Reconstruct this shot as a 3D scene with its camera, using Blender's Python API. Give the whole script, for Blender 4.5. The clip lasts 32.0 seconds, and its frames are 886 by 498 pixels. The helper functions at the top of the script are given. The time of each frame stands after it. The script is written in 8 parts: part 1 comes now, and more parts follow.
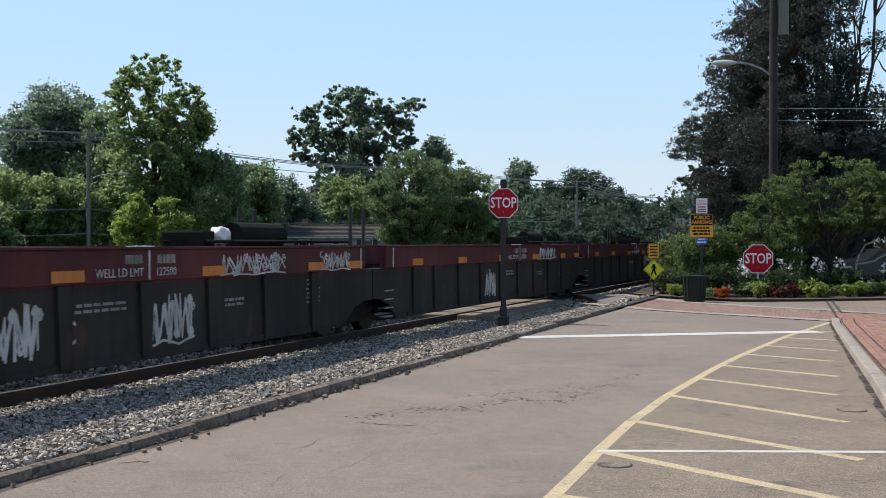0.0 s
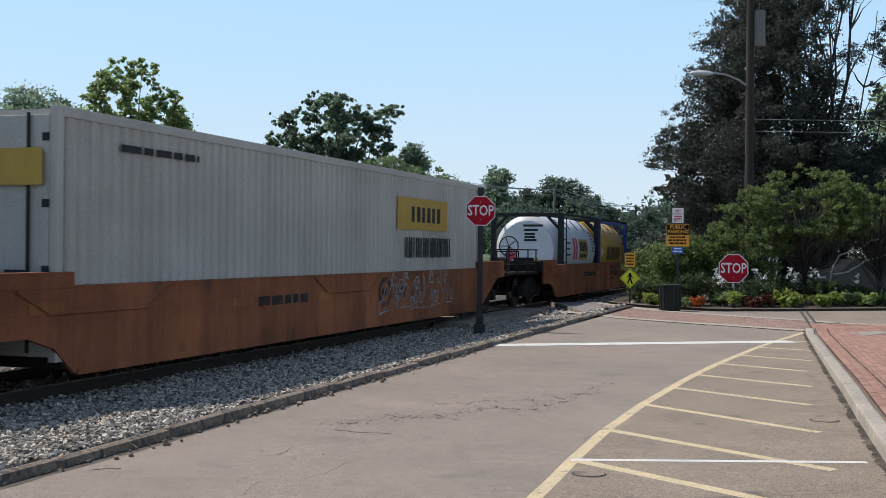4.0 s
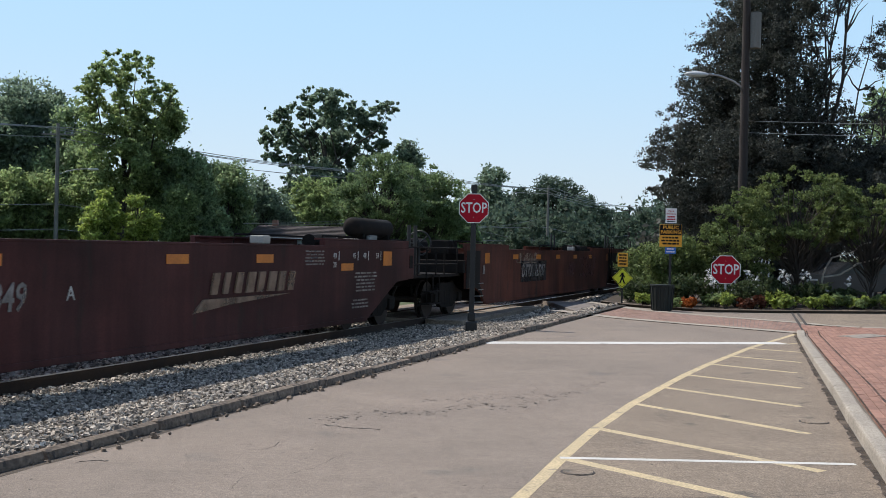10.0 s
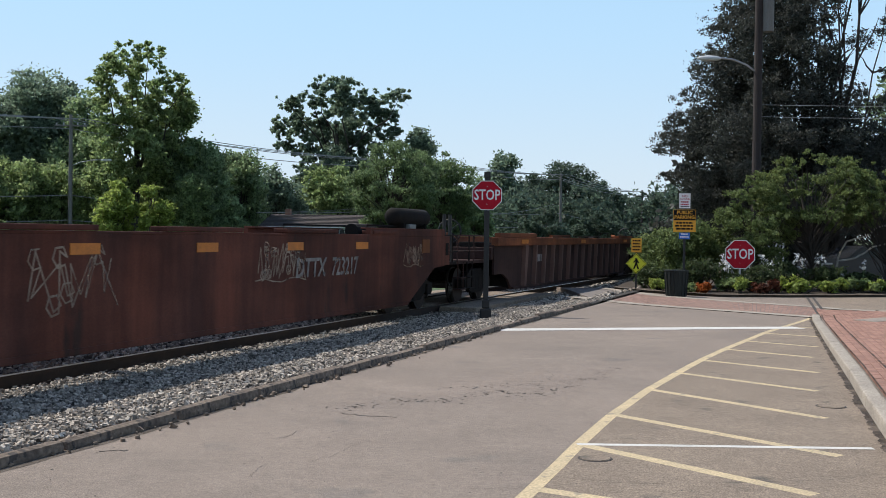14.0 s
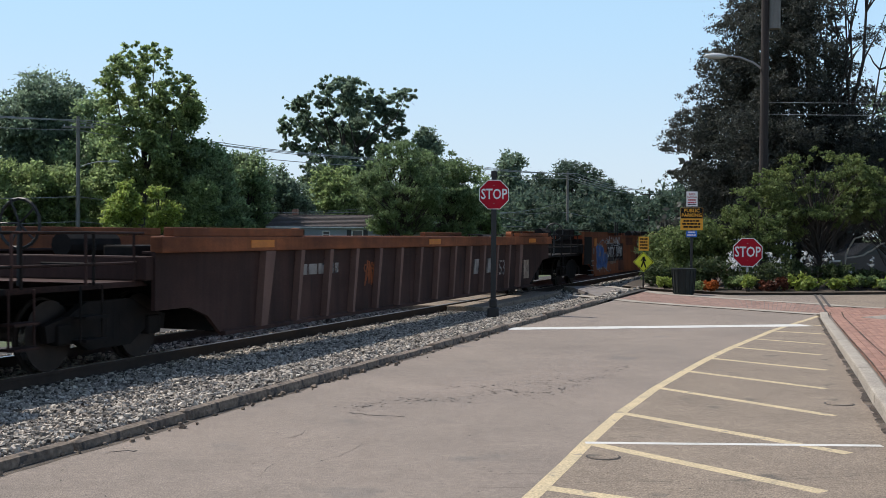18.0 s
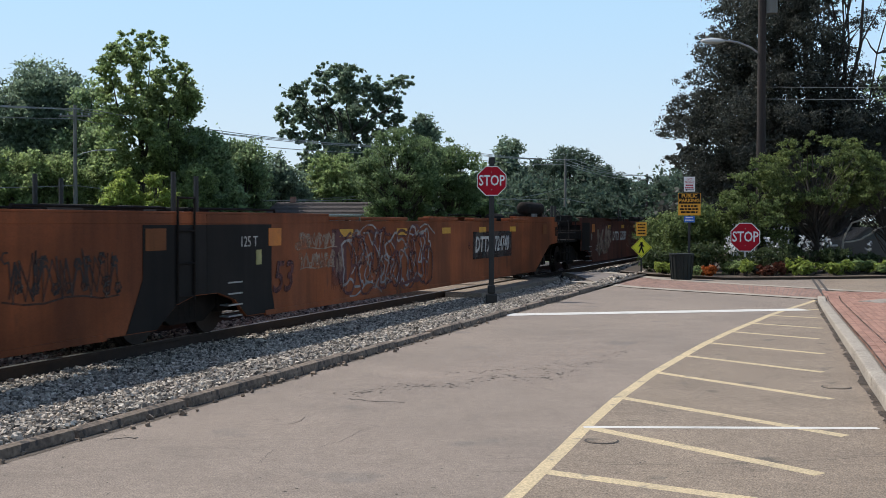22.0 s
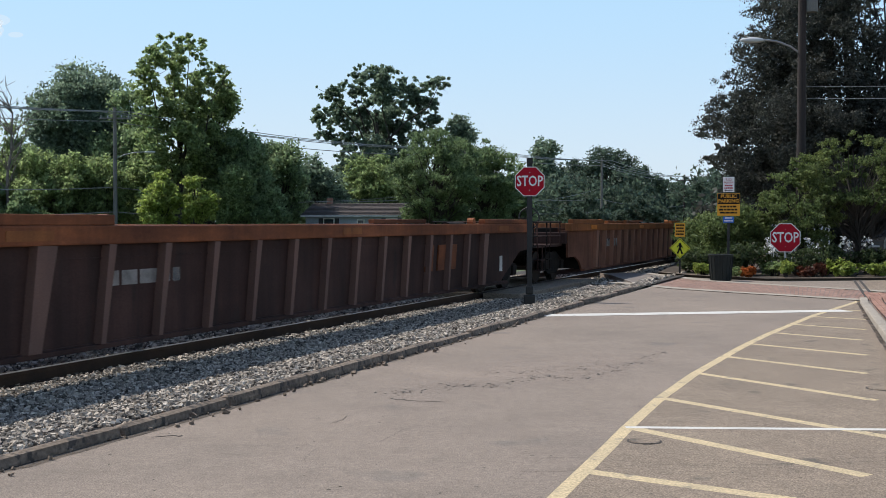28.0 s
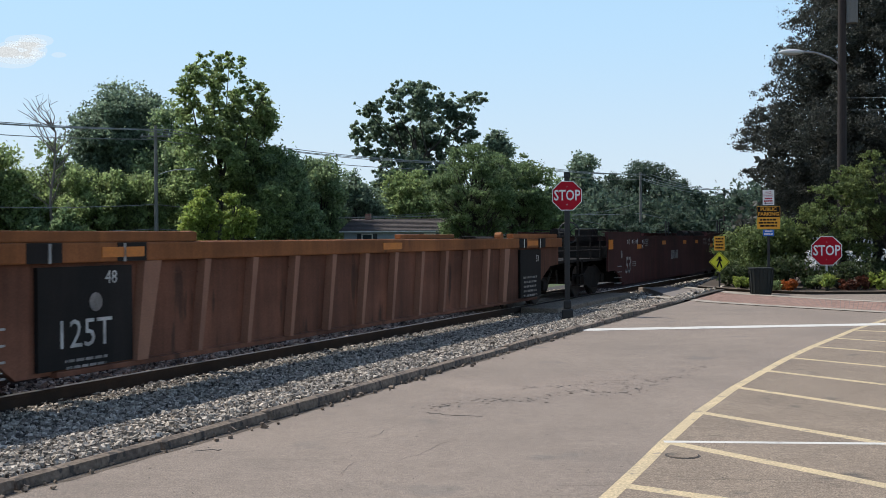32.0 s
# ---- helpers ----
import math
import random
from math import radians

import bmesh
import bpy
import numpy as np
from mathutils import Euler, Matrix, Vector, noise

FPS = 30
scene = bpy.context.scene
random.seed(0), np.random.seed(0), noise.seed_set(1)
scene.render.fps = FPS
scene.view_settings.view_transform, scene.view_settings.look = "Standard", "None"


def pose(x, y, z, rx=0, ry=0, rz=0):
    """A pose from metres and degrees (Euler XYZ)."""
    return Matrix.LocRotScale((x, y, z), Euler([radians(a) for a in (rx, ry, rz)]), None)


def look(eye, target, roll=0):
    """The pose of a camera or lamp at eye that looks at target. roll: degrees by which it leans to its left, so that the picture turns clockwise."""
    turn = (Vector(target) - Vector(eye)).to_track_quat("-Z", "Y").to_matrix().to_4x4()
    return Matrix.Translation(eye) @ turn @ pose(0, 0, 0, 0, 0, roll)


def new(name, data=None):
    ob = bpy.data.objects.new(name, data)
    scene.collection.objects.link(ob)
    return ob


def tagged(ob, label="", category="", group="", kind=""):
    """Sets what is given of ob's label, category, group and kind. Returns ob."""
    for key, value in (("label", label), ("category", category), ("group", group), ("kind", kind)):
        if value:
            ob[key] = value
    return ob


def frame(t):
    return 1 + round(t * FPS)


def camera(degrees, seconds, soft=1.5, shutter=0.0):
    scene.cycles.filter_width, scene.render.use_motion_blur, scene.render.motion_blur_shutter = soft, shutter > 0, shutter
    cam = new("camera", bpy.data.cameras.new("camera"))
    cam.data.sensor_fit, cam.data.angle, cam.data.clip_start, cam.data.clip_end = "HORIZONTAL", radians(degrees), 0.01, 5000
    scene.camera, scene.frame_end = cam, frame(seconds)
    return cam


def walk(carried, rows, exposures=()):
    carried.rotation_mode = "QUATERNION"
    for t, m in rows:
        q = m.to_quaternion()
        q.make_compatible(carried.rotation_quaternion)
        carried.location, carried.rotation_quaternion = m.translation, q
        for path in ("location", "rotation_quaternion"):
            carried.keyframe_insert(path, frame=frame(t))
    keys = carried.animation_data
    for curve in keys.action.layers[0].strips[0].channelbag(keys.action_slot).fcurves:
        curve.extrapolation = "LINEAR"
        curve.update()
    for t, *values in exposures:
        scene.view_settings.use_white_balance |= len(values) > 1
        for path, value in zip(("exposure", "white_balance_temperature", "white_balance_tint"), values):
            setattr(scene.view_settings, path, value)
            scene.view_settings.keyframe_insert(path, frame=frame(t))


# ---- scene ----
# ---- the camera, held in the hand by the kerb ----
cam = camera(42.8, 32.0, 0.6, 0.06)
EYE = 1.64
ROWS = [
    (0, 0.000, -0.315, 0.000, 0.000, 0.000, 0.000),
    (0.5, -0.425, -0.250, -0.142, -0.003, 0.027, 0.001),
    (1, -0.894, -0.192, -0.145, 0.012, 0.032, 0.005),
    (1.5, -1.102, -0.046, -0.142, 0.005, 0.021, 0.000),
    (2, -1.311, -0.046, -0.233, 0.008, 0.023, 0.003),
    (2.5, -1.366, 0.118, -0.300, 0.010, -0.002, 0.015),
    (3, -1.357, 0.131, -0.441, 0.025, 0.015, 0.006),
    (3.5, -1.211, 0.087, -0.458, 0.014, 0.005, 0.007),
    (5.5, -1.028, -0.059, -0.579, 0.006, 0.027, 0.006),
    (6, -0.777, -0.124, -0.469, 0.006, 0.015, 0.010),
    (6.5, -0.515, -0.209, -0.443, 0.012, 0.010, -0.003),
    (7, -0.042, -0.335, -0.764, 0.007, 0.021, 0.007),
    (7.5, 0.827, -0.319, -1.028, -0.013, -0.000, 0.018),
    (8, 0.865, -0.050, -1.365, -0.004, -0.018, 0.013),
    (8.5, 0.613, -0.083, -1.366, -0.008, -0.004, 0.009),
    (9, 0.022, -0.195, -0.916, -0.008, 0.012, -0.001),
    (9.5, -0.943, -0.134, -0.840, 0.016, 0.017, 0.002),
    (10, -1.490, -0.081, -1.313, 0.022, 0.028, -0.004),
    (10.5, -1.361, -0.020, -1.401, 0.017, 0.017, 0.002),
    (11, -1.136, 0.058, -1.394, 0.017, -0.006, 0.004),
    (11.5, -0.984, 0.017, -1.356, 0.007, -0.005, 0.004),
    (12, -0.877, -0.086, -1.269, 0.008, 0.021, -0.002),
    (12.5, -0.799, -0.387, -1.126, 0.002, 0.023, 0.002),
    (13, -0.740, -0.537, -0.974, 0.011, -0.008, 0.006),
    (13.5, -0.773, -0.666, -0.946, 0.004, 0.010, 0.004),
    (14, -0.847, -0.739, -0.761, 0.002, 0.024, 0.001),
    (14.5, -1.015, -0.765, -0.744, 0.000, 0.024, -0.002),
    (16.5, -0.908, -1.126, -0.902, -0.011, 0.015, -0.005),
    (17, -0.551, -1.065, -0.736, -0.011, 0.008, 0.002),
    (17.5, -0.453, -0.910, -0.501, -0.002, 0.009, -0.001),
    (18, -0.491, -0.773, -0.449, -0.000, 0.006, 0.002),
    (18.5, -0.496, -0.774, -0.385, -0.006, -0.001, 0.000),
    (19, -0.617, -0.941, -0.371, 0.003, 0.012, -0.002),
    (19.5, -0.532, -1.293, -0.356, -0.002, 0.000, 0.001),
    (20, -0.533, -1.355, -0.293, -0.009, -0.029, -0.008),
    (20.5, -0.559, -1.284, -0.243, 0.005, -0.006, -0.004),
    (21, -0.443, -1.240, -0.277, -0.000, -0.027, -0.000),
    (21.5, -0.393, -1.352, -0.175, -0.002, -0.022, -0.005),
    (22, -0.597, -1.439, -0.114, -0.001, -0.023, -0.003),
    (22.5, -0.749, -1.527, 0.087, -0.002, -0.044, -0.005),
    (23, -0.543, -1.439, 0.138, 0.009, -0.026, 0.003),
    (23.5, -0.236, -1.446, 0.303, 0.007, -0.027, -0.005),
    (24, -0.033, -1.479, 0.241, 0.001, -0.038, -0.002),
    (24.5, 0.212, -1.574, 0.227, 0.004, -0.015, -0.006),
    (25, 0.348, -1.522, 0.081, -0.002, -0.006, -0.008),
    (25.5, 0.346, -1.477, 0.051, -0.009, -0.025, -0.011),
    (27.5, 0.677, -1.447, 0.050, -0.014, -0.029, -0.002),
    (28, 1.212, -1.379, -0.060, -0.047, -0.035, -0.015),
    (28.5, 2.090, -1.466, -0.287, -0.061, -0.079, -0.011),
    (29, 2.465, -1.126, -0.556, -0.042, -0.022, -0.012),
    (29.5, 1.858, -1.057, -0.317, -0.037, -0.038, -0.013),
    (30, 1.827, -1.312, 0.005, -0.028, -0.019, -0.017),
    (30.5, 2.699, -1.096, 0.279, -0.029, -0.052, -0.016),
    (31, 3.138, -0.894, 0.372, -0.032, -0.062, -0.013),
    (31.5, 3.128, -0.952, 0.312, -0.036, -0.041, -0.016),
    (32, 3.151, -0.609, 0.268, -0.028, -0.062, -0.020),
]
walk(cam, [(t, pose(x, y, EYE + z, 90 + pitch, roll, yaw)) for t, yaw, pitch, roll, x, y, z in ROWS])

# ---- light ----
SUN_EL, SUN_AZ = 53.0, -62.0          # degrees over the horizon; degrees to the left of the view's heading is minus
world = bpy.data.worlds.new("sky")
scene.world = world
world.use_nodes = True
wn = world.node_tree
sky = wn.nodes.new("ShaderNodeTexSky")
sky.sky_type, sky.sun_disc = "NISHITA", False
sky.sun_elevation, sky.sun_rotation = radians(SUN_EL), radians(SUN_AZ)
sky.air_density, sky.dust_density, sky.ozone_density, sky.altitude = 1.1, 0.7, 1.0, 250
# summer haze: pale at the horizon, pale blue above it, gone overhead
place, split = wn.nodes.new("ShaderNodeTexCoord"), wn.nodes.new("ShaderNodeSeparateXYZ")
wn.links.new(place.outputs["Generated"], split.inputs[0])


def sky_range(z0, z1, v0, v1):
    r = wn.nodes.new("ShaderNodeMapRange")
    r.interpolation_type = "SMOOTHSTEP"
    for k, v in enumerate((z0, z1, v0, v1)):
        r.inputs[k + 1].default_value = v
    wn.links.new(split.outputs["Z"], r.inputs[0])
    return r.outputs[0]


haze, hazy = wn.nodes.new("ShaderNodeMix"), wn.nodes.new("ShaderNodeMix")
haze.data_type = hazy.data_type = "RGBA"
haze.inputs[6].default_value, haze.inputs[7].default_value = (4.9, 5.7, 6.5, 1), (3.5, 5.4, 7.25, 1)
wn.links.new(sky_range(-0.02, 0.22, 0, 1), haze.inputs[0])
wn.links.new(sky_range(0.16, 0.42, 0.9, 0), hazy.inputs[0])
wn.links.new(sky.outputs[0], hazy.inputs[6]), wn.links.new(haze.outputs[2], hazy.inputs[7])
wn.links.new(hazy.outputs[2], wn.nodes["Background"].inputs[0])
wn.nodes["Background"].inputs[1].default_value = 0.155
sun = new("sun", bpy.data.lights.new("sun", "SUN"))
sun.data.energy, sun.data.angle, sun.data.color = 4.8, radians(0.6), (1.0, 0.95, 0.87)
sun_way = Vector((math.sin(radians(SUN_AZ)) * math.cos(radians(SUN_EL)), math.cos(radians(SUN_AZ)) * math.cos(radians(SUN_EL)), math.sin(radians(SUN_EL))))
sun.matrix_world = look(sun_way * 60, (0, 0, 0))
scene.view_settings.exposure = -0.13


# ---- materials ----
def mat(name, colour, rough=0.7, metal=0.0, second=None, scale=3.0, amount=0.5, bump=0.0, bump_scale=60.0, streak=1.0, third=None, third_at=0.62, island=0.0, pieces=0.0, space="Object", grain=0.12, wash=0.0, worn=0.0, mottle=0.0, spec=None):
    """A surface of two colours mixed by coarse and fine noise, with a third for stains and a fine relief. streak > 1 draws the noise out downwards."""
    m = bpy.data.materials.new(name)
    m.use_nodes = True
    nt = m.node_tree
    n, l = nt.nodes, nt.links
    bs = n["Principled BSDF"]
    bs.inputs["Roughness"].default_value, bs.inputs["Metallic"].default_value = rough, metal
    if wash > 0.3 or spec is not None:
        bs.inputs["Specular IOR Level"].default_value = 0.2 if spec is None else spec
    co = n.new("ShaderNodeTexCoord")
    mp = n.new("ShaderNodeMapping")
    mp.inputs["Scale"].default_value = (1, 1, 1 / streak)
    if space == "World":
        geo = n.new("ShaderNodeNewGeometry")
        l.new(geo.outputs["Position"], mp.inputs["Vector"])
    else:
        l.new(co.outputs["Object"], mp.inputs["Vector"])
    big, fine = n.new("ShaderNodeTexNoise"), n.new("ShaderNodeTexNoise")
    big.inputs["Scale"].default_value, big.inputs["Detail"].default_value, big.inputs["Roughness"].default_value = scale, 6, 0.62
    fine.inputs["Scale"].default_value, fine.inputs["Detail"].default_value = bump_scale, 3
    l.new(mp.outputs[0], big.inputs["Vector"]), l.new(co.outputs["Object"] if space != "World" else geo.outputs["Position"], fine.inputs["Vector"])
    ramp = n.new("ShaderNodeMapRange")
    ramp.inputs["From Min"].default_value, ramp.inputs["From Max"].default_value = 0.36, 0.64
    ramp.inputs["To Max"].default_value = amount
    l.new(big.outputs["Fac"], ramp.inputs["Value"])
    mix = n.new("ShaderNodeMix")
    mix.data_type = "RGBA"
    second = second or [c * 0.6 for c in colour]
    mix.inputs[6].default_value, mix.inputs[7].default_value = (*colour, 1), (*second, 1)
    l.new(ramp.outputs[0], mix.inputs[0])
    last = mix.outputs[2]
    if third:
        spot = n.new("ShaderNodeTexNoise")
        spot.inputs["Scale"].default_value, spot.inputs["Detail"].default_value = scale * 2.7, 8
        l.new(mp.outputs[0], spot.inputs["Vector"])
        cut = n.new("ShaderNodeMapRange")
        cut.inputs["From Min"].default_value, cut.inputs["From Max"].default_value = third_at - 0.03, third_at + 0.03
        l.new(spot.outputs["Fac"], cut.inputs["Value"])
        mix3 = n.new("ShaderNodeMix")
        mix3.data_type = "RGBA"
        l.new(cut.outputs[0], mix3.inputs[0]), l.new(last, mix3.inputs[6])
        mix3.inputs[7].default_value = (*third, 1)
        last = mix3.outputs[2]
    hsv = n.new("ShaderNodeHueSaturation")
    speck = n.new("ShaderNodeMapRange")
    speck.inputs["From Min"].default_value, speck.inputs["From Max"].default_value = 0.3, 0.7
    speck.inputs["To Min"].default_value, speck.inputs["To Max"].default_value = 1 - grain, 1 + grain
    l.new(fine.outputs["Fac"], speck.inputs["Value"])
    value = speck.outputs[0]
    for want, node, out in ((island, "ShaderNodeNewGeometry", "Random Per Island"), (pieces, "ShaderNodeObjectInfo", "Random")):
        if want:
            src = n.new(node)
            rng = n.new("ShaderNodeMapRange")
            rng.inputs["To Min"].default_value, rng.inputs["To Max"].default_value = 1 - want, 1 + want
            l.new(src.outputs[out], rng.inputs["Value"])
            mul = n.new("ShaderNodeMath")
            mul.operation = "MULTIPLY"
            l.new(value, mul.inputs[0]), l.new(rng.outputs[0], mul.inputs[1])
            value = mul.outputs[0]
    if mottle:
        # chips and bare aggregate a few centimetres across, and broader tyre-worn patches
        for size, reach in ((24, mottle), (7, mottle * 0.5), (1.3, mottle * 0.5)):
            wz, wr, mul = n.new("ShaderNodeTexNoise"), n.new("ShaderNodeMapRange"), n.new("ShaderNodeMath")
            wz.inputs["Scale"].default_value, wz.inputs["Detail"].default_value = size, 2
            wr.inputs["From Min"].default_value, wr.inputs["From Max"].default_value = 0.32, 0.66
            wr.inputs["To Min"].default_value, wr.inputs["To Max"].default_value = 1 - reach, 1 + reach
            mul.operation = "MULTIPLY"
            l.new(geo.outputs["Position"] if space == "World" else co.outputs["Object"], wz.inputs["Vector"]), l.new(wz.outputs["Fac"], wr.inputs["Value"])
            l.new(value, mul.inputs[0]), l.new(wr.outputs[0], mul.inputs[1])
            value = mul.outputs[0]
    if wash:
        # grime that has run down in the rain, over broad clean and dirty stretches
        for size, reach in (((1.9, 1.9, 0.45), wash * 0.45), ((0.30, 0.30, 0.8), wash * 0.9), ((9, 9, 0.9), wash * 0.28)):
            wm, wz, wr, mul = n.new("ShaderNodeMapping"), n.new("ShaderNodeTexNoise"), n.new("ShaderNodeMapRange"), n.new("ShaderNodeMath")
            wm.inputs["Scale"].default_value = size
            wz.inputs["Scale"].default_value, wz.inputs["Detail"].default_value = 1.0, 5
            wr.inputs["From Min"].default_value, wr.inputs["From Max"].default_value = 0.34, 0.60
            wr.inputs["To Min"].default_value, wr.inputs["To Max"].default_value = 1 - reach, 1 + reach * 0.35
            mul.operation = "MULTIPLY"
            l.new(co.outputs["Object"], wm.inputs["Vector"]), l.new(wm.outputs[0], wz.inputs["Vector"]), l.new(wz.outputs["Fac"], wr.inputs["Value"])
            l.new(value, mul.inputs[0]), l.new(wr.outputs[0], mul.inputs[1])
            value = mul.outputs[0]
    l.new(value, hsv.inputs["Value"]), l.new(last, hsv.inputs["Color"])
    l.new(hsv.outputs[0], bs.inputs["Base Color"])
    if bump:
        b = n.new("ShaderNodeBump")
        b.inputs["Strength"].default_value, b.inputs["Distance"].default_value = 0.6, bump
        l.new(fine.outputs["Fac"], b.inputs["Height"]), l.new(b.outputs[0], bs.inputs["Normal"])
    if worn:
        # thin sprayed paint, worn through in patches
        clear, mx, wr = n.new("ShaderNodeBsdfTransparent"), n.new("ShaderNodeMixShader"), n.new("ShaderNodeMapRange")
        wz = n.new("ShaderNodeTexNoise")
        wz.inputs["Scale"].default_value, wz.inputs["Detail"].default_value = 2.6, 7
        wr.inputs["From Min"].default_value, wr.inputs["From Max"].default_value = 0.38, 0.62
        wr.inputs["To Min"].default_value, wr.inputs["To Max"].default_value = max(0, worn - 0.3), min(1, worn + 0.25)
        l.new(co.outputs["Object"], wz.inputs["Vector"]), l.new(wz.outputs["Fac"], wr.inputs["Value"]), l.new(wr.outputs[0], mx.inputs[0])
        l.new(bs.outputs[0], mx.inputs[1]), l.new(clear.outputs[0], mx.inputs[2]), l.new(mx.outputs[0], n["Material Output"].inputs["Surface"])
    return m


def leaf_mat(name, colour, dry, glow=0.35):
    """Leaves: two greens by leaf and by clump, light shining through them."""
    m = mat(name, colour, 0.6, 0, dry, 0.5, 0.8, 0, 4.0, island=0.5, spec=0.3)
    n, l = m.node_tree.nodes, m.node_tree.links
    bs, out = n["Principled BSDF"], n["Material Output"]
    tr, mx = n.new("ShaderNodeBsdfTranslucent"), n.new("ShaderNodeMixShader")
    src = bs.inputs["Base Color"].links[0].from_socket
    l.new(src, tr.inputs["Color"])
    mx.inputs[0].default_value = glow
    l.new(bs.outputs[0], mx.inputs[1]), l.new(tr.outputs[0], mx.inputs[2]), l.new(mx.outputs[0], out.inputs["Surface"])
    return m


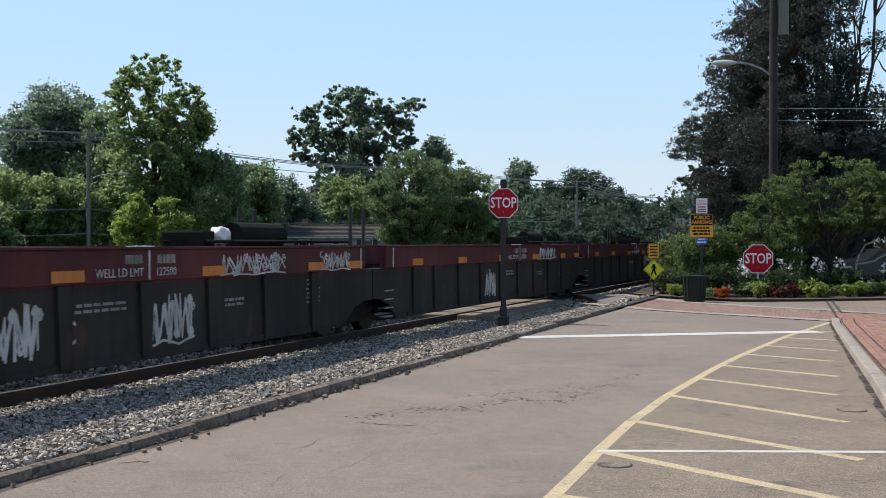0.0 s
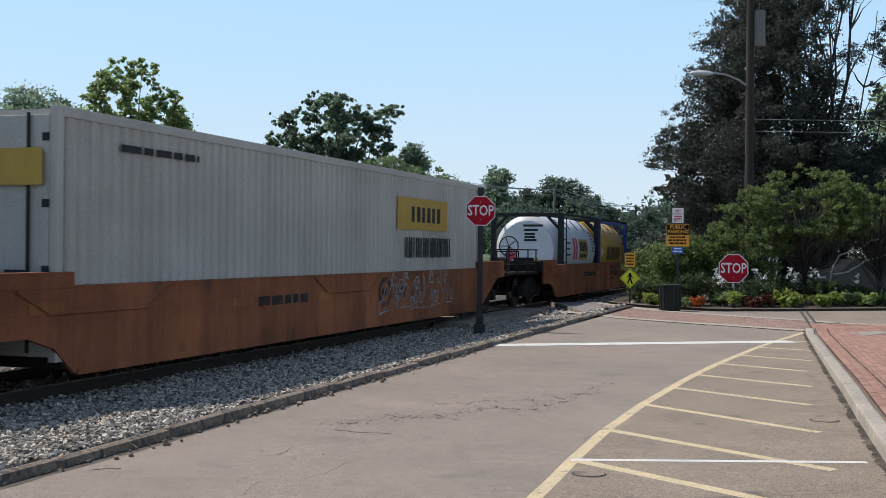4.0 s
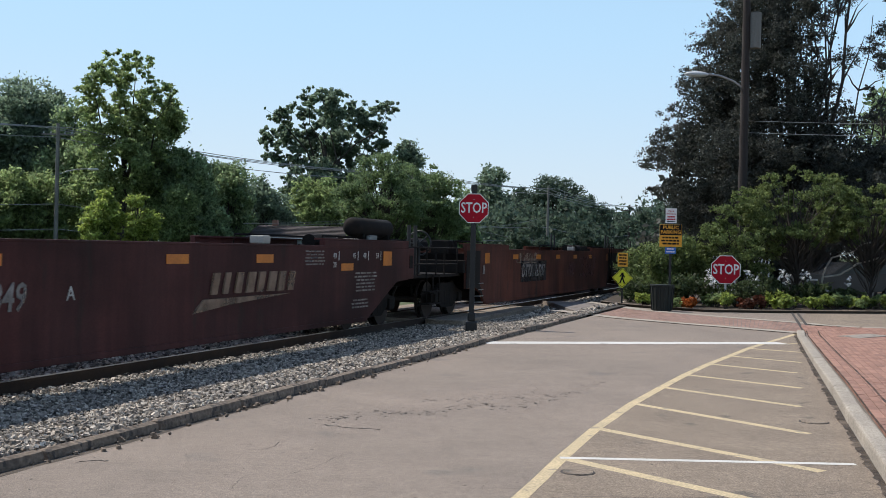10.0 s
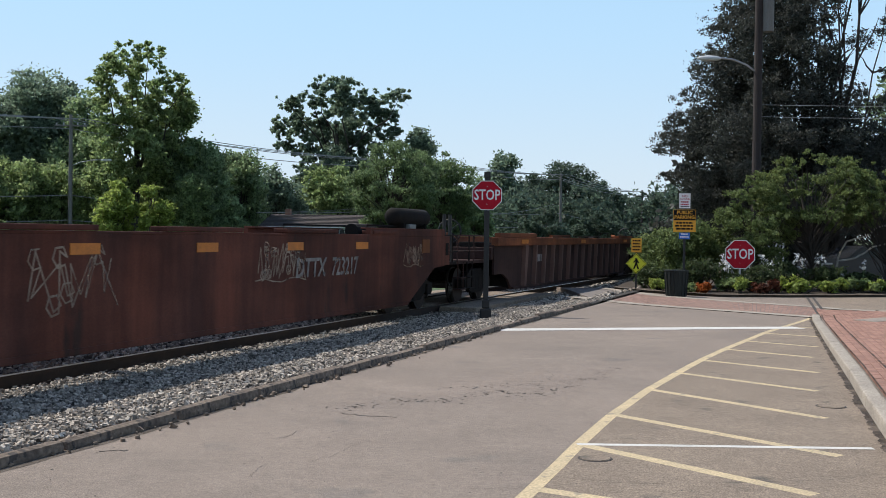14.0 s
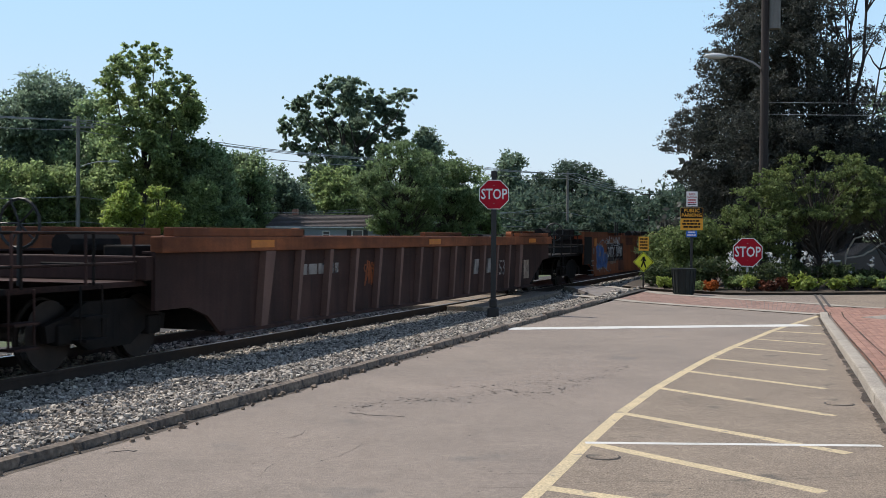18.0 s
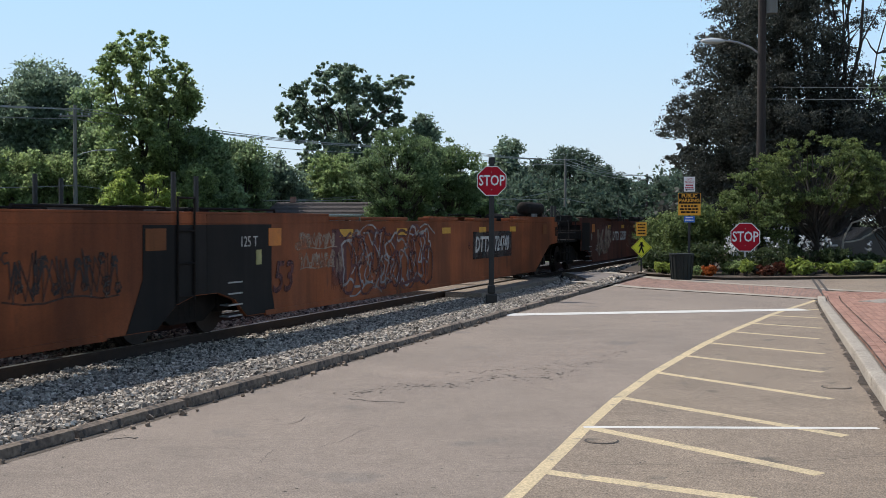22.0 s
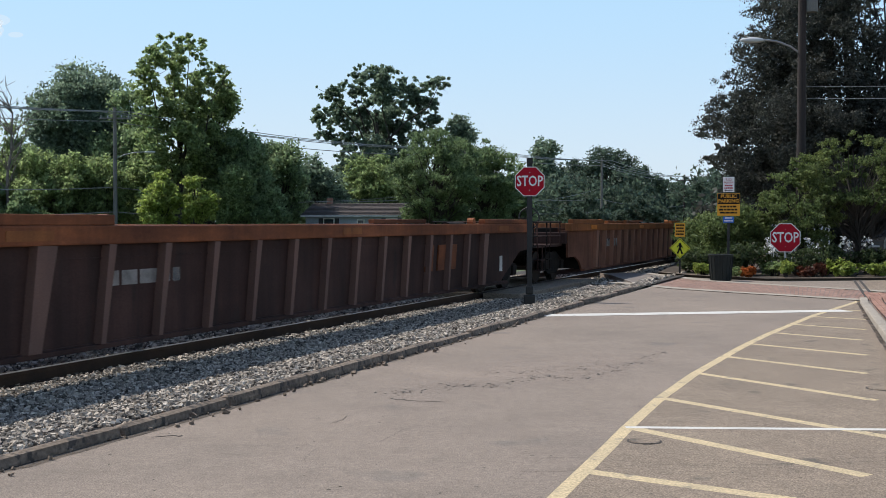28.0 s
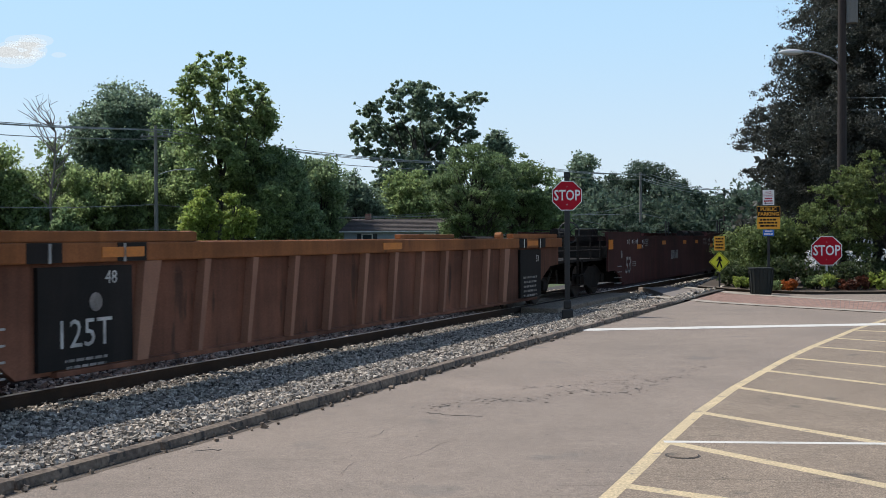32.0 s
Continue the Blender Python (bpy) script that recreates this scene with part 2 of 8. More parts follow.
M = {
    "asphalt": mat("asphalt", (0.256, 0.204, 0.163), 0.9, 0, (0.209, 0.169, 0.137), 0.35, 0.9, 0.010, 90, third=(0.185, 0.155, 0.130), third_at=0.66, grain=0.46, space="World", mottle=0.115),
    "asphalt_old": mat("asphalt_old", (0.252, 0.197, 0.146), 0.92, 0, (0.208, 0.162, 0.121), 0.9, 0.9, 0.012, 80, third=(0.145, 0.12, 0.095), third_at=0.66, grain=0.5, space="World", mottle=0.14),
    "gutter_dirt": mat("gutter_dirt", (0.125, 0.098, 0.075), 0.95, 0, (0.075, 0.06, 0.048), 5.0, 0.9, 0.01, 45, grain=0.4, worn=0.35),
    "gutter_soil": mat("gutter_soil", (0.07, 0.052, 0.04), 0.95, 0, (0.035, 0.027, 0.022), 7.0, 0.9, 0.01, 45, grain=0.5, worn=0.42),
    "kerb_pale": mat("kerb_pale", (0.37, 0.32, 0.26), 0.9, 0, (0.29, 0.25, 0.205), 1.2, 0.8, 0.006, 60, grain=0.25, mottle=0.10, space="World"),
    "tar": mat("tar", (0.065, 0.056, 0.05), 0.9),
    "concrete": mat("concrete", (0.33, 0.285, 0.235), 0.9, 0, (0.23, 0.195, 0.165), 2.0, 0.8, 0.006, 40, third=(0.13, 0.12, 0.11), third_at=0.62),
    "kerb_old": mat("kerb_old", (0.25, 0.19, 0.14), 0.95, 0, (0.12, 0.092, 0.072), 4.0, 0.9, 0.02, 30, third=(0.07, 0.058, 0.05), third_at=0.6, pieces=0.15, mottle=0.25),
    "brick_pale": mat("brick_pale", (0.32, 0.20, 0.155), 0.88, 0, (0.26, 0.158, 0.122), 1.0, 0.8, 0.003, 90, island=0.15),
    "brick": mat("brick", (0.31, 0.168, 0.122), 0.88, 0, (0.235, 0.124, 0.092), 2.0, 0.8, 0.003, 90, pieces=0.18, island=0.18),
    "mortar": mat("mortar", (0.22, 0.19, 0.17), 0.95, 0, None, 4, 0.5, 0.003, 90),
    "yellow_paint": mat("yellow_paint", (0.58, 0.455, 0.27), 0.8, 0, (0.47, 0.375, 0.235), 2.5, 0.9, 0.004, 55, third=(0.32, 0.265, 0.19), third_at=0.64, grain=0.3, space="World"),
    "white_paint": mat("white_paint", (0.66, 0.635, 0.59), 0.75, 0, (0.52, 0.50, 0.46), 2.0, 0.8, 0.004, 55, third=(0.3, 0.28, 0.26), third_at=0.68, space="World"),
    # the shade between the ballast stones is put into the bed's dark colour
    "gravel_bed_shade": mat("gravel_bed_shade", (0.055, 0.048, 0.042), 0.95, 0, (0.035, 0.03, 0.026), 18, 1.0, 0.04, 22, space="World"),
    "gravel": mat("gravel", (0.45, 0.395, 0.33), 0.9, 0, (0.20, 0.167, 0.135), 9, 1.0, 0.004, 60, island=0.85, grain=0.2),
    "soil": mat("soil", (0.07, 0.05, 0.035), 0.95, 0, (0.04, 0.03, 0.02), 4, 0.9, 0.02, 20),
    "grass": mat("grass", (0.05, 0.085, 0.022), 0.9, 0, (0.08, 0.085, 0.03), 0.4, 0.9, 0.03, 12, space="World"),
    "rail": mat("rail", (0.045, 0.028, 0.020), 0.85, 0.0, (0.025, 0.017, 0.014), 6, 0.8, 0.002, 60),
    "rail_top": mat("rail_top", (0.55, 0.53, 0.5), 0.3, 1.0, (0.4, 0.38, 0.36), 8, 0.6),
    "tie": mat("tie", (0.075, 0.06, 0.05), 0.95, 0, (0.04, 0.032, 0.028), 8, 0.9, 0.01, 40, pieces=0.25),
    "black_metal": mat("black_metal", (0.018, 0.018, 0.018), 0.55, 0.2, (0.03, 0.028, 0.026), 6, 0.6),
    "grime": mat("grime", (0.010, 0.009, 0.008), 0.9, 0.0, (0.022, 0.016, 0.013), 4, 0.8, 0.004, 50, spec=0.2),
    "wheel": mat("wheel", (0.05, 0.036, 0.03), 0.7, 0.5, (0.03, 0.024, 0.02), 5, 0.8),
    "tread": mat("tread", (0.6, 0.58, 0.56), 0.25, 1.0),
    "galvanised": mat("galvanised", (0.42, 0.43, 0.44), 0.45, 0.8, (0.32, 0.33, 0.34), 6, 0.8),
    "grey_pole": mat("grey_pole", (0.20, 0.19, 0.175), 0.9, 0, (0.13, 0.12, 0.11), 3, 0.8, 0.006, 30, streak=6),
    "wood_pole": mat("wood_pole", (0.042, 0.032, 0.029), 0.95, 0, (0.032, 0.024, 0.022), 3, 0.8, 0.01, 30, streak=8),
    "bark": mat("bark", (0.036, 0.030, 0.025), 0.95, 0, (0.065, 0.054, 0.046), 4, 0.8, 0.02, 14, streak=4),
    "dead_wood": mat("dead_wood", (0.20, 0.175, 0.155), 0.9, 0, (0.13, 0.115, 0.10), 4, 0.8),
    "pale_branch": mat("pale_branch", (0.42, 0.38, 0.33), 0.9, 0, (0.30, 0.27, 0.23), 4, 0.8),
    "red_sign": mat("red_sign", (0.42, 0.008, 0.022), 0.55, 0, (0.36, 0.008, 0.02), 3, 0.6, spec=0.15),
    "white_sign": mat("white_sign", (0.78, 0.77, 0.75), 0.45, 0, (0.7, 0.69, 0.67), 3, 0.5),
    "amber_sign": mat("amber_sign", (0.72, 0.33, 0.012), 0.45, 0, (0.64, 0.29, 0.012), 3, 0.5),
    "lime_sign": mat("lime_sign", (0.72, 0.70, 0.02), 0.45, 0, (0.66, 0.62, 0.02), 3, 0.5),
    "blue_sign": mat("blue_sign", (0.02, 0.14, 0.55), 0.45),
    "black_sign": mat("black_sign", (0.010, 0.009, 0.008), 0.6, spec=0.15),
    "lamp_grey": mat("lamp_grey", (0.60, 0.61, 0.61), 0.5, 0, (0.5, 0.5, 0.5), 4, 0.6),
    "wire": mat("wire", (0.30, 0.30, 0.30), 0.6),
    "bin": mat("bin", (0.008, 0.012, 0.010), 0.75, 0, (0.013, 0.017, 0.014), 5, 0.6),
    "siding": mat("siding", (0.33, 0.37, 0.43), 0.7, 0, (0.28, 0.32, 0.38), 1.5, 0.6),
    "shingle": mat("shingle", (0.12, 0.10, 0.095), 0.95, 0, (0.085, 0.075, 0.07), 3, 0.9, 0.02, 12, island=0.2),
    "trim_white": mat("trim_white", (0.75, 0.75, 0.74), 0.6),
    "shutter": mat("shutter", (0.015, 0.017, 0.022), 0.5),
    "glass": mat("glass", (0.03, 0.04, 0.05), 0.08, 0.0),
    # distance haze is put into the oak, mid and deep greens, paling them
    "leaf_oak": leaf_mat("leaf_oak", (0.185, 0.255, 0.185), (0.25, 0.32, 0.21), 0.70),
    "leaf_mid": leaf_mat("leaf_mid", (0.25, 0.335, 0.145), (0.325, 0.395, 0.17), 0.68),
    "leaf_deep": leaf_mat("leaf_deep", (0.225, 0.315, 0.165), (0.295, 0.375, 0.19), 0.68),
    "leaf_bright": leaf_mat("leaf_bright", (0.30, 0.38, 0.10), (0.36, 0.43, 0.11), 0.6),
    "leaf_feather": leaf_mat("leaf_feather", (0.165, 0.235, 0.115), (0.21, 0.28, 0.125), 0.60),
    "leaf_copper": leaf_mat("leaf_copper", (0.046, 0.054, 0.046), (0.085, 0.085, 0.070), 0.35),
    "leaf_far": leaf_mat("leaf_far", (0.085, 0.125, 0.092), (0.115, 0.158, 0.105), 0.55),
    "leaf_garden": leaf_mat("leaf_garden", (0.125, 0.172, 0.062), (0.205, 0.245, 0.085), 0.5),
    "leaf_lime": leaf_mat("leaf_lime", (0.34, 0.40, 0.09), (0.22, 0.29, 0.07), 0.45),
    # bed green with the shade under the garden trees put into it
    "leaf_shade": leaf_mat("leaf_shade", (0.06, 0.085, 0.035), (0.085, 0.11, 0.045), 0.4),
    "flower_orange": leaf_mat("flower_orange", (0.50, 0.13, 0.02), (0.30, 0.08, 0.02), 0.3),
    "flower_white": leaf_mat("flower_white", (0.72, 0.72, 0.72), (0.6, 0.6, 0.6), 0.3),
    "leaf_red": leaf_mat("leaf_red", (0.12, 0.035, 0.018), (0.07, 0.03, 0.018), 0.3),
    # the train
    "dark_side": mat("dark_side", (0.030, 0.027, 0.023), 0.75, 0, (0.046, 0.036, 0.029), 1.2, 0.8, 0.002, 50, streak=3, third=(0.06, 0.036, 0.027), third_at=0.66, wash=0.4),
    "maroon": mat("maroon", (0.115, 0.022, 0.026), 0.6, 0, (0.085, 0.022, 0.024), 1.5, 0.8, 0.002, 50, streak=3, wash=0.4),
    "brown": mat("brown", (0.085, 0.028, 0.025), 0.7, 0, (0.058, 0.023, 0.021), 1.0, 0.9, 0.002, 50, streak=4, third=(0.055, 0.03, 0.025), third_at=0.66, wash=0.45),
    "old_red": mat("old_red", (0.105, 0.034, 0.027), 0.75, 0, (0.062, 0.026, 0.022), 0.7, 1.0, 0.002, 50, streak=1.5, third=(0.14, 0.05, 0.036), third_at=0.64, wash=0.5),
    "rust": mat("rust", (0.155, 0.050, 0.031), 0.75, 0, (0.090, 0.036, 0.027), 0.9, 0.9, 0.002, 50, streak=4, third=(0.07, 0.036, 0.027), third_at=0.65, wash=0.5),
    "orange": mat("orange", (0.30, 0.085, 0.030), 0.7, 0, (0.20, 0.066, 0.030), 0.9, 0.9, 0.002, 50, streak=4, third=(0.13, 0.05, 0.03), third_at=0.66, wash=0.45),
    "russet": mat("russet", (0.20, 0.060, 0.030), 0.75, 0, (0.11, 0.042, 0.028), 0.6, 1.0, 0.002, 50, streak=3, third=(0.08, 0.036, 0.027), third_at=0.62, wash=0.5),
    "orange_faded": mat("orange_faded", (0.33, 0.112, 0.045), 0.75, 0, (0.22, 0.075, 0.036), 0.9, 0.9, 0.002, 50, streak=2, third=(0.16, 0.07, 0.04), third_at=0.66, wash=0.45),
    "amber": mat("amber", (0.36, 0.135, 0.045), 0.7, 0, (0.26, 0.095, 0.035), 0.9, 0.9, 0.002, 50, streak=4, third=(0.16, 0.07, 0.04), third_at=0.67, wash=0.45),
    # paler than the side sheets: the light the ribs catch is in the colour
    "rib_lit": mat("rib_lit", (0.185, 0.098, 0.072), 0.8, 0, (0.115, 0.062, 0.048), 1.5, 0.9, 0.002, 50, streak=3),
    "rib_warm_lit": mat("rib_warm_lit", (0.34, 0.165, 0.10), 0.8, 0, (0.23, 0.105, 0.065), 1.5, 0.9, 0.002, 50, streak=3),
    "ribbed_side": mat("ribbed_side", (0.072, 0.036, 0.029), 0.8, 0, (0.046, 0.026, 0.022), 1.2, 0.9, 0.002, 50, streak=5, third=(0.05, 0.03, 0.025), third_at=0.64, wash=0.5),
    "ribbed_warm": mat("ribbed_warm", (0.215, 0.090, 0.054), 0.8, 0, (0.14, 0.062, 0.040), 1.2, 0.9, 0.002, 50, streak=5, third=(0.09, 0.045, 0.03), third_at=0.66, wash=0.5),
    "chord_rust": mat("chord_rust", (0.30, 0.10, 0.04), 0.75, 0, (0.17, 0.06, 0.032), 1.2, 0.9, 0.002, 50, streak=0.3, wash=0.45),
    "end_black": mat("end_black", (0.012, 0.0115, 0.011), 0.75, 0, (0.022, 0.018, 0.016), 2, 0.8, 0.002, 50, streak=4, wash=0.4),
    "reflector": mat("reflector", (0.62, 0.20, 0.02), 0.55, 0, (0.45, 0.14, 0.02), 4, 0.8),
    "reflector_yellow": mat("reflector_yellow", (0.60, 0.33, 0.03), 0.6, 0, (0.45, 0.22, 0.03), 4, 0.8),
    "stencil": mat("stencil", (0.62, 0.60, 0.57), 0.8, 0, (0.48, 0.46, 0.43), 5, 0.8, worn=0.15),
    "logo_tan": mat("logo_tan", (0.27, 0.185, 0.125), 0.85, 0, (0.25, 0.16, 0.11), 6, 0.9, worn=0.3),
    "stencil_dim": mat("stencil_dim", (0.33, 0.30, 0.275), 0.85, 0, (0.23, 0.20, 0.18), 6, 0.9, worn=0.3),
    "black_paint": mat("black_paint", (0.02, 0.02, 0.02), 0.8),
    "plate_black": mat("plate_black", (0.022, 0.018, 0.017), 0.8, 0, (0.045, 0.027, 0.022), 3, 0.8, worn=0.30),
    "box_white": mat("box_white", (0.48, 0.45, 0.40), 0.6, 0, (0.38, 0.35, 0.31), 0.8, 0.8, 0.001, 50, streak=6, third=(0.40, 0.36, 0.33), third_at=0.70, wash=0.14),
    "tank_white": mat("tank_white", (0.68, 0.69, 0.71), 0.4, 0, (0.58, 0.58, 0.60), 1.0, 0.8, third=(0.45, 0.43, 0.41), third_at=0.7, wash=0.12),
    "tank_yellow": mat("tank_yellow", (0.62, 0.36, 0.035), 0.45, 0, (0.52, 0.30, 0.035), 0.8, 0.8, third=(0.36, 0.23, 0.07), third_at=0.68, wash=0.15),
    "frame_blue": mat("frame_blue", (0.015, 0.045, 0.24), 0.5, 0, (0.012, 0.03, 0.15), 2, 0.8),
    "frame_dark": mat("frame_dark", (0.012, 0.015, 0.015), 0.8),
    "logo_yellow": mat("logo_yellow", (0.46, 0.29, 0.035), 0.6, 0, (0.38, 0.23, 0.035), 3, 0.8),
    "logo_red": mat("logo_red", (0.62, 0.05, 0.09), 0.5),
    "tag_silver": mat("tag_silver", (0.40, 0.38, 0.37), 0.7, 0, (0.28, 0.26, 0.25), 3, 0.8, worn=0.42),
    "tag_ash": mat("tag_ash", (0.17, 0.135, 0.12), 0.8, 0, (0.10, 0.075, 0.065), 2, 0.9, worn=0.3),
    "tag_blue": mat("tag_blue", (0.05, 0.16, 0.45), 0.6, worn=0.15),
    "tag_teal": mat("tag_teal", (0.17, 0.21, 0.22), 0.7, 0, (0.12, 0.14, 0.145), 3, 0.9, worn=0.52),
    "tag_lime": mat("tag_lime", (0.42, 0.40, 0.17), 0.65, 0, (0.34, 0.31, 0.13), 3, 0.8, worn=0.2),
    "tag_maroon": mat("tag_maroon", (0.13, 0.035, 0.035), 0.7, 0, (0.08, 0.03, 0.03), 3, 0.8, worn=0.36),
    "tag_cream": mat("tag_cream", (0.42, 0.33, 0.25), 0.7, 0, (0.30, 0.20, 0.14), 3, 0.9, worn=0.42),
    "ttx_yellow": mat("ttx_yellow", (0.42, 0.20, 0.045), 0.7, 0, (0.32, 0.14, 0.04), 3, 0.8, worn=0.25),
    "car_dark": mat("car_dark", (0.02, 0.022, 0.026), 0.25),
}


# ---- building blocks ----
def part(name, bm, material, parent=None, label="", smooth=False):
    """Links a bmesh as one mesh object, under a thing or a part where one is given."""
    me = bpy.data.meshes.new(name)
    bm.to_mesh(me)
    bm.free()
    me.materials.append(M[material] if isinstance(material, str) else material)
    if smooth:
        me.polygons.foreach_set("use_smooth", [True] * len(me.polygons))
    ob = new(name, me)
    ob.parent = parent
    if label:
        tagged(ob, label)
    return ob


def mesh_part(name, verts, faces, material, parent=None, smooth=False):
    me = bpy.data.meshes.new(name)
    me.from_pydata(verts, [], faces)
    me.materials.append(M[material])
    if smooth:
        me.polygons.foreach_set("use_smooth", [True] * len(me.polygons))
    ob = new(name, me)
    ob.parent = parent
    return ob


def shared(name, me, parent, m):
    ob = new(name, me)
    ob.parent = parent
    ob.matrix_basis = m
    return ob


def thing(name, m, label, category, group="", kind=""):
    ob = new(name)
    ob.empty_display_size = 0.3
    ob.matrix_world = m
    return tagged(ob, label, category, group, kind)


def box(bm, x0, x1, y0, y1, z0, z1, bevel=0.0, turn=None):
    m = Matrix.Translation(((x0 + x1) / 2, (y0 + y1) / 2, (z0 + z1) / 2)) @ (turn or Matrix()) @ Matrix.Diagonal((abs(x1 - x0), abs(y1 - y0), abs(z1 - z0), 1))
    made = bmesh.ops.create_cube(bm, size=1, matrix=m)["verts"]
    if bevel:
        edges = list({e for v in made for e in v.link_edges})
        bmesh.ops.bevel(bm, geom=edges, offset=bevel, segments=2, profile=0.6, affect="EDGES")
    return bm


def bm_box(*a, **k):
    return box(bmesh.new(), *a, **k)


def rod(bm, a, b, r, r2=None, seg=8, caps=True):
    a, b = Vector(a), Vector(b)
    d = b - a
    m = Matrix.Translation((a + b) / 2) @ d.to_track_quat("Z", "Y").to_matrix().to_4x4()
    bmesh.ops.create_cone(bm, cap_ends=caps, segments=seg, radius1=r, radius2=r if r2 is None else r2, depth=d.length, matrix=m)
    return bm


def tube(bm, pts, r, seg=6):
    """One bent pipe through the points."""
    pts = [Vector(p) for p in pts]
    rings = []
    for i, p in enumerate(pts):
        d = (pts[min(i + 1, len(pts) - 1)] - pts[max(i - 1, 0)]).normalized()
        u = d.cross(Vector((0, 0, 1)) if abs(d.z) < 0.9 else Vector((1, 0, 0))).normalized()
        v = d.cross(u)
        rings.append([bm.verts.new(p + (u * math.cos(k * math.tau / seg) + v * math.sin(k * math.tau / seg)) * r) for k in range(seg)])
    for a, b in zip(rings, rings[1:]):
        for k in range(seg):
            bm.faces.new((a[k], a[(k + 1) % seg], b[(k + 1) % seg], b[k]))
    bm.faces.new(rings[0]), bm.faces.new(list(reversed(rings[-1])))
    return bm


def ribbon(bm, pts, width, y, step=0.0003):
    """A painted stroke on the side of a car, through points in x and z."""
    for i, (p, q) in enumerate(zip(pts, pts[1:])):
        d = Vector((q[0] - p[0], q[1] - p[1]))
        if d.length < 1e-4:
            continue
        d.normalize()
        n = Vector((-d.y, d.x)) * width / 2
        e = d * width * 0.42
        yy = y - i * step
        a = [(p[0] - e.x + n.x, p[1] - e.y + n.y), (q[0] + e.x + n.x, q[1] + e.y + n.y), (q[0] + e.x - n.x, q[1] + e.y - n.y), (p[0] - e.x - n.x, p[1] - e.y - n.y)]
        bm.faces.new([bm.verts.new((u, yy, w)) for u, w in a])
    return bm


def slab(bm, outline, y0, y1):
    """A plate in the x-z plane, from y0 to y1, with the given outline."""
    a = [bm.verts.new((x, y0, z)) for x, z in outline]
    b = [bm.verts.new((x, y1, z)) for x, z in outline]
    bm.faces.new(a), bm.faces.new(list(reversed(b)))
    for i in range(len(a)):
        j = (i + 1) % len(a)
        bm.faces.new((a[j], a[i], b[i], b[j]))
    bmesh.ops.recalc_face_normals(bm, faces=bm.faces[:])
    return bm


def sheet(bm, outline, z0, z1):
    """A slab on the ground with the given outline."""
    a = [bm.verts.new((x, y, z0)) for x, y in outline]
    b = [bm.verts.new((x, y, z1)) for x, y in outline]
    bm.faces.new(a), bm.faces.new(list(reversed(b)))
    for i in range(len(a)):
        j = (i + 1) % len(a)
        bm.faces.new((a[i], a[j], b[j], b[i]))
    bmesh.ops.recalc_face_normals(bm, faces=bm.faces[:])
    return bm


GLYPHS = {}


def writing(name, text, size, m, material, parent=None, depth=0.002, shear=0.0, stretch=1.0, bold=0.0):
    """Letters of the built-in font as a mesh, reading along x, upright along y of the pose m, from the middle."""
    key = (text, size, shear, stretch, bold)
    if key not in GLYPHS:
        cu = bpy.data.curves.new(name, "FONT")
        cu.body, cu.size, cu.extrude, cu.align_x, cu.align_y, cu.shear, cu.resolution_u, cu.offset = text, size, depth, "CENTER", "CENTER", shear, 2, bold
        ob = bpy.data.objects.new(name, cu)
        scene.collection.objects.link(ob)
        dg = bpy.context.evaluated_depsgraph_get()
        me = bpy.data.meshes.new_from_object(ob.evaluated_get(dg))
        bpy.data.objects.remove(ob)
        me.transform(Matrix.Diagonal((stretch, 1, 1, 1)))
        me.materials.clear()
        GLYPHS[key] = me
    me = GLYPHS[key].copy()
    me.materials.append(M[material])
    ob = new(name, me)
    ob.parent = parent
    ob.matrix_basis = m
    return ob


# the track runs straight: s metres along it from the camera's foot, r metres to its right (the track's middle at -9.52)
HEADING = radians(20.1)
ALONG, ASIDE = Vector((math.sin(HEADING), math.cos(HEADING), 0)), Vector((math.cos(HEADING), -math.sin(HEADING), 0))
TRACK_R, TRACK_TURN = -9.52, 69.9


def on_track(s, r=TRACK_R, z=0.0):
    p = ALONG * s + ASIDE * r
    return Vector((p.x, p.y, z))


def track_pose(s, r=TRACK_R, z=0.0):
    """Local x along the track, local y away from the camera's side."""
    p = on_track(s, r, z)
    return pose(p.x, p.y, p.z, 0, 0, TRACK_TURN)



# ---- ground, road, kerbs, track ----
def ground():
    xs = [-1500, -600, -250, -120, -60, -30, 0, 30, 60, 120, 250, 600, 1500]
    ys = [-400, -120, -40, 0, 20, 40, 60, 90, 140, 250, 500, 1000, 2500]
    verts = [(x, y, -0.32) for y in ys for x in xs]
    n = len(xs)
    faces = [(j * n + i, j * n + i + 1, (j + 1) * n + i + 1, (j + 1) * n + i) for j in range(len(ys) - 1) for i in range(n - 1)]
    tagged(mesh_part("ground", verts, faces, "grass"), "green summer grass and scrub ground beyond the railway", "ground", kind="structure")


ground()
KERB_R = -5.48
KERB_LINE = [(-4, -5.42), (4.0, -5.40), (7.0, -5.36), (10.0, -5.38), (12.0, -5.40), (15.0, -5.44), (18.9, -5.48), (23.0, -5.50), (26.5, -5.53)]


def kerb_r(s):
    for (a, ra), (b, rb) in zip(KERB_LINE, KERB_LINE[1:]):
        if s <= b:
            return ra + (rb - ra) * (s - a) / (b - a)
    return KERB_R


def q2(s, r):
    p = on_track(s, r)
    return (p.x, p.y)


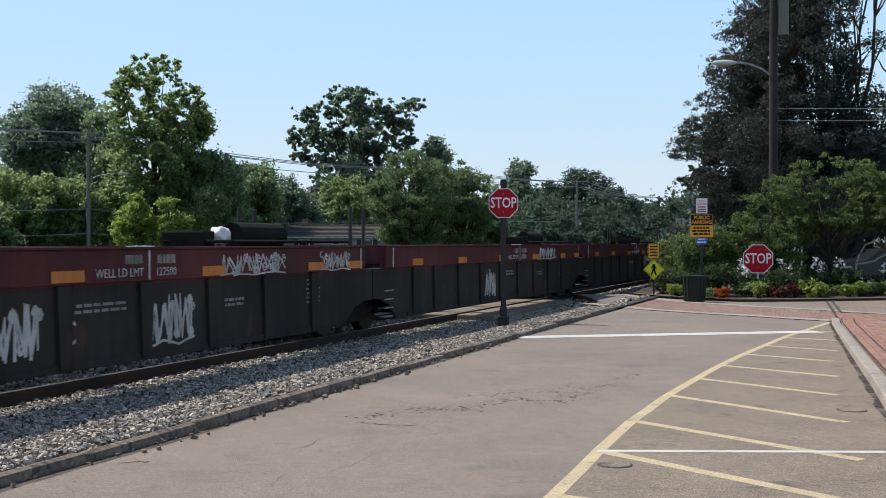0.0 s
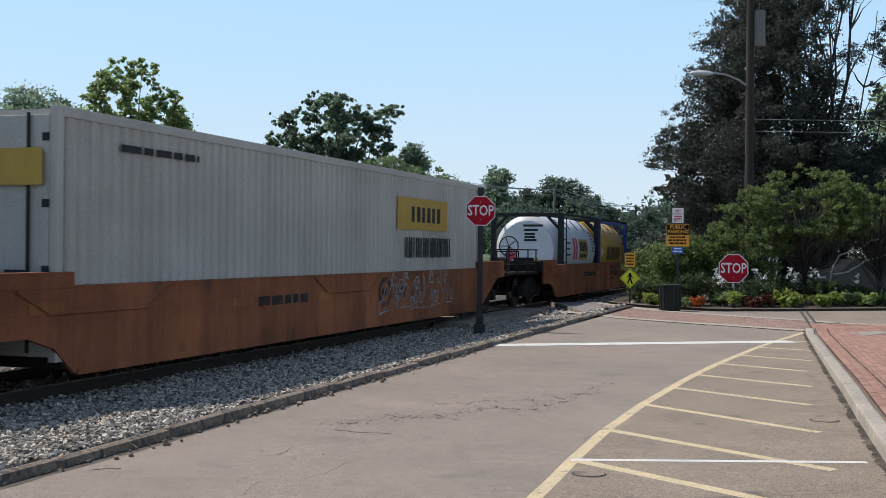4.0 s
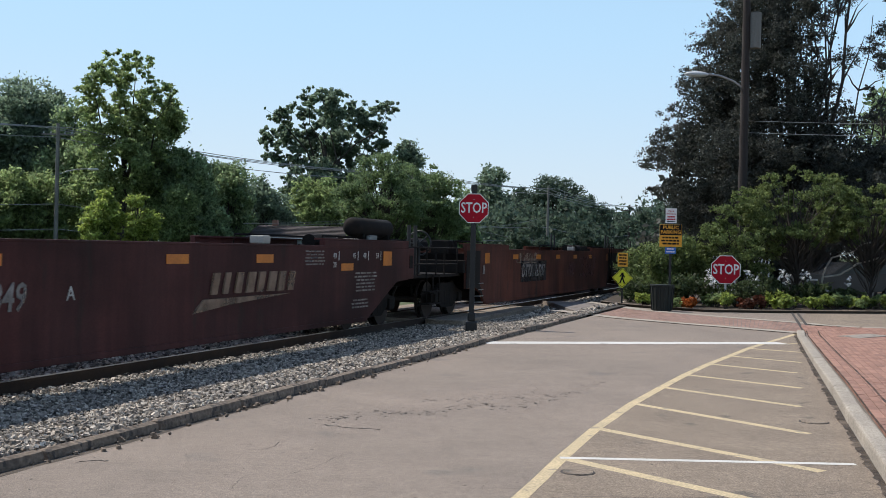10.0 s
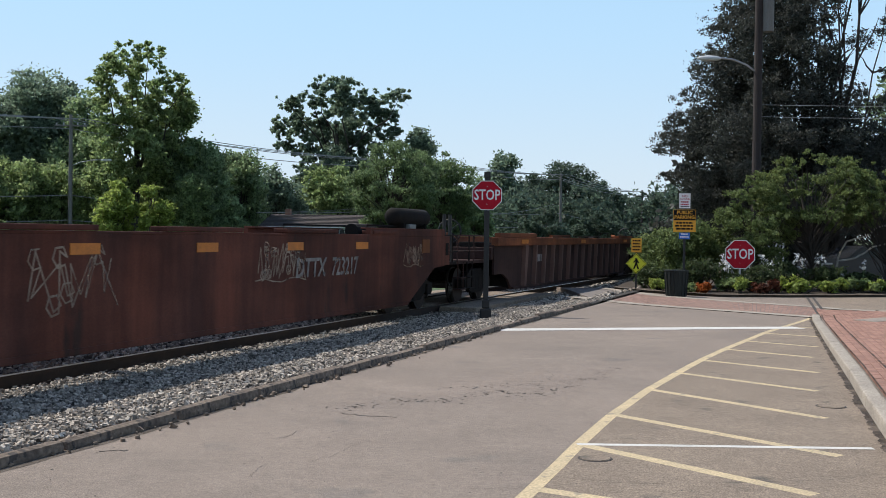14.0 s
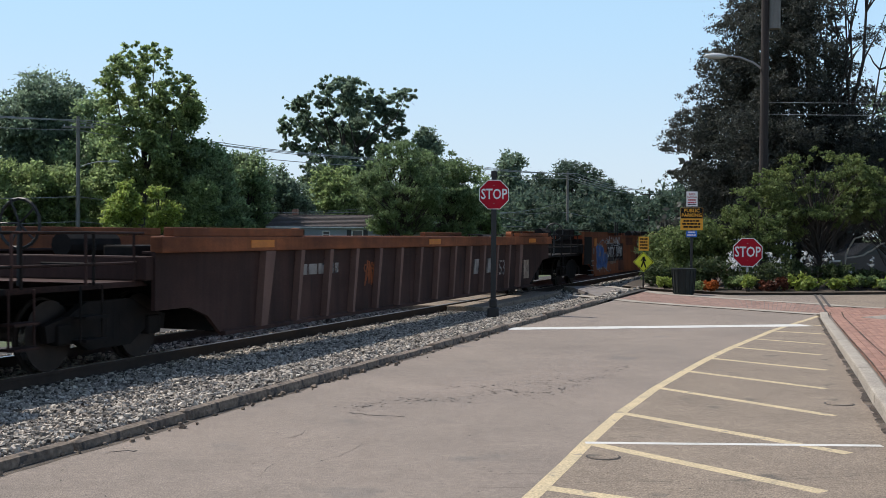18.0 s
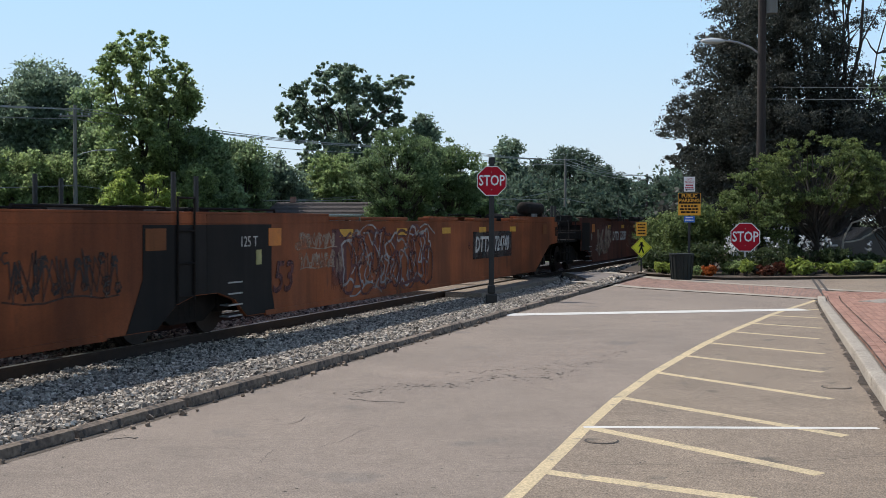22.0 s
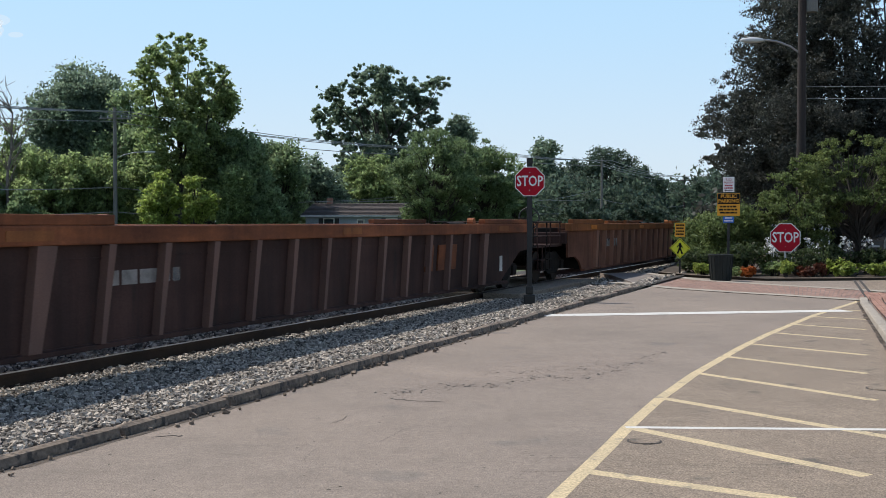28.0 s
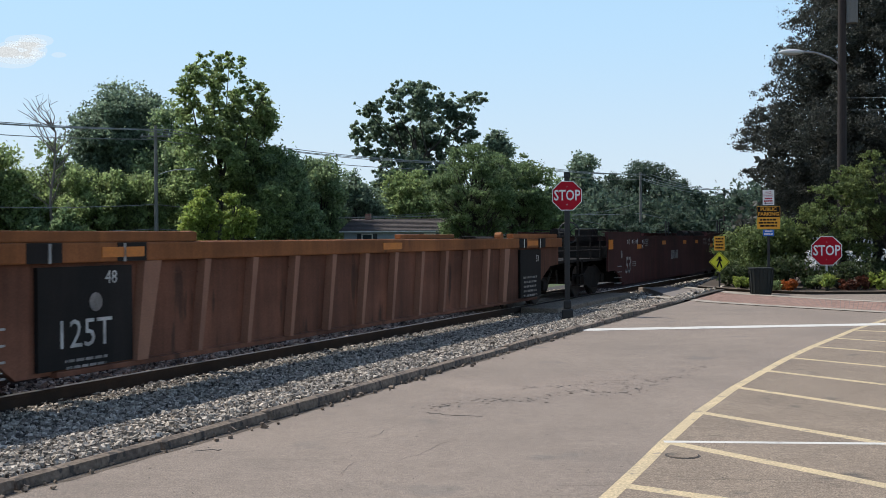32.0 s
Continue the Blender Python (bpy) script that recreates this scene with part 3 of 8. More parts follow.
# the road: from the kerb by the track to the kerb by the brick pavement, with the junction beyond
RIGHT_KERB = [(2.55, 4.6), (3.35, 7.7), (4.29, 10.92), (4.95, 13.1), (6.1, 17.0), (7.75, 22.5), (8.25, 24.0)]
left_edge = [q2(s, KERB_R) for s in (-30, 27.0)] + [(4.9, 29.4)]
road = [(-30, -45), (25, -45), (14, -6.5), (3.6, -6.5), (3.4, 3.0), (3.3, 4.6)] + RIGHT_KERB[1:] + [(8.6, 25.4), (11.5, 32.6), (9.0, 33.0), (5.2, 33.9), (4.2, 36.2)] + list(reversed(left_edge))
tagged(part("road", sheet(bmesh.new(), road, -0.32, 0.0), "asphalt"), "pale worn grey asphalt of the car park drive", "road", kind="structure")
side_street = [(8.6, 25.4), (12.0, 22.6), (40, 12), (60, 24), (30, 32.0), (16, 33.6), (11.5, 32.6)]
tagged(part("side_road", sheet(bmesh.new(), side_street, -0.32, -0.002), "asphalt_old"), "rough grey asphalt street by the flower bed", "road", kind="structure")


def strip(bm, a, b, w, z=0.006, w2=None, rise=None):
    a, b = Vector((*a, 0)), Vector((*b, 0))
    d = (b - a).normalized()
    n = Vector((-d.y, d.x, 0))
    w2 = w if w2 is None else w2
    steps = max(1, int((b - a).length / 0.6))
    row = []
    for i in range(steps + 1):
        p = a.lerp(b, i / steps)
        h = (w + (w2 - w) * i / steps) / 2
        j = 0.008 * noise.noise(p * 2.3)
        z = rise(p.y) if rise else z
        row.append((bm.verts.new((p.x + n.x * (h + j), p.y + n.y * (h + j), z)), bm.verts.new((p.x - n.x * (h - j), p.y - n.y * (h - j), z))))
    for (p, q), (u, v) in zip(row, row[1:]):
        bm.faces.new((p, q, v, u))
    return bm


EDGE = [(-0.62, 2.6), (-0.15, 4.5), (0.28, 6.0), (0.72, 7.31), (1.23, 8.9), (1.74, 10.4), (2.42, 12.14), (3.07, 13.66), (3.71, 15.11), (4.43, 16.64), (5.12, 18.01), (5.93, 19.63), (6.78, 21.15), (8.05, 23.42)]
bm = bmesh.new()
for a, b in zip(EDGE, EDGE[1:]):
    strip(bm, a, b, 0.105, 0.0032)
patch = [p for p in EDGE] + [(x - 0.06, y + 0.02) for x, y in reversed(RIGHT_KERB)][2:] + [(1.2, 2.4)]
tagged(part("asphalt_patch", sheet(bmesh.new(), patch, -0.05, 0.002), "asphalt_old"), "rougher browner asphalt under the hatched bay", "road", kind="structure")
edge_line = thing("parking_marking", pose(0, 0, 0), "worn yellow hatched parking marking on grey asphalt", "road marking", kind="structure")
part("edge_line", bm, "yellow_paint", edge_line)
for a, b, w in [((0.72, 7.31), (1.9, 6.55), 0.13), ((1.23, 8.89), (2.52, 7.22), 0.13), ((1.74, 10.41), (3.16, 8.52), 0.12), ((2.42, 12.15), (3.69, 10.31), 0.115), ((3.07, 13.67), (4.25, 12.15), 0.115), ((3.71, 15.12), (4.85, 13.84), 0.115),
                ((4.43, 16.65), (5.39, 15.62), 0.115), ((5.12, 18.02), (5.99, 17.17), 0.115), ((5.90, 19.52), (6.63, 18.96), 0.115), ((6.74, 21.03), (7.25, 20.76), 0.115), ((0.28, 6.0), (1.3, 5.3), 0.13)]:
    part("hatch_line", strip(bmesh.new(), a, b, w, 0.0028), "yellow_paint", edge_line)
tagged(part("bay_line", strip(bmesh.new(), (1.21, 8.89), (3.54, 8.84), 0.085, 0.0037), "white_paint"), "thin white bay line across the yellow hatching", "road marking", kind="structure")
tagged(part("stop_line", strip(bmesh.new(), (1.27, 19.58), (6.92, 20.83), 0.46, 0.0042), "white_paint"), "broad white stop line across the drive", "road marking", kind="structure")


# cracks, patches and a small manhole cover in the asphalt
def crack(pts, w):
    bm = bmesh.new()
    for a, b in zip(pts, pts[1:]):
        strip(bm, a, b, w, 0.0025)
    return bm


random.seed(7)
for x, y, dx, dy, n, w in [(-0.75, 10.33, 0.10, -0.005, 6, 0.022), (-1.14, 7.56, 0.025, 0.07, 6, 0.006), (-0.78, 8.13, 0.05, 0.11, 6, 0.007), (-1.38, 9.23, 0.03, 0.03, 3, 0.009), (0.45, 7.70, 0.19, -0.035, 12, 0.008), (0.2, 11.0, 0.08, 0.11, 7, 0.006), (-1.2, 9.0, 0.05, 0.10, 3, 0.012), (-2.4, 8.4, 0.08, 0.03, 3, 0.02), (0.3, 12.6, 0.16, -0.02, 12, 0.009), (0.3, 7.3, 0.25, 0.03, 14, 0.009), (2.0, 7.7, 0.3, 0.04, 7, 0.009), (3.2, 14.0, 0.15, 0.08, 8, 0.008), (1.4, 12.9, 0.03, 0.16, 6, 0.008)]:
    pts = [(x, y)]
    for i in range(n):
        pts.append((pts[-1][0] + dx * random.uniform(0.4, 1.4) + random.uniform(-0.05, 0.05), pts[-1][1] + dy * random.uniform(0.4, 1.4) + random.uniform(-0.07, 0.07)))
    tagged(part("asphalt_crack", crack(pts, w * 0.45 if w < 0.02 else w * 0.8), "tar"), "thin dark crack in the worn asphalt", "crack", "asphalt cracks", "structure")
bm = bmesh.new()
for i in range(620):
    x, y = random.uniform(-2.6, 4.0), 5.5 + 15 * random.random() ** 1.3
    if i % 3 == 0:
        # rows of chips torn out along old joints
        ax, ay, bx, by = random.choice(((0.2, 11.1, 0.85, 11.95), (0.95, 11.45, 1.5, 12.1), (1.5, 12.1, 2.45, 14.2), (0.1, 12.0, 1.9, 12.9), (-0.9, 10.6, 0.2, 11.4)))
        k = random.random()
        x, y = ax + (bx - ax) * k + random.gauss(0, 0.07), ay + (by - ay) * k + random.gauss(0, 0.12)
    a = random.uniform(0, 6.28)
    d = Vector((math.cos(a), math.sin(a), 0)) * (random.uniform(0.02, 0.06) if i % 3 == 0 else random.uniform(0.01, 0.03))
    strip(bm, (x, y), (x + d.x, y + d.y), random.uniform(0.010, 0.022) if i % 3 == 0 else random.uniform(0.006, 0.012), 0.0026)
tagged(part("asphalt_pits", bm, "tar"), "small dark pits and chips scattered in the asphalt", "pits", kind="stuff")
for gx, gy, r in ((1.27, 8.33, 0.115), (4.0, 11.05, 0.13)):
    cover = thing("access_cover", pose(gx, gy, 0.0), "small round rusty iron access cover set in the asphalt", "manhole cover", "access covers")
    bm = bmesh.new()
    bmesh.ops.create_cone(bm, cap_ends=True, segments=28, radius1=r, radius2=r * 0.97, depth=0.012, matrix=pose(0, 0, 0.003))
    part("lid", bm, "asphalt_old", cover)
    bm = bmesh.new()
    bmesh.ops.create_cone(bm, cap_ends=True, segments=28, radius1=r * 1.14, radius2=r * 1.12, depth=0.008, matrix=pose(0, 0, 0.0005))
    part("ring", bm, "tar", cover)


# kerb of old concrete lengths along the ballast, each length by itself
def kerb_run(name, pts, width, height, material, length, label, jitter=0.01, round_top=0.05, depth=0.3, falls=False):
    kerb = thing(name, pose(0, 0, 0), label, "kerb", kind="structure")
    for a, b in zip(pts, pts[1:]):
        a, b = Vector((*a, 0)), Vector((*b, 0))
        d = b - a
        n = max(1, round(d.length / length))
        for i in range(n):
            p, q = a.lerp(b, i / n), a.lerp(b, (i + 1) / n)
            bm = bmesh.new()
            half = (q - p).length / 2 - 0.008
            box(bm, -half, half, 0, width, -depth, height, round_top)
            for v in bm.verts:
                if v.co.z > 0:
                    v.co.z += jitter * noise.noise(Vector((v.co.x * 3 + i * 7.1, v.co.y * 5, p.y)))
                    v.co.y += jitter * noise.noise(Vector((v.co.x * 4, i * 3.3 + p.y, 1)))
            if falls:
                for v in bm.verts:
                    v.co.z += pave_z((p.y + q.y) / 2 + v.co.x * (q.y - p.y) / (2 * half)) - 0.112
            ob = part("kerb_stone", bm, material, kerb)
            mid = (p + q) / 2
            ob.matrix_basis = pose(mid.x, mid.y, random.uniform(-jitter, jitter), random.uniform(-1, 1) * jitter * 60, 0, math.degrees(math.atan2(d.y, d.x)) + random.uniform(-jitter, jitter) * 25)
    return kerb


def pave_z(y):
    """The pavement's height, which falls towards the crossing."""
    return 0.112 - 0.085 * min(1, max(0, (y - 14) / 9))


kerb_run("kerb_track", [q2(s, r) for s, r in KERB_LINE] + [(4.4, 28.4)], 0.145, 0.085, "kerb_old", 1.5, "weathered dark rounded kerb lengths beside the track ballast", 0.020, 0.062)
kerb_run("kerb_pavement", list(reversed(RIGHT_KERB)), 0.16, 0.13, "kerb_pale", 3.0, "pale concrete kerb beside the brick pavement", 0.003, 0.025, falls=True)

# dirt washed against the foot of the kerb
bm = bmesh.new()
row = []
for i in range(150):
    s = 0.0 + i * 0.16
    w = 0.06 + 0.09 * abs(noise.noise(Vector((s * 0.7, 0.2, 0)))) + 0.05 * noise.noise(Vector((s * 3.1, 4, 0)))
    row.append((bm.verts.new((*q2(s, kerb_r(s) - 0.02), 0.0035)), bm.verts.new((*q2(s, kerb_r(s) + max(0.02, w)), 0.0035))))
for (a, b), (c, d) in zip(row, row[1:]):
    bm.faces.new((a, b, d, c))
tagged(part("gutter_dirt", bm, "gutter_dirt"), "dark washed dirt along the kerb's foot", "dirt", kind="stuff")

# pavement of brick to the right of that kerb: a bed and single bricks in running bond
pave_line = [(x + 0.17, y - 0.03) for x, y in RIGHT_KERB]
bed = pave_line + [(9.3, 25.4), (13.5, 24.8), (16, 10), (14, -6), (2.2, -6)]
pavement = tagged(part("pavement", sheet(bmesh.new(), bed, -0.3, 0.012), "mortar"), "red brick pavement with a dark joint strip along the kerb", "pavement", kind="structure")
for off, wide in ((0.03, 0.022), (0.26, 0.028)):
    bm = bmesh.new()
    for (ax, ay), (bx, by) in zip(pave_line[1:], pave_line[2:]):
        strip(bm, (ax + off, ay - off * 0.28), (bx + off, by - off * 0.28), wide, rise=lambda y: pave_z(y) + 0.0145)
    tagged(part("joint_strip", bm, "gutter_soil"), "dark dirt-filled joint beside the brick paving", "joint", kind="structure")
bm = bmesh.new()
row = []
for i in range(320):
    u = i / 319 * (len(RIGHT_KERB) - 1)
    k = min(int(u), len(RIGHT_KERB) - 2)
    (ax, ay), (bx, by) = RIGHT_KERB[k], RIGHT_KERB[k + 1]
    x, y = ax + (bx - ax) * (u - k), ay + (by - ay) * (u - k)
    w = 0.045 + 0.07 * abs(noise.noise(Vector((y * 1.1, 3.3, 0)))) + 0.05 * noise.noise(Vector((y * 9, 1, 0)))
    row.append((bm.verts.new((x + 0.02, y, 0.0048)), bm.verts.new((x - max(0.015, w), y + 0.02, 0.0048))))
for (a, b), (c, d) in zip(row, row[1:]):
    bm.faces.new((a, b, d, c))
tagged(part("gutter_dirt", bm, "gutter_soil"), "dark dirt and leaf litter along the pale kerb", "dirt", kind="stuff")
groove = bmesh.new()
for off in (0.0, 0.16):
    strip(groove, (8.20 + off, 23.3), (11.2 + off, 33.2), 0.07, 0.018)
tagged(part("road_joint", groove, "tar"), "two dark parallel joints running across the road", "joint", kind="structure")
tagged(part("ramp_plate", sheet(bmesh.new(), [(8.50, 22.35), (9.45, 23.15), (9.75, 22.75), (8.75, 21.85)], 0.0, pave_z(22.5) + 0.022), "concrete"), "pale concrete ramp panel set in the brick pavement", "ramp", kind="structure")

# the brick crossing between the two pale bands
crossing_out = [(4.35, 35.9), (4.42, 29.6), (5.02, 27.7), (6.09, 26.2), (7.09, 25.0), (8.15, 23.6), (9.5, 26.9), (8.14, 28.8), (6.51, 31.45), (5.95, 34.0), (5.55, 35.9)]
crossing = tagged(part("crossing", sheet(bmesh.new(), crossing_out, -0.1, 0.004), "mortar"), "red brick pedestrian crossing edged with pale bands", "crossing", kind="structure")
for run in ([(3.9, 30.4), (4.42, 29.3), (5.04, 27.7), (6.09, 26.2), (7.09, 25.05), (8.15, 23.66)], [(5.55, 35.9), (6.01, 34.0), (6.51, 31.45), (8.14, 28.8), (9.35, 27.3), (9.75, 26.4)], [(9.75, 26.4), (10.4, 25.9), (11.4, 25.7), (13.0, 25.6)]):
    bm = bmesh.new()
    for a, b in zip(run, run[1:]):
        strip(bm, a, b, 0.42, 0.014)
    part("pale_band", bm, "kerb_pale", crossing)


# track: two rails, ties and ballast
def rails():
    for r in (TRACK_R + 0.755, TRACK_R - 0.755):
        rail = thing("rail", track_pose(0, r), "rust-brown steel rail with a worn bright top", "rail", "rails of the track", "structure")
        bm = bmesh.new()
        box(bm, -40, 400, -0.036, 0.036, -0.045, -0.002, 0.006)
        box(bm, -40, 400, -0.010, 0.010, -0.14, -0.045)
        box(bm, -40, 400, -0.070, 0.070, -0.172, -0.14)
        part("rail_body", bm, "rail", rail)
        part("rail_head", bm_box(-40, 400, -0.034, 0.034, -0.003, 0.001), "rail_top", rail)


rails()
tie_me = bpy.data.meshes.new("tie")
bm = box(bmesh.new(), -0.115, 0.115, -1.30, 1.30, -0.35, -0.172, 0.012)
bm.to_mesh(tie_me), bm.free()
tie_me.materials.append(M["tie"])
sleepers = thing("sleeper_row", track_pose(0), "dark creosoted timber sleepers under the rails", "sleepers", kind="structure")
random.seed(3)
for i in range(150):
    shared("sleeper", tie_me, sleepers, pose(-6 + i * 0.52 + random.uniform(-0.02, 0.02), random.uniform(-0.05, 0.05), 0, 0, 0, random.uniform(-1, 1)))
PROFILE = [(-16, -0.42), (-13.5, -0.33), (-11.6, -0.20), (-9.6, -0.20), (-8.75, -0.16), (-7.9, -0.155), (-7.0, -0.12), (-6.2, -0.02), (-5.74, 0.03), (-5.50, 0.045)]


def bed_z(r):
    for (a, za), (b, zb) in zip(PROFILE, PROFILE[1:]):
        if r <= b:
            return za + (zb - za) * (r - a) / (b - a)
    return PROFILE[-1][1]


ss = [-30 + 2 * i for i in range(30)] + [30 + 6 * i for i in range(60)]
verts = [tuple(on_track(s, r, z + 0.02 * noise.noise(Vector((s, r, 0))))) for s in ss for r, z in PROFILE]
n = len(PROFILE)
faces = [(j * n + i, j * n + i + 1, (j + 1) * n + i + 1, (j + 1) * n + i) for j in range(len(ss) - 1) for i in range(n - 1)]
tagged(mesh_part("ballast_bed", verts, faces, "gravel_bed_shade"), "crushed stone ballast bed, coloured dark as the shade between stones", "ballast", kind="structure")


def stones(name, count, place, size, material, seed, label):
    """Many small angular stones as one heap."""
    rng = np.random.default_rng(seed)
    base = np.array([(1, 1, -1), (-1, 1, -1), (-1, -1, -1), (1, -1, -1), (1, 1, 1), (-1, 1, 1), (-1, -1, 1), (1, -1, 1)], float)
    quad = np.array([(0, 1, 2, 3), (7, 6, 5, 4), (0, 4, 5, 1), (1, 5, 6, 2), (2, 6, 7, 3), (3, 7, 4, 0)])
    pos = np.array([place(rng) for _ in range(count)])
    v = base[None] * rng.uniform(0.55, 1.1, (count, 8, 3))
    v *= (rng.uniform(*size, (count, 1, 1)) * rng.uniform(0.55, 1.25, (count, 1, 3)))
    a, b = rng.uniform(0, 6.28, count), rng.uniform(-0.9, 0.9, count)
    ca, sa, cb, sb = np.cos(a), np.sin(a), np.cos(b), np.sin(b)
    x, y, z = v[..., 0], v[..., 1], v[..., 2]
    y, z = y * cb[:, None] - z * sb[:, None], y * sb[:, None] + z * cb[:, None]
    x, y = x * ca[:, None] - y * sa[:, None], x * sa[:, None] + y * ca[:, None]
    v = np.stack([x, y, z], -1) + pos[:, None]
    f = (quad[None] + (np.arange(count) * 8)[:, None, None]).reshape(-1, 4)
    ob = mesh_part(name, v.reshape(-1, 3).tolist(), f.tolist(), material)
    return tagged(ob, label, "gravel", kind="stuff")


def near_shoulder(rng):
    s = 5.0 + 25 * rng.random() ** 1.25
    r = rng.uniform(-8.6, -5.57)
    p = on_track(s, r, bed_z(r) + rng.uniform(-0.018, 0.024))
    return (p.x, p.y, p.z)


def cribs(rng):
    s, r = 5.0 + 32 * rng.random(), rng.uniform(-11.4, -8.5)
    p = on_track(s, r, -0.168 + rng.uniform(-0.02, 0.02))
    return (p.x, p.y, p.z)


def far_shoulder(rng):
    s, r = rng.uniform(29, 60), rng.uniform(-8.5, -5.8)
    p = on_track(s, r, bed_z(r) + rng.uniform(-0.01, 0.02))
    return (p.x, p.y, p.z)


stones("ballast_stones", 84000, near_shoulder, (0.011, 0.024), "gravel", 1, "pale grey crushed ballast stones on the track shoulder")
stones("crib_stones", 17000, cribs, (0.018, 0.034), "gravel", 2, "pale grey ballast stones between the sleepers")
stones("far_ballast_stones", 3500, far_shoulder, (0.03, 0.055), "gravel", 4, "pale grey ballast stones further up the track")


def strays(rng):
    s = 5 + 13 * rng.random()
    p = on_track(s, kerb_r(s) + abs(rng.normal(0.03, 0.08)), 0.012)
    return (p.x, p.y, p.z)


stones("stray_stones", 110, strays, (0.010, 0.028), "kerb_old", 5, "loose ballast stones spilled at the foot of the kerb")

# level crossing panels between the rails
xing = thing("crossing_panels", track_pose(24.6), "grey worn asphalt crossing panels between the rails", "crossing panel", kind="structure")
for x in (0.0, 2.5, 5.0):
    for y0, y1 in ((-1.75, -0.86), (-0.66, 0.66), (0.86, 1.75)):
        part("panel", bm_box(x, x + 2.46, y0, y1, -0.25, -0.02, 0.02), "asphalt_old", xing)



# ---- trees and plants ----
def leaves(name, centres, radii, count, size, material, parent, seed, squash=1.0, hang=0.0):
    """A crown of single leaves or leaf tufts gathered in clumps: each a small bent quad, denser at a clump's skin."""
    rng = np.random.default_rng(seed)
    centres, radii = np.array(centres, float), np.array(radii, float)
    w = radii ** 2
    tufts = max(len(centres) * 5, count // 26)
    of = rng.choice(len(centres), tufts, p=w / w.sum())
    d0 = rng.normal(size=(tufts, 3))
    d0 /= np.linalg.norm(d0, axis=1)[:, None]
    tuft = centres[of] + d0 * (radii[of] * (0.35 + 0.75 * rng.random(tuft_n := tufts) ** 0.7))[:, None] * np.array([1, 1, squash])
    spread = radii[of] * rng.uniform(0.16, 0.34, tuft_n)
    which = rng.integers(0, tufts, count)
    d = rng.normal(size=(count, 3))
    stray = np.where(rng.random(count) < 0.2, 1.15, 0.75)
    pos = tuft[which] + d * (spread[which] * stray)[:, None] * np.array([1, 1, 0.7])
    pos[:, 2] -= hang * rng.random(count)
    d = d / (np.linalg.norm(d, axis=1)[:, None] + 1e-9) * 0.4 + d0[which]
    u = rng.normal(size=(count, 3))
    u /= np.linalg.norm(u, axis=1)[:, None]
    t = np.cross(u, d + rng.normal(size=(count, 3)) * 0.8)
    t /= np.linalg.norm(t, axis=1)[:, None] + 1e-9
    sz = size * rng.uniform(0.55, 1.35, count)[:, None]
    a, b = u * sz, t * sz * 0.55
    fold = np.cross(u, t) * sz * 0.22
    v = np.stack([pos - a, pos - b + fold, pos + a, pos + b + fold], 1).reshape(-1, 3)
    me = bpy.data.meshes.new(name)
    me.vertices.add(count * 4), me.loops.add(count * 4), me.polygons.add(count)
    me.vertices.foreach_set("co", v.astype(np.float32).ravel())
    me.loops.foreach_set("vertex_index", np.arange(count * 4, dtype=np.int32))
    me.polygons.foreach_set("loop_start", np.arange(0, count * 4, 4, dtype=np.int32))
    me.update(calc_edges=True)
    me.materials.append(M[material])
    ob = new(name, me)
    ob.parent = parent
    return ob


def limb(bm, a, b, r0, r1, seed, bends=4, sway=0.12):
    a, b = Vector(a), Vector(b)
    length = (b - a).length
    last, pts = a, [a]
    for i in range(1, bends + 1):
        p = a.lerp(b, i / bends)
        if i < bends:
            p += Vector([noise.noise(Vector((seed + k * 9.7, i * 1.7, 0.3))) for k in range(3)]) * length * sway
        pts.append(p)
    for i in range(bends):
        ra, rb = r0 + (r1 - r0) * i / bends, r0 + (r1 - r0) * (i + 1) / bends
        rod(bm, pts[i], pts[i + 1] + (pts[i + 1] - pts[i]) * 0.04, ra, rb, 6, False)
    return pts


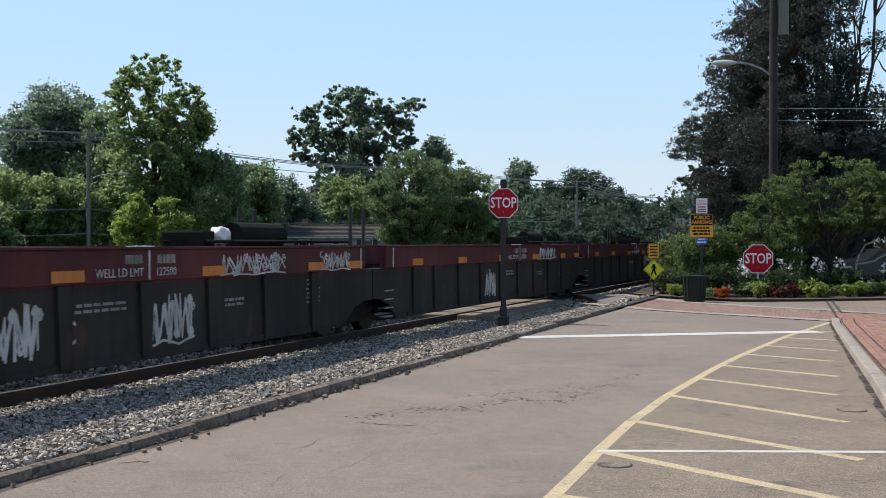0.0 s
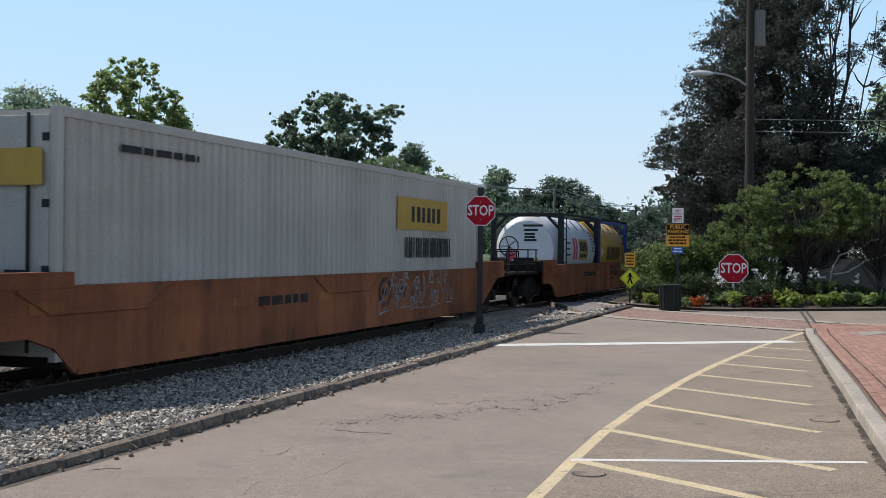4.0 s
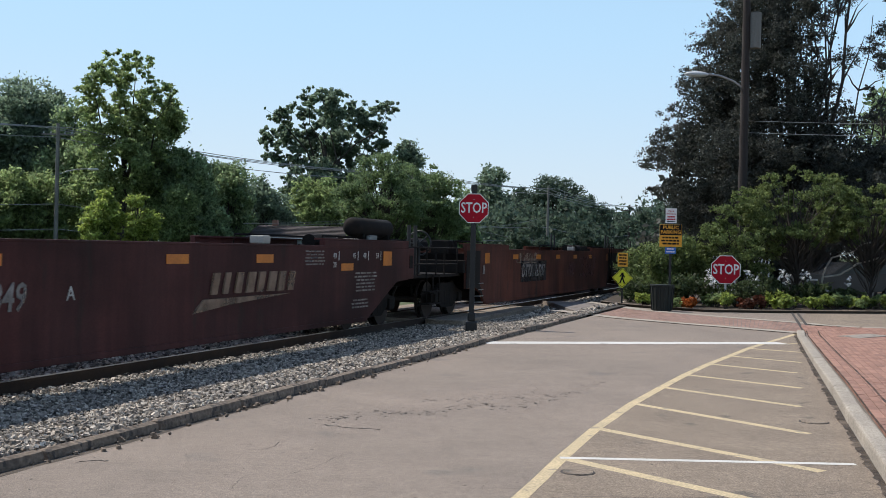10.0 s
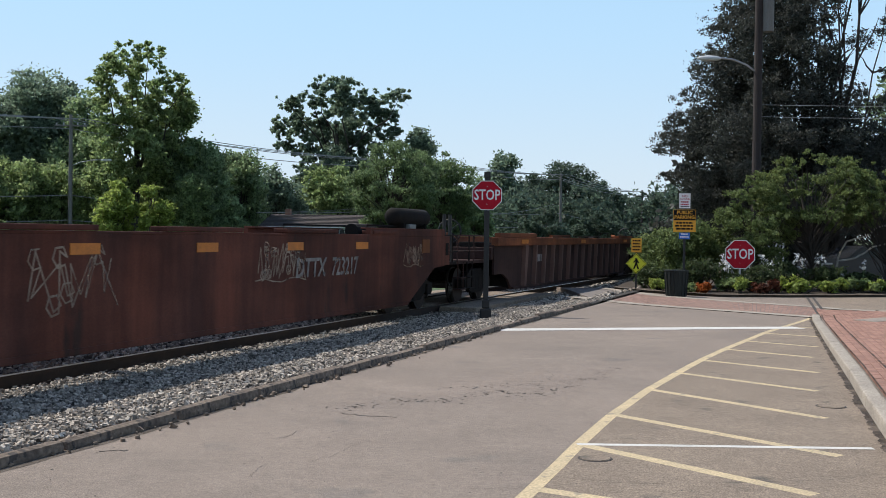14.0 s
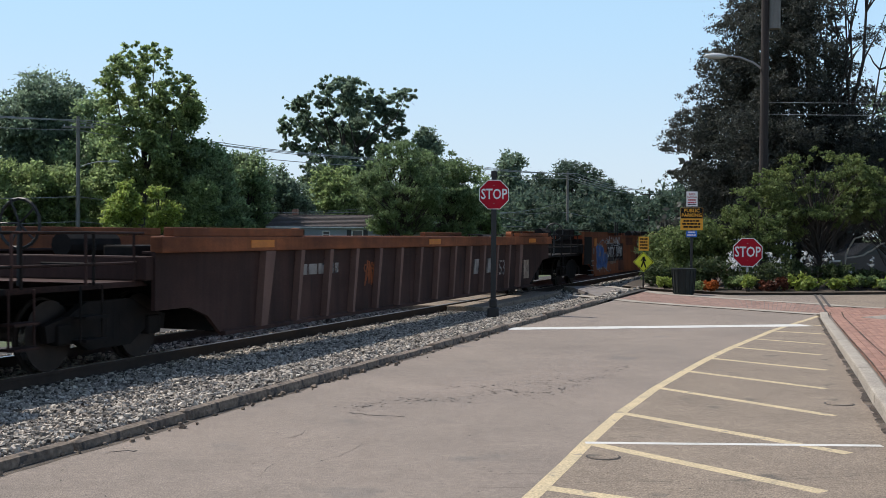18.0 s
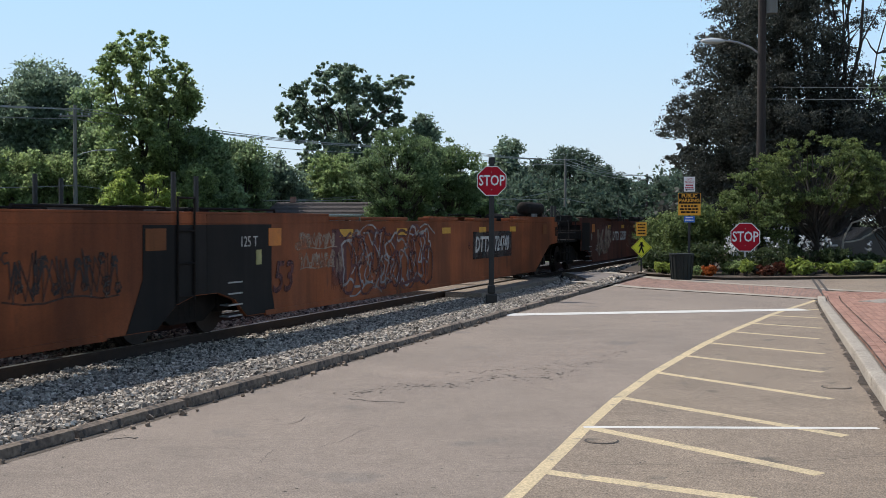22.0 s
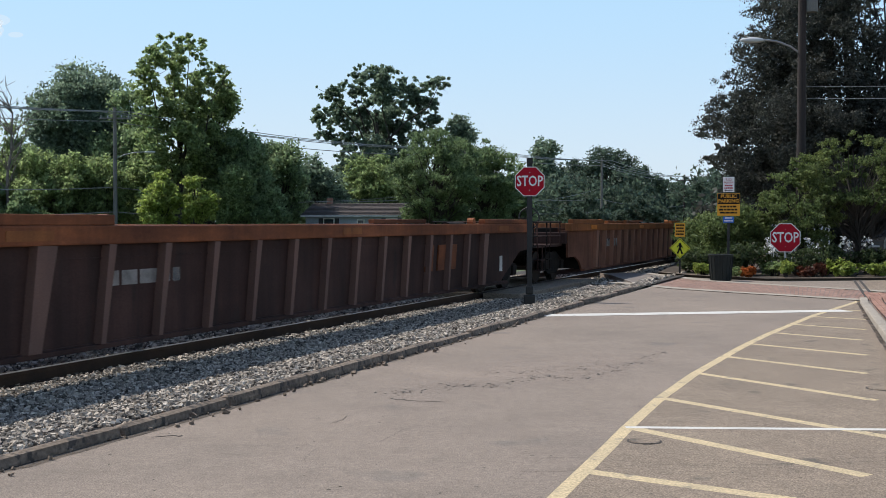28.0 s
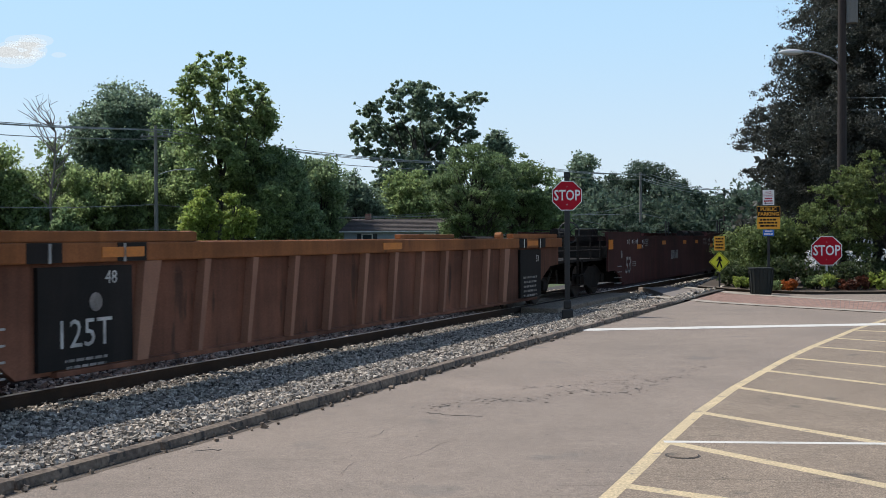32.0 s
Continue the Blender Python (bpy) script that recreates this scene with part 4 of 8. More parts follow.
def tree(x, y, top, width, material, label, seed, count=18832, leaf=0.259, low=0.25, clumps=61, trunk=None, squash=0.85, gaps=0.0, name="tree", depth=None, bark="bark", hang=0.0, group="", shape=1.0, clump=0.125, lobes=None):
    """Tapered trunk, limbs to the clumps, and a crown of leaf clumps with an uneven outline."""
    rng = random.Random(seed)
    base = -0.32
    ob = thing(name, pose(x, y, base), label, "tree", group)
    h = top - base
    z0 = h * low
    depth = depth or width
    mid = (z0 + h) / 2
    cs, rs = [], []
    tries = 0
    while len(cs) < clumps and tries < 4000:
        tries += 1
        u, v, w = rng.uniform(-1, 1), rng.uniform(-1, 1), rng.uniform(-1, 1)
        rr = (u * u + v * v) ** 0.5
        k = max(0.05, 1 - abs(w) ** 2.2) ** 0.5 * (1 if w < 0 else (1 - w * (1 - 1 / (1 + shape)) * 0.6))
        if rr > k or (rr < k * 0.35 and rng.random() < 0.6):
            continue
        r = (h - z0) * clump * rng.uniform(0.6, 1.25) * (1 - gaps * 0.3)
        lim = max(0.1, 1 - 0.55 * r / (width / 2))
        cs.append((u * width / 2 * lim, v * depth / 2 * lim, mid + w * ((h - z0) / 2 - r * squash * 0.55)))
        rs.append(r)
    hubs = None
    if lobes:
        cs, rs, hubs = [], [], []
        for lx, lz, lr in lobes:
            ly = rng.uniform(-0.3, 0.3) * width
            hubs.append((lx - x, ly, lz - base))
            for _ in range(26):
                a, e = rng.uniform(0, 6.28), rng.uniform(0.1, 1.3) * lr
                cs.append((lx - x + math.cos(a) * e, ly + rng.uniform(-1, 1) * lr, lz - base + math.sin(a) * e * 0.92)), rs.append(lr * rng.uniform(0.18, 0.42))
    tr = trunk or max(0.12, h * 0.022)
    bm = bmesh.new()
    spine = limb(bm, (0, 0, 0), (rng.uniform(-0.05, 0.05) * width, rng.uniform(-0.05, 0.05) * width, h * 0.72), tr, tr * 0.3, seed, 6, 0.03)
    for i, c in enumerate(hubs or cs):
        k = min(5, max(1, int((c[2] / h) * 5.2)))
        a = spine[k - 1].lerp(spine[k], rng.random())
        limb(bm, a, c, tr * (0.26 if hubs else 0.34), tr * 0.05, seed + i, 4, 0.12)
        for c2 in (cs[i * 26:i * 26 + 26:2] if hubs else ()):
            limb(bm, c, c2, tr * 0.05, tr * 0.02, seed + i, 2, 0.1)
    part("trunk", bm, bark, ob)
    leaves("crown", cs, rs, count, leaf, material, ob, seed, squash, hang)
    return ob


def shrub(name, x, y, z, w, h, material, label, seed, count=3138, leaf=0.060, category="shrub", group="", depth=None):
    rng = random.Random(seed)
    depth = depth or w
    ob = thing(name, pose(x, y, z), label, category, group)
    cs = [(rng.uniform(-0.36, 0.36) * w, rng.uniform(-0.36, 0.36) * depth, h * rng.uniform(0.3, 0.74)) for _ in range(14)]
    rs = [min(h, w) * rng.uniform(0.2, 0.34) for _ in cs]
    bm = bmesh.new()
    for i, c in enumerate(cs):
        limb(bm, (c[0] * 0.2, c[1] * 0.2, -0.05), c, 0.02, 0.006, seed + i, 3, 0.1)
    tagged(part("woody_stem", bm, "bark", ob), kind="stuff")
    leaves("foliage", cs, rs, count, leaf, material, ob, seed, 0.9)
    return ob


def trees():
    # x, y, top height, width, leaf kind, words, and how dense
    T = [
        (-40.9, 115.0, 17.74, 8.4, "leaf_oak", "dark green broadleaf tree beyond the railway", dict(count=23017, leaf=0.266, clumps=72, low=0.2)),
        (-39.18, 118.0, 18.04, 10.0, "leaf_oak", "dark green broadleaf tree with an uneven crown", dict(count=25110, leaf=0.266, clumps=72, low=0.2)),
        (-33.54, 112.0, 15.36, 7.0, "leaf_deep", "dark green broadleaf tree behind the power line", dict(count=16740, leaf=0.252, clumps=54, low=0.15)),
        (-22.19, 86.0, 16.00, 7.4, "leaf_mid", "tall sunlit green broadleaf tree with a ragged top", dict(lobes=[(-23.2, 14.9, 1.1), (-21.4, 15.0, 1.0), (-23.9, 13.0, 1.2), (-21.9, 13.3, 1.5), (-20.0, 12.7, 1.2), (-18.6, 12.0, 0.7), (-24.6, 11.7, 0.9), (-23.0, 11.1, 1.5), (-20.8, 11.0, 1.4), (-23.4, 8.9, 1.7), (-21.2, 8.7, 1.7), (-25.1, 9.8, 1.0), (-22.4, 6.2, 2.0), (-20.3, 5.9, 1.5), (-24.0, 6.2, 1.5), (-21.9, 3.4, 2.0), (-24.6, 4.2, 1.7), (-19.4, 3.8, 1.7), (-22.0, 1.6, 2.0), (-24.9, 1.8, 1.6), (-19.2, 1.6, 1.6)], count=35572, leaf=0.185, clumps=108, low=0.22, gaps=0.5, shape=1.4, clump=0.085)),
        (-19.98, 88.0, 13.08, 5.2, "leaf_mid", "green broadleaf tree leaning beside a taller one", dict(count=16740, leaf=0.185, clumps=54, low=0.3, clump=0.09)),
        (-17.56, 88.0, 9.65, 5.4, "leaf_deep", "dark green rounded tree behind the power line", dict(count=18832, leaf=0.185, clumps=54, low=0.1)),
        (-15.13, 92.0, 8.54, 4.6, "leaf_deep", "dark green slender tree with bare twigs on top", dict(count=12555, leaf=0.178, clumps=43, low=0.1, shape=2.0)),
        (-21.34, 92.0, 9.00, 7.0, "leaf_deep", "dark green tree in the shaded wood", dict(count=16740, leaf=0.200, clumps=50, low=0.02)),
        (-12.94, 98.0, 7.52, 4.8, "leaf_oak", "dark broadleaf tree beside the blue house", dict(count=10462, leaf=0.192, clumps=39, low=0.05)),
        (-9.27, 122.0, 18.54, 15.0, "leaf_oak", "large spreading oak with gaps in its crown", dict(lobes=[(-9.3, 17.6, 1.2), (-11.2, 17.0, 0.9), (-12.3, 15.4, 1.2), (-8.8, 15.8, 1.7), (-5.9, 16.2, 1.5), (-3.0, 16.2, 1.0), (-14.4, 14.9, 1.1), (-15.9, 13.2, 1.1), (-13.5, 12.9, 1.3), (-11.0, 13.6, 1.7), (-8.1, 13.4, 1.8), (-5.0, 14.0, 1.5), (-14.9, 11.2, 1.1), (-12.6, 10.5, 1.3), (-9.8, 10.8, 1.7), (-6.8, 10.9, 1.6), (-4.4, 12.3, 1.0), (-11.0, 8.0, 1.7), (-8.4, 8.0, 2.0), (-10.6, 5.8, 2.0), (-7.2, 5.6, 2.0), (-13.0, 8.2, 1.3), (-5.4, 8.4, 1.5)], count=43942, leaf=0.252, clumps=151, low=0.42, gaps=1.0, shape=0.6, clump=0.085, trunk=0.5)),
        (-8.78, 122.0, 11.71, 8.0, "leaf_oak", "dark lower crown below a spreading oak", dict(count=18832, leaf=0.252, clumps=46, low=0.05)),
        (-0.88, 126.0, 13.99, 5.0, "leaf_oak", "small dark tree behind the feathery locust", dict(count=8370, leaf=0.252, clumps=28, low=0.3)),
        (-8.94, 104.0, 8.76, 6.2, "leaf_mid", "green broadleaf tree over the blue house", dict(count=16740, leaf=0.200, clumps=46, low=0.12)),
        (-2.41, 86.0, 9.04, 8.0, "leaf_feather", "feathery light green honey locust tree", dict(count=36000, leaf=0.120, clumps=120, low=0.16, shape=0.6, clump=0.10, squash=0.42)),
        (1.40, 90.0, 8.45, 5.8, "leaf_feather", "feathery green locust tree beside the street lamp", dict(count=21000, leaf=0.125, clumps=80, low=0.12, clump=0.10, squash=0.45)),
        (3.74, 96.0, 6.92, 4.0, "leaf_deep", "dark green tree behind the stop sign", dict(count=10462, leaf=0.192, clumps=32, low=0.05)),
        (9.71, 145.0, 12.37, 4.6, "leaf_oak", "narrow dark tree with a tufted top", dict(count=11508, leaf=0.266, clumps=43, low=0.1, shape=2.5, clump=0.13)),
        (15.58, 155.0, 11.10, 7.0, "leaf_far", "distant green broadleaf tree", dict(count=14647, leaf=0.281, clumps=50, low=0.1)),
        (19.4, 155.0, 12.26, 10.0, "leaf_far", "distant broad green tree with an uneven crown", dict(count=18832, leaf=0.281, clumps=57, low=0.1)),
        (27.65, 175.0, 10.39, 8.0, "leaf_far", "distant green tree along the track", dict(count=12555, leaf=0.311, clumps=43, low=0.05)),
        (37.91, 210.0, 10.88, 9.0, "leaf_far", "distant hazy green tree", dict(count=10462, leaf=0.370, clumps=39, low=0.02)),
        (47.27, 230.0, 10.84, 9.0, "leaf_far", "distant hazy green tree far up the track", dict(count=9416, leaf=0.407, clumps=36, low=0.02)),
        (44.80, 200.0, 11.34, 7.0, "leaf_far", "distant green tree beside the garden", dict(count=9416, leaf=0.370, clumps=36, low=0.02)),
        (-49.56, 105.0, 8.6, 10.0, "leaf_deep", "green broadleaf tree at the wood's far edge", dict(count=14000, leaf=0.27, clumps=60, low=0.1)),
        (-36.16, 80.0, 8.3, 6.0, "leaf_mid", "rounded green tree by the far roadside", dict(count=12000, leaf=0.2, clumps=50, low=0.02)),
        (-38.38, 78.0, 8.7, 6.5, "leaf_mid", "rounded green tree beyond the road", dict(count=12000, leaf=0.2, clumps=50, low=0.02)),
        (-30.58, 78.0, 4.17, 3.6, "leaf_deep", "low dark green roadside bush", dict(count=6000, leaf=0.17, clumps=34, low=0.0)),
        (-32.92, 78.0, 3.98, 3.6, "leaf_deep", "low dark green bush by the road", dict(count=6000, leaf=0.17, clumps=34, low=0.0)),
        (-30.09, 82.0, 7.30, 6.4, "leaf_mid", "rounded green tree by the roadside", dict(count=18832, leaf=0.178, clumps=50, low=0.05)),
        (-27.68, 84.0, 7.73, 5.4, "leaf_mid", "rounded green roadside tree beside a power pole", dict(count=16740, leaf=0.178, clumps=46, low=0.05)),
        (-34.61, 84.0, 9.20, 6.0, "leaf_mid", "green roadside tree with pale dead branches", dict(count=16740, leaf=0.178, clumps=46, low=0.05)),
        (-20.13, 74.0, 5.12, 2.9, "leaf_bright", "small bright yellow-green young tree", dict(count=10881, leaf=0.145, clumps=39, low=0.12, shape=2.0, clump=0.115)),
        (-17.91, 74.0, 5.27, 2.6, "leaf_bright", "small bright yellow-green sapling", dict(count=9625, leaf=0.145, clumps=36, low=0.1, shape=2.4, clump=0.085)),
        (-17.30, 84.0, 5.84, 3.4, "leaf_mid", "small green tree at the road's edge", dict(count=9416, leaf=0.163, clumps=32, low=0.02)),
        (-14.78, 84.0, 4.92, 3.0, "leaf_deep", "small dark green tree at the road's edge", dict(count=7533, leaf=0.163, clumps=28, low=0.02)),
        (17.76, 120.0, 4.34, 6.0, "leaf_far", "low dark green trees along the track", dict(count=9416, leaf=0.222, clumps=36, low=0.02)),
        (11.33, 110.0, 4.12, 6.0, "leaf_far", "low green trees behind the track", dict(count=9416, leaf=0.222, clumps=36, low=0.02)),
    ]
    for i, (x, y, top, width, leaf, words, more) in enumerate(T):
        more["count"], more["leaf"] = int(more["count"] * 1.55), more["leaf"] * (0.62 if leaf == "leaf_far" else 0.76)
        tree(x, y, top, width, leaf, words, 100 + i * 13, group="trees beyond the railway", **more)
    # closing woods behind everything
    rng = random.Random(5)
    for k, (y, x0, x1, h, n) in enumerate(((135, -110, 40, 8, 60), (260, -200, 210, 13, 70))):
        cs = [(rng.uniform(x0, x1), y + rng.uniform(-6, 6), h * rng.uniform(0.15, 0.75)) for _ in range(n * 3)]
        rs = [h * rng.uniform(0.22, 0.4) for _ in cs]
        ob = leaves("far_wood", cs, rs, 42000, 0.30 + 0.2 * k, "leaf_far", None, 900 + k)
        tagged(ob, "dense dark green wood closing the view", "wood", kind="stuff")


trees()


def bare_tree():
    x, y = -32.6, 79.0
    ob = thing("bare_tree", pose(x, y, -0.3), "dead bare tree with pale grey branches", "tree")
    rng = random.Random(61)
    bm = bmesh.new()
    spine = limb(bm, (0, 0, 0), (0.6, 0, 9.5), 0.16, 0.05, 3, 7, 0.04)
    for i in range(26):
        s = spine[rng.randint(3, 7)]
        e = Vector((s.x + rng.uniform(-2.6, 2.6), s.y + rng.uniform(-1.5, 1.5), min(12.2, s.z + rng.uniform(1.0, 3.4))))
        pts = limb(bm, s, e, 0.045, 0.014, 70 + i, 4, 0.1)
        for j in range(4):
            p = pts[rng.randint(1, 4)]
            limb(bm, p, (p.x + rng.uniform(-0.8, 0.8), p.y, p.z + rng.uniform(0.2, 1.0)), 0.018, 0.008, 90 + i * 5 + j, 2, 0.1)
    part("trunk", bm, "dead_wood", ob)


bare_tree()


def copper_tree():
    """The great multi-stemmed tree by the garden: dark bronze leaves on the outside, many rising stems."""
    x, y = 16.6, 47.0
    ob = thing("tree", pose(x, y, -0.3), "huge multi-stemmed tree with dark bronze-green leaves", "tree")
    rng = random.Random(77)
    bm = bmesh.new()
    tips = []
    shape = [(0, 4.5), (2.6, 5.4), (4.0, 6.2), (5.4, 7.7), (6.6, 7.1), (8.0, 6.5), (9.3, 5.9), (11.3, 5.0), (17.3, 3.2)]

    def reach_at(z):
        for (a, ra), (b, rb) in zip(shape, shape[1:]):
            if z <= b:
                return ra + (rb - ra) * (z - a) / (b - a)
        return 1.5

    for i in range(22):
        a = rng.uniform(0, 6.28)
        top = rng.uniform(10.0, 17.0)
        spread = rng.uniform(0.15, 0.95) * reach_at(top)
        p = (math.cos(a) * spread, math.sin(a) * spread * 0.7, top)
        pts = limb(bm, (math.cos(a) * 0.5, math.sin(a) * 0.4, 0.0), p, rng.uniform(0.06, 0.15), 0.015, 500 + i, 7, 0.05)
        for j in range(8):
            s = pts[rng.randint(2, 7)]
            e = (s.x + rng.uniform(-1.2, 1.2), s.y + rng.uniform(-1.2, 1.2), s.z + rng.uniform(0.3, 2.0))
            limb(bm, s, e, 0.045, 0.008, 900 + i * 11 + j, 3, 0.12)
            tips.append(e)
    part("trunk", bm, "bark", ob)
    cs, rs = [], []
    for i in range(720):
        z = rng.uniform(2.2, 17.0)
        if z > 8.5 and rng.random() < 0.30:
            continue
        reach = reach_at(z) - 0.3
        a = rng.uniform(0, 6.28)
        if z > 6.5 and math.cos(a) > -0.25 and rng.random() < 0.5:
            continue
        rr = reach * ((0.45 if z < 8.5 else 0.62) + 0.58 * rng.random() * (1 if z < 8.5 else 0.66))
        r = rng.uniform(0.24, 0.58)
        cs.append((math.cos(a) * rr, math.sin(a) * rr * 0.8, z)), rs.append(r)
    for i in range(300):
        z = rng.uniform(2.4, 12.5)
        a = rng.uniform(1.9, 4.4)
        rr = (reach_at(z) - 0.35) * rng.uniform(0.35, 1.0)
        cs.append((math.cos(a) * rr, math.sin(a) * rr * 0.8, z)), rs.append(rng.uniform(0.3, 0.6))
    for e in tips:
        if rng.random() < (0.45 if e[0] < -1 else 0.16):
            cs.append(e), rs.append(rng.uniform(0.3, 0.7))
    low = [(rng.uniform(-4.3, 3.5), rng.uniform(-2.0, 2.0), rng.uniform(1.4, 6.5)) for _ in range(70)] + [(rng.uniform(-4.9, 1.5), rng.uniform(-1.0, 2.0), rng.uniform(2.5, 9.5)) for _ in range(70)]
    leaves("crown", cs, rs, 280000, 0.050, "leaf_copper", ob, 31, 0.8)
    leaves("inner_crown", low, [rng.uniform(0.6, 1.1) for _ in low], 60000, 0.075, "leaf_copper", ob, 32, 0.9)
    return ob


copper_tree()
tree(12.35, 36.0, 4.56, 4.6, "leaf_garden", "small green garden tree with crooked low branches", 41, count=30000, leaf=0.044, clumps=130, low=0.45, trunk=0.075, shape=1.0, clump=0.075, squash=0.6)
tree(14.69, 36.0, 4.25, 4.6, "leaf_garden", "small green garden tree over the flower bed", 43, count=27000, leaf=0.044, clumps=120, low=0.46, trunk=0.075, shape=1.0, clump=0.075, squash=0.6)
tree(10.37, 35.5, 3.63, 2.8, "leaf_garden", "slender green garden tree beside the utility pole", 47, count=21000, leaf=0.042, clumps=75, low=0.30, trunk=0.05, clump=0.085, squash=0.6)
tree(25.40, 50.0, 8.64, 9.0, "leaf_deep", "dark green broadleaf tree behind the garden", 49, count=29295, leaf=0.136, clumps=72, low=0.1)
tree(27.48, 60.0, 12.74, 9.0, "leaf_deep", "dark green broadleaf tree beyond the parked car", 51, count=29295, leaf=0.153, clumps=72, low=0.05)

# crooked pale low branches reaching over the bed
for k, pts in enumerate(([(13.18, 36.0, 1.03), (13.43, 36.0, 1.57), (14.11, 36.0, 1.80), (14.47, 36.0, 2.07), (15.41, 36.0, 2.22)], [(13.10, 35.8, 0.96), (13.68, 35.8, 1.07), (14.21, 35.8, 1.43), (15.32, 35.8, 1.68)], [(10.75, 36.2, 1.44), (11.33, 36.2, 1.53), (12.02, 36.2, 1.57), (12.60, 36.2, 1.35)])):
    base = Vector(pts[0])
    branch = thing("low_branch", Matrix.Translation(base), "crooked pale bare branch arching over the bed", "branch", "low branches")
    fine = []
    for p, q in zip(pts, pts[1:]):
        for i in range(5):
            v = Vector(p).lerp(Vector(q), i / 5) - base
            fine.append(v + Vector([noise.noise(Vector((v.x * 3 + k, c * 5.1, v.z * 3))) for c in range(3)]) * 0.06)
    fine = [Vector((fine[0].x - 0.1, fine[0].y, -base.z))] + fine
    part("stem", tube(bmesh.new(), fine, 0.030, 6), "pale_branch", branch)

# wood added behind the great tree; its dark leaf colour holds the garden's shade
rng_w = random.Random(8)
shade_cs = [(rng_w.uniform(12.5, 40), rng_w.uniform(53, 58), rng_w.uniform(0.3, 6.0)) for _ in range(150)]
tagged(leaves("shaded_wood", shade_cs, [rng_w.uniform(0.9, 1.7) for _ in shade_cs], 26000, 0.2, "leaf_copper", None, 77), "dense foliage added behind the garden, shade put into its dark colour", "wood", kind="stuff")

# the flower bed
BED_FRONT = [(5.9, 35.2), (6.5, 33.4), (7.0, 32.6), (8.2, 31.4), (10.2, 31.6), (13.0, 32.4), (17.0, 33.6), (24.0, 33.0)]
bed_out = BED_FRONT + [(26, 50), (12, 56), (8.2, 44)]
tagged(part("flower_bed", sheet(bmesh.new(), bed_out, -0.32, 0.06), "soil"), "dark soil of the planted corner bed", "flower bed", kind="structure")
bm = bmesh.new()
for a, b in zip(BED_FRONT, BED_FRONT[1:]):
    strip(bm, a, b, 0.14, 0.085)
tagged(part("bed_edging", bm, "kerb_old"), "low dark edging along the flower bed", "edging", kind="structure")


def garden():
    rng = random.Random(12)
    k = 0
    for px, base, w, h, leaf, kind, words, size in [
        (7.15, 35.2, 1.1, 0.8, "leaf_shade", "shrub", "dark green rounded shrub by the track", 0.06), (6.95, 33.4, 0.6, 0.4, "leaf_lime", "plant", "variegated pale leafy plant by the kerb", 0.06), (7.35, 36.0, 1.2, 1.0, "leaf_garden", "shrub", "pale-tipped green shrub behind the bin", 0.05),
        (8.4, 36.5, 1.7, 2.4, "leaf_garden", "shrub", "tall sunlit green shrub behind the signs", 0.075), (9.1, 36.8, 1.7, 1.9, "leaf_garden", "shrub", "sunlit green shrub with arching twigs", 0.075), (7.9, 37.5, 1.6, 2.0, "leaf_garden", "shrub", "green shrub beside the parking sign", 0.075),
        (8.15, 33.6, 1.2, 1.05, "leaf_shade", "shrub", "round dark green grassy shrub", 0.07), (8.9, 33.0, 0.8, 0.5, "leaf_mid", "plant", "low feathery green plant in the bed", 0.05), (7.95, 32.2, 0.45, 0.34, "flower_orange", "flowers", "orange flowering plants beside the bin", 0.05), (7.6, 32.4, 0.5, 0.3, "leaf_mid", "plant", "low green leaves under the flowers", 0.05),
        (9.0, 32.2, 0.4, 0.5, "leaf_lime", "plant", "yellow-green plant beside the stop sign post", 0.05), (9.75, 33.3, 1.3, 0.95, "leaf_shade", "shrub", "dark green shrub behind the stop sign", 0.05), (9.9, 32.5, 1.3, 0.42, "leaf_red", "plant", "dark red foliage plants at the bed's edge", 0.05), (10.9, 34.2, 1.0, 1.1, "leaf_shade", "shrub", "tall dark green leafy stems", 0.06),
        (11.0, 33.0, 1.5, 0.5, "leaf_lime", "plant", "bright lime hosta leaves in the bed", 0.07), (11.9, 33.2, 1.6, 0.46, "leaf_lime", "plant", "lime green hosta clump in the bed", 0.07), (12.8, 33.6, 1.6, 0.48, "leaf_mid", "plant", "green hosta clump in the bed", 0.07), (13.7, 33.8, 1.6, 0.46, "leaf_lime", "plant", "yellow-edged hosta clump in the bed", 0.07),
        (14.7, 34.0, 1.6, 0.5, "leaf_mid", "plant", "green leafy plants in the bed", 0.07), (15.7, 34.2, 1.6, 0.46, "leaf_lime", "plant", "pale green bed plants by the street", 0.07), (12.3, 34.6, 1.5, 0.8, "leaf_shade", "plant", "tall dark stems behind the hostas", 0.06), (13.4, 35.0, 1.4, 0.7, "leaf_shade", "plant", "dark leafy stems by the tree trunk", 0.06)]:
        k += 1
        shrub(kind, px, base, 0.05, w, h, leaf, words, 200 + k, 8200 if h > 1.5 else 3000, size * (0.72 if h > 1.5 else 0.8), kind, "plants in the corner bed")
    for i in range(24):
        x, y = rng.uniform(9.0, 10.8) if i % 4 else rng.uniform(10.8, 13.4), rng.uniform(33.6, 34.6)
        ob = thing("lily", pose(x, y, 0.05), "tall white-flowered lily stem in the bed", "flowers", "white lilies")
        h = rng.uniform(0.7, 1.3)
        bm = bmesh.new()
        limb(bm, (0, 0, 0), (rng.uniform(-0.1, 0.1), 0, h), 0.012, 0.006, i, 3, 0.05)
        part("stem", bm, "leaf_shade", ob)
        leaves("blossom", [(0, 0, h), (0.07, 0, h - 0.14), (-0.06, 0, h - 0.2)], [0.10, 0.08, 0.07], 24, 0.055, "flower_white", ob, i)


garden()


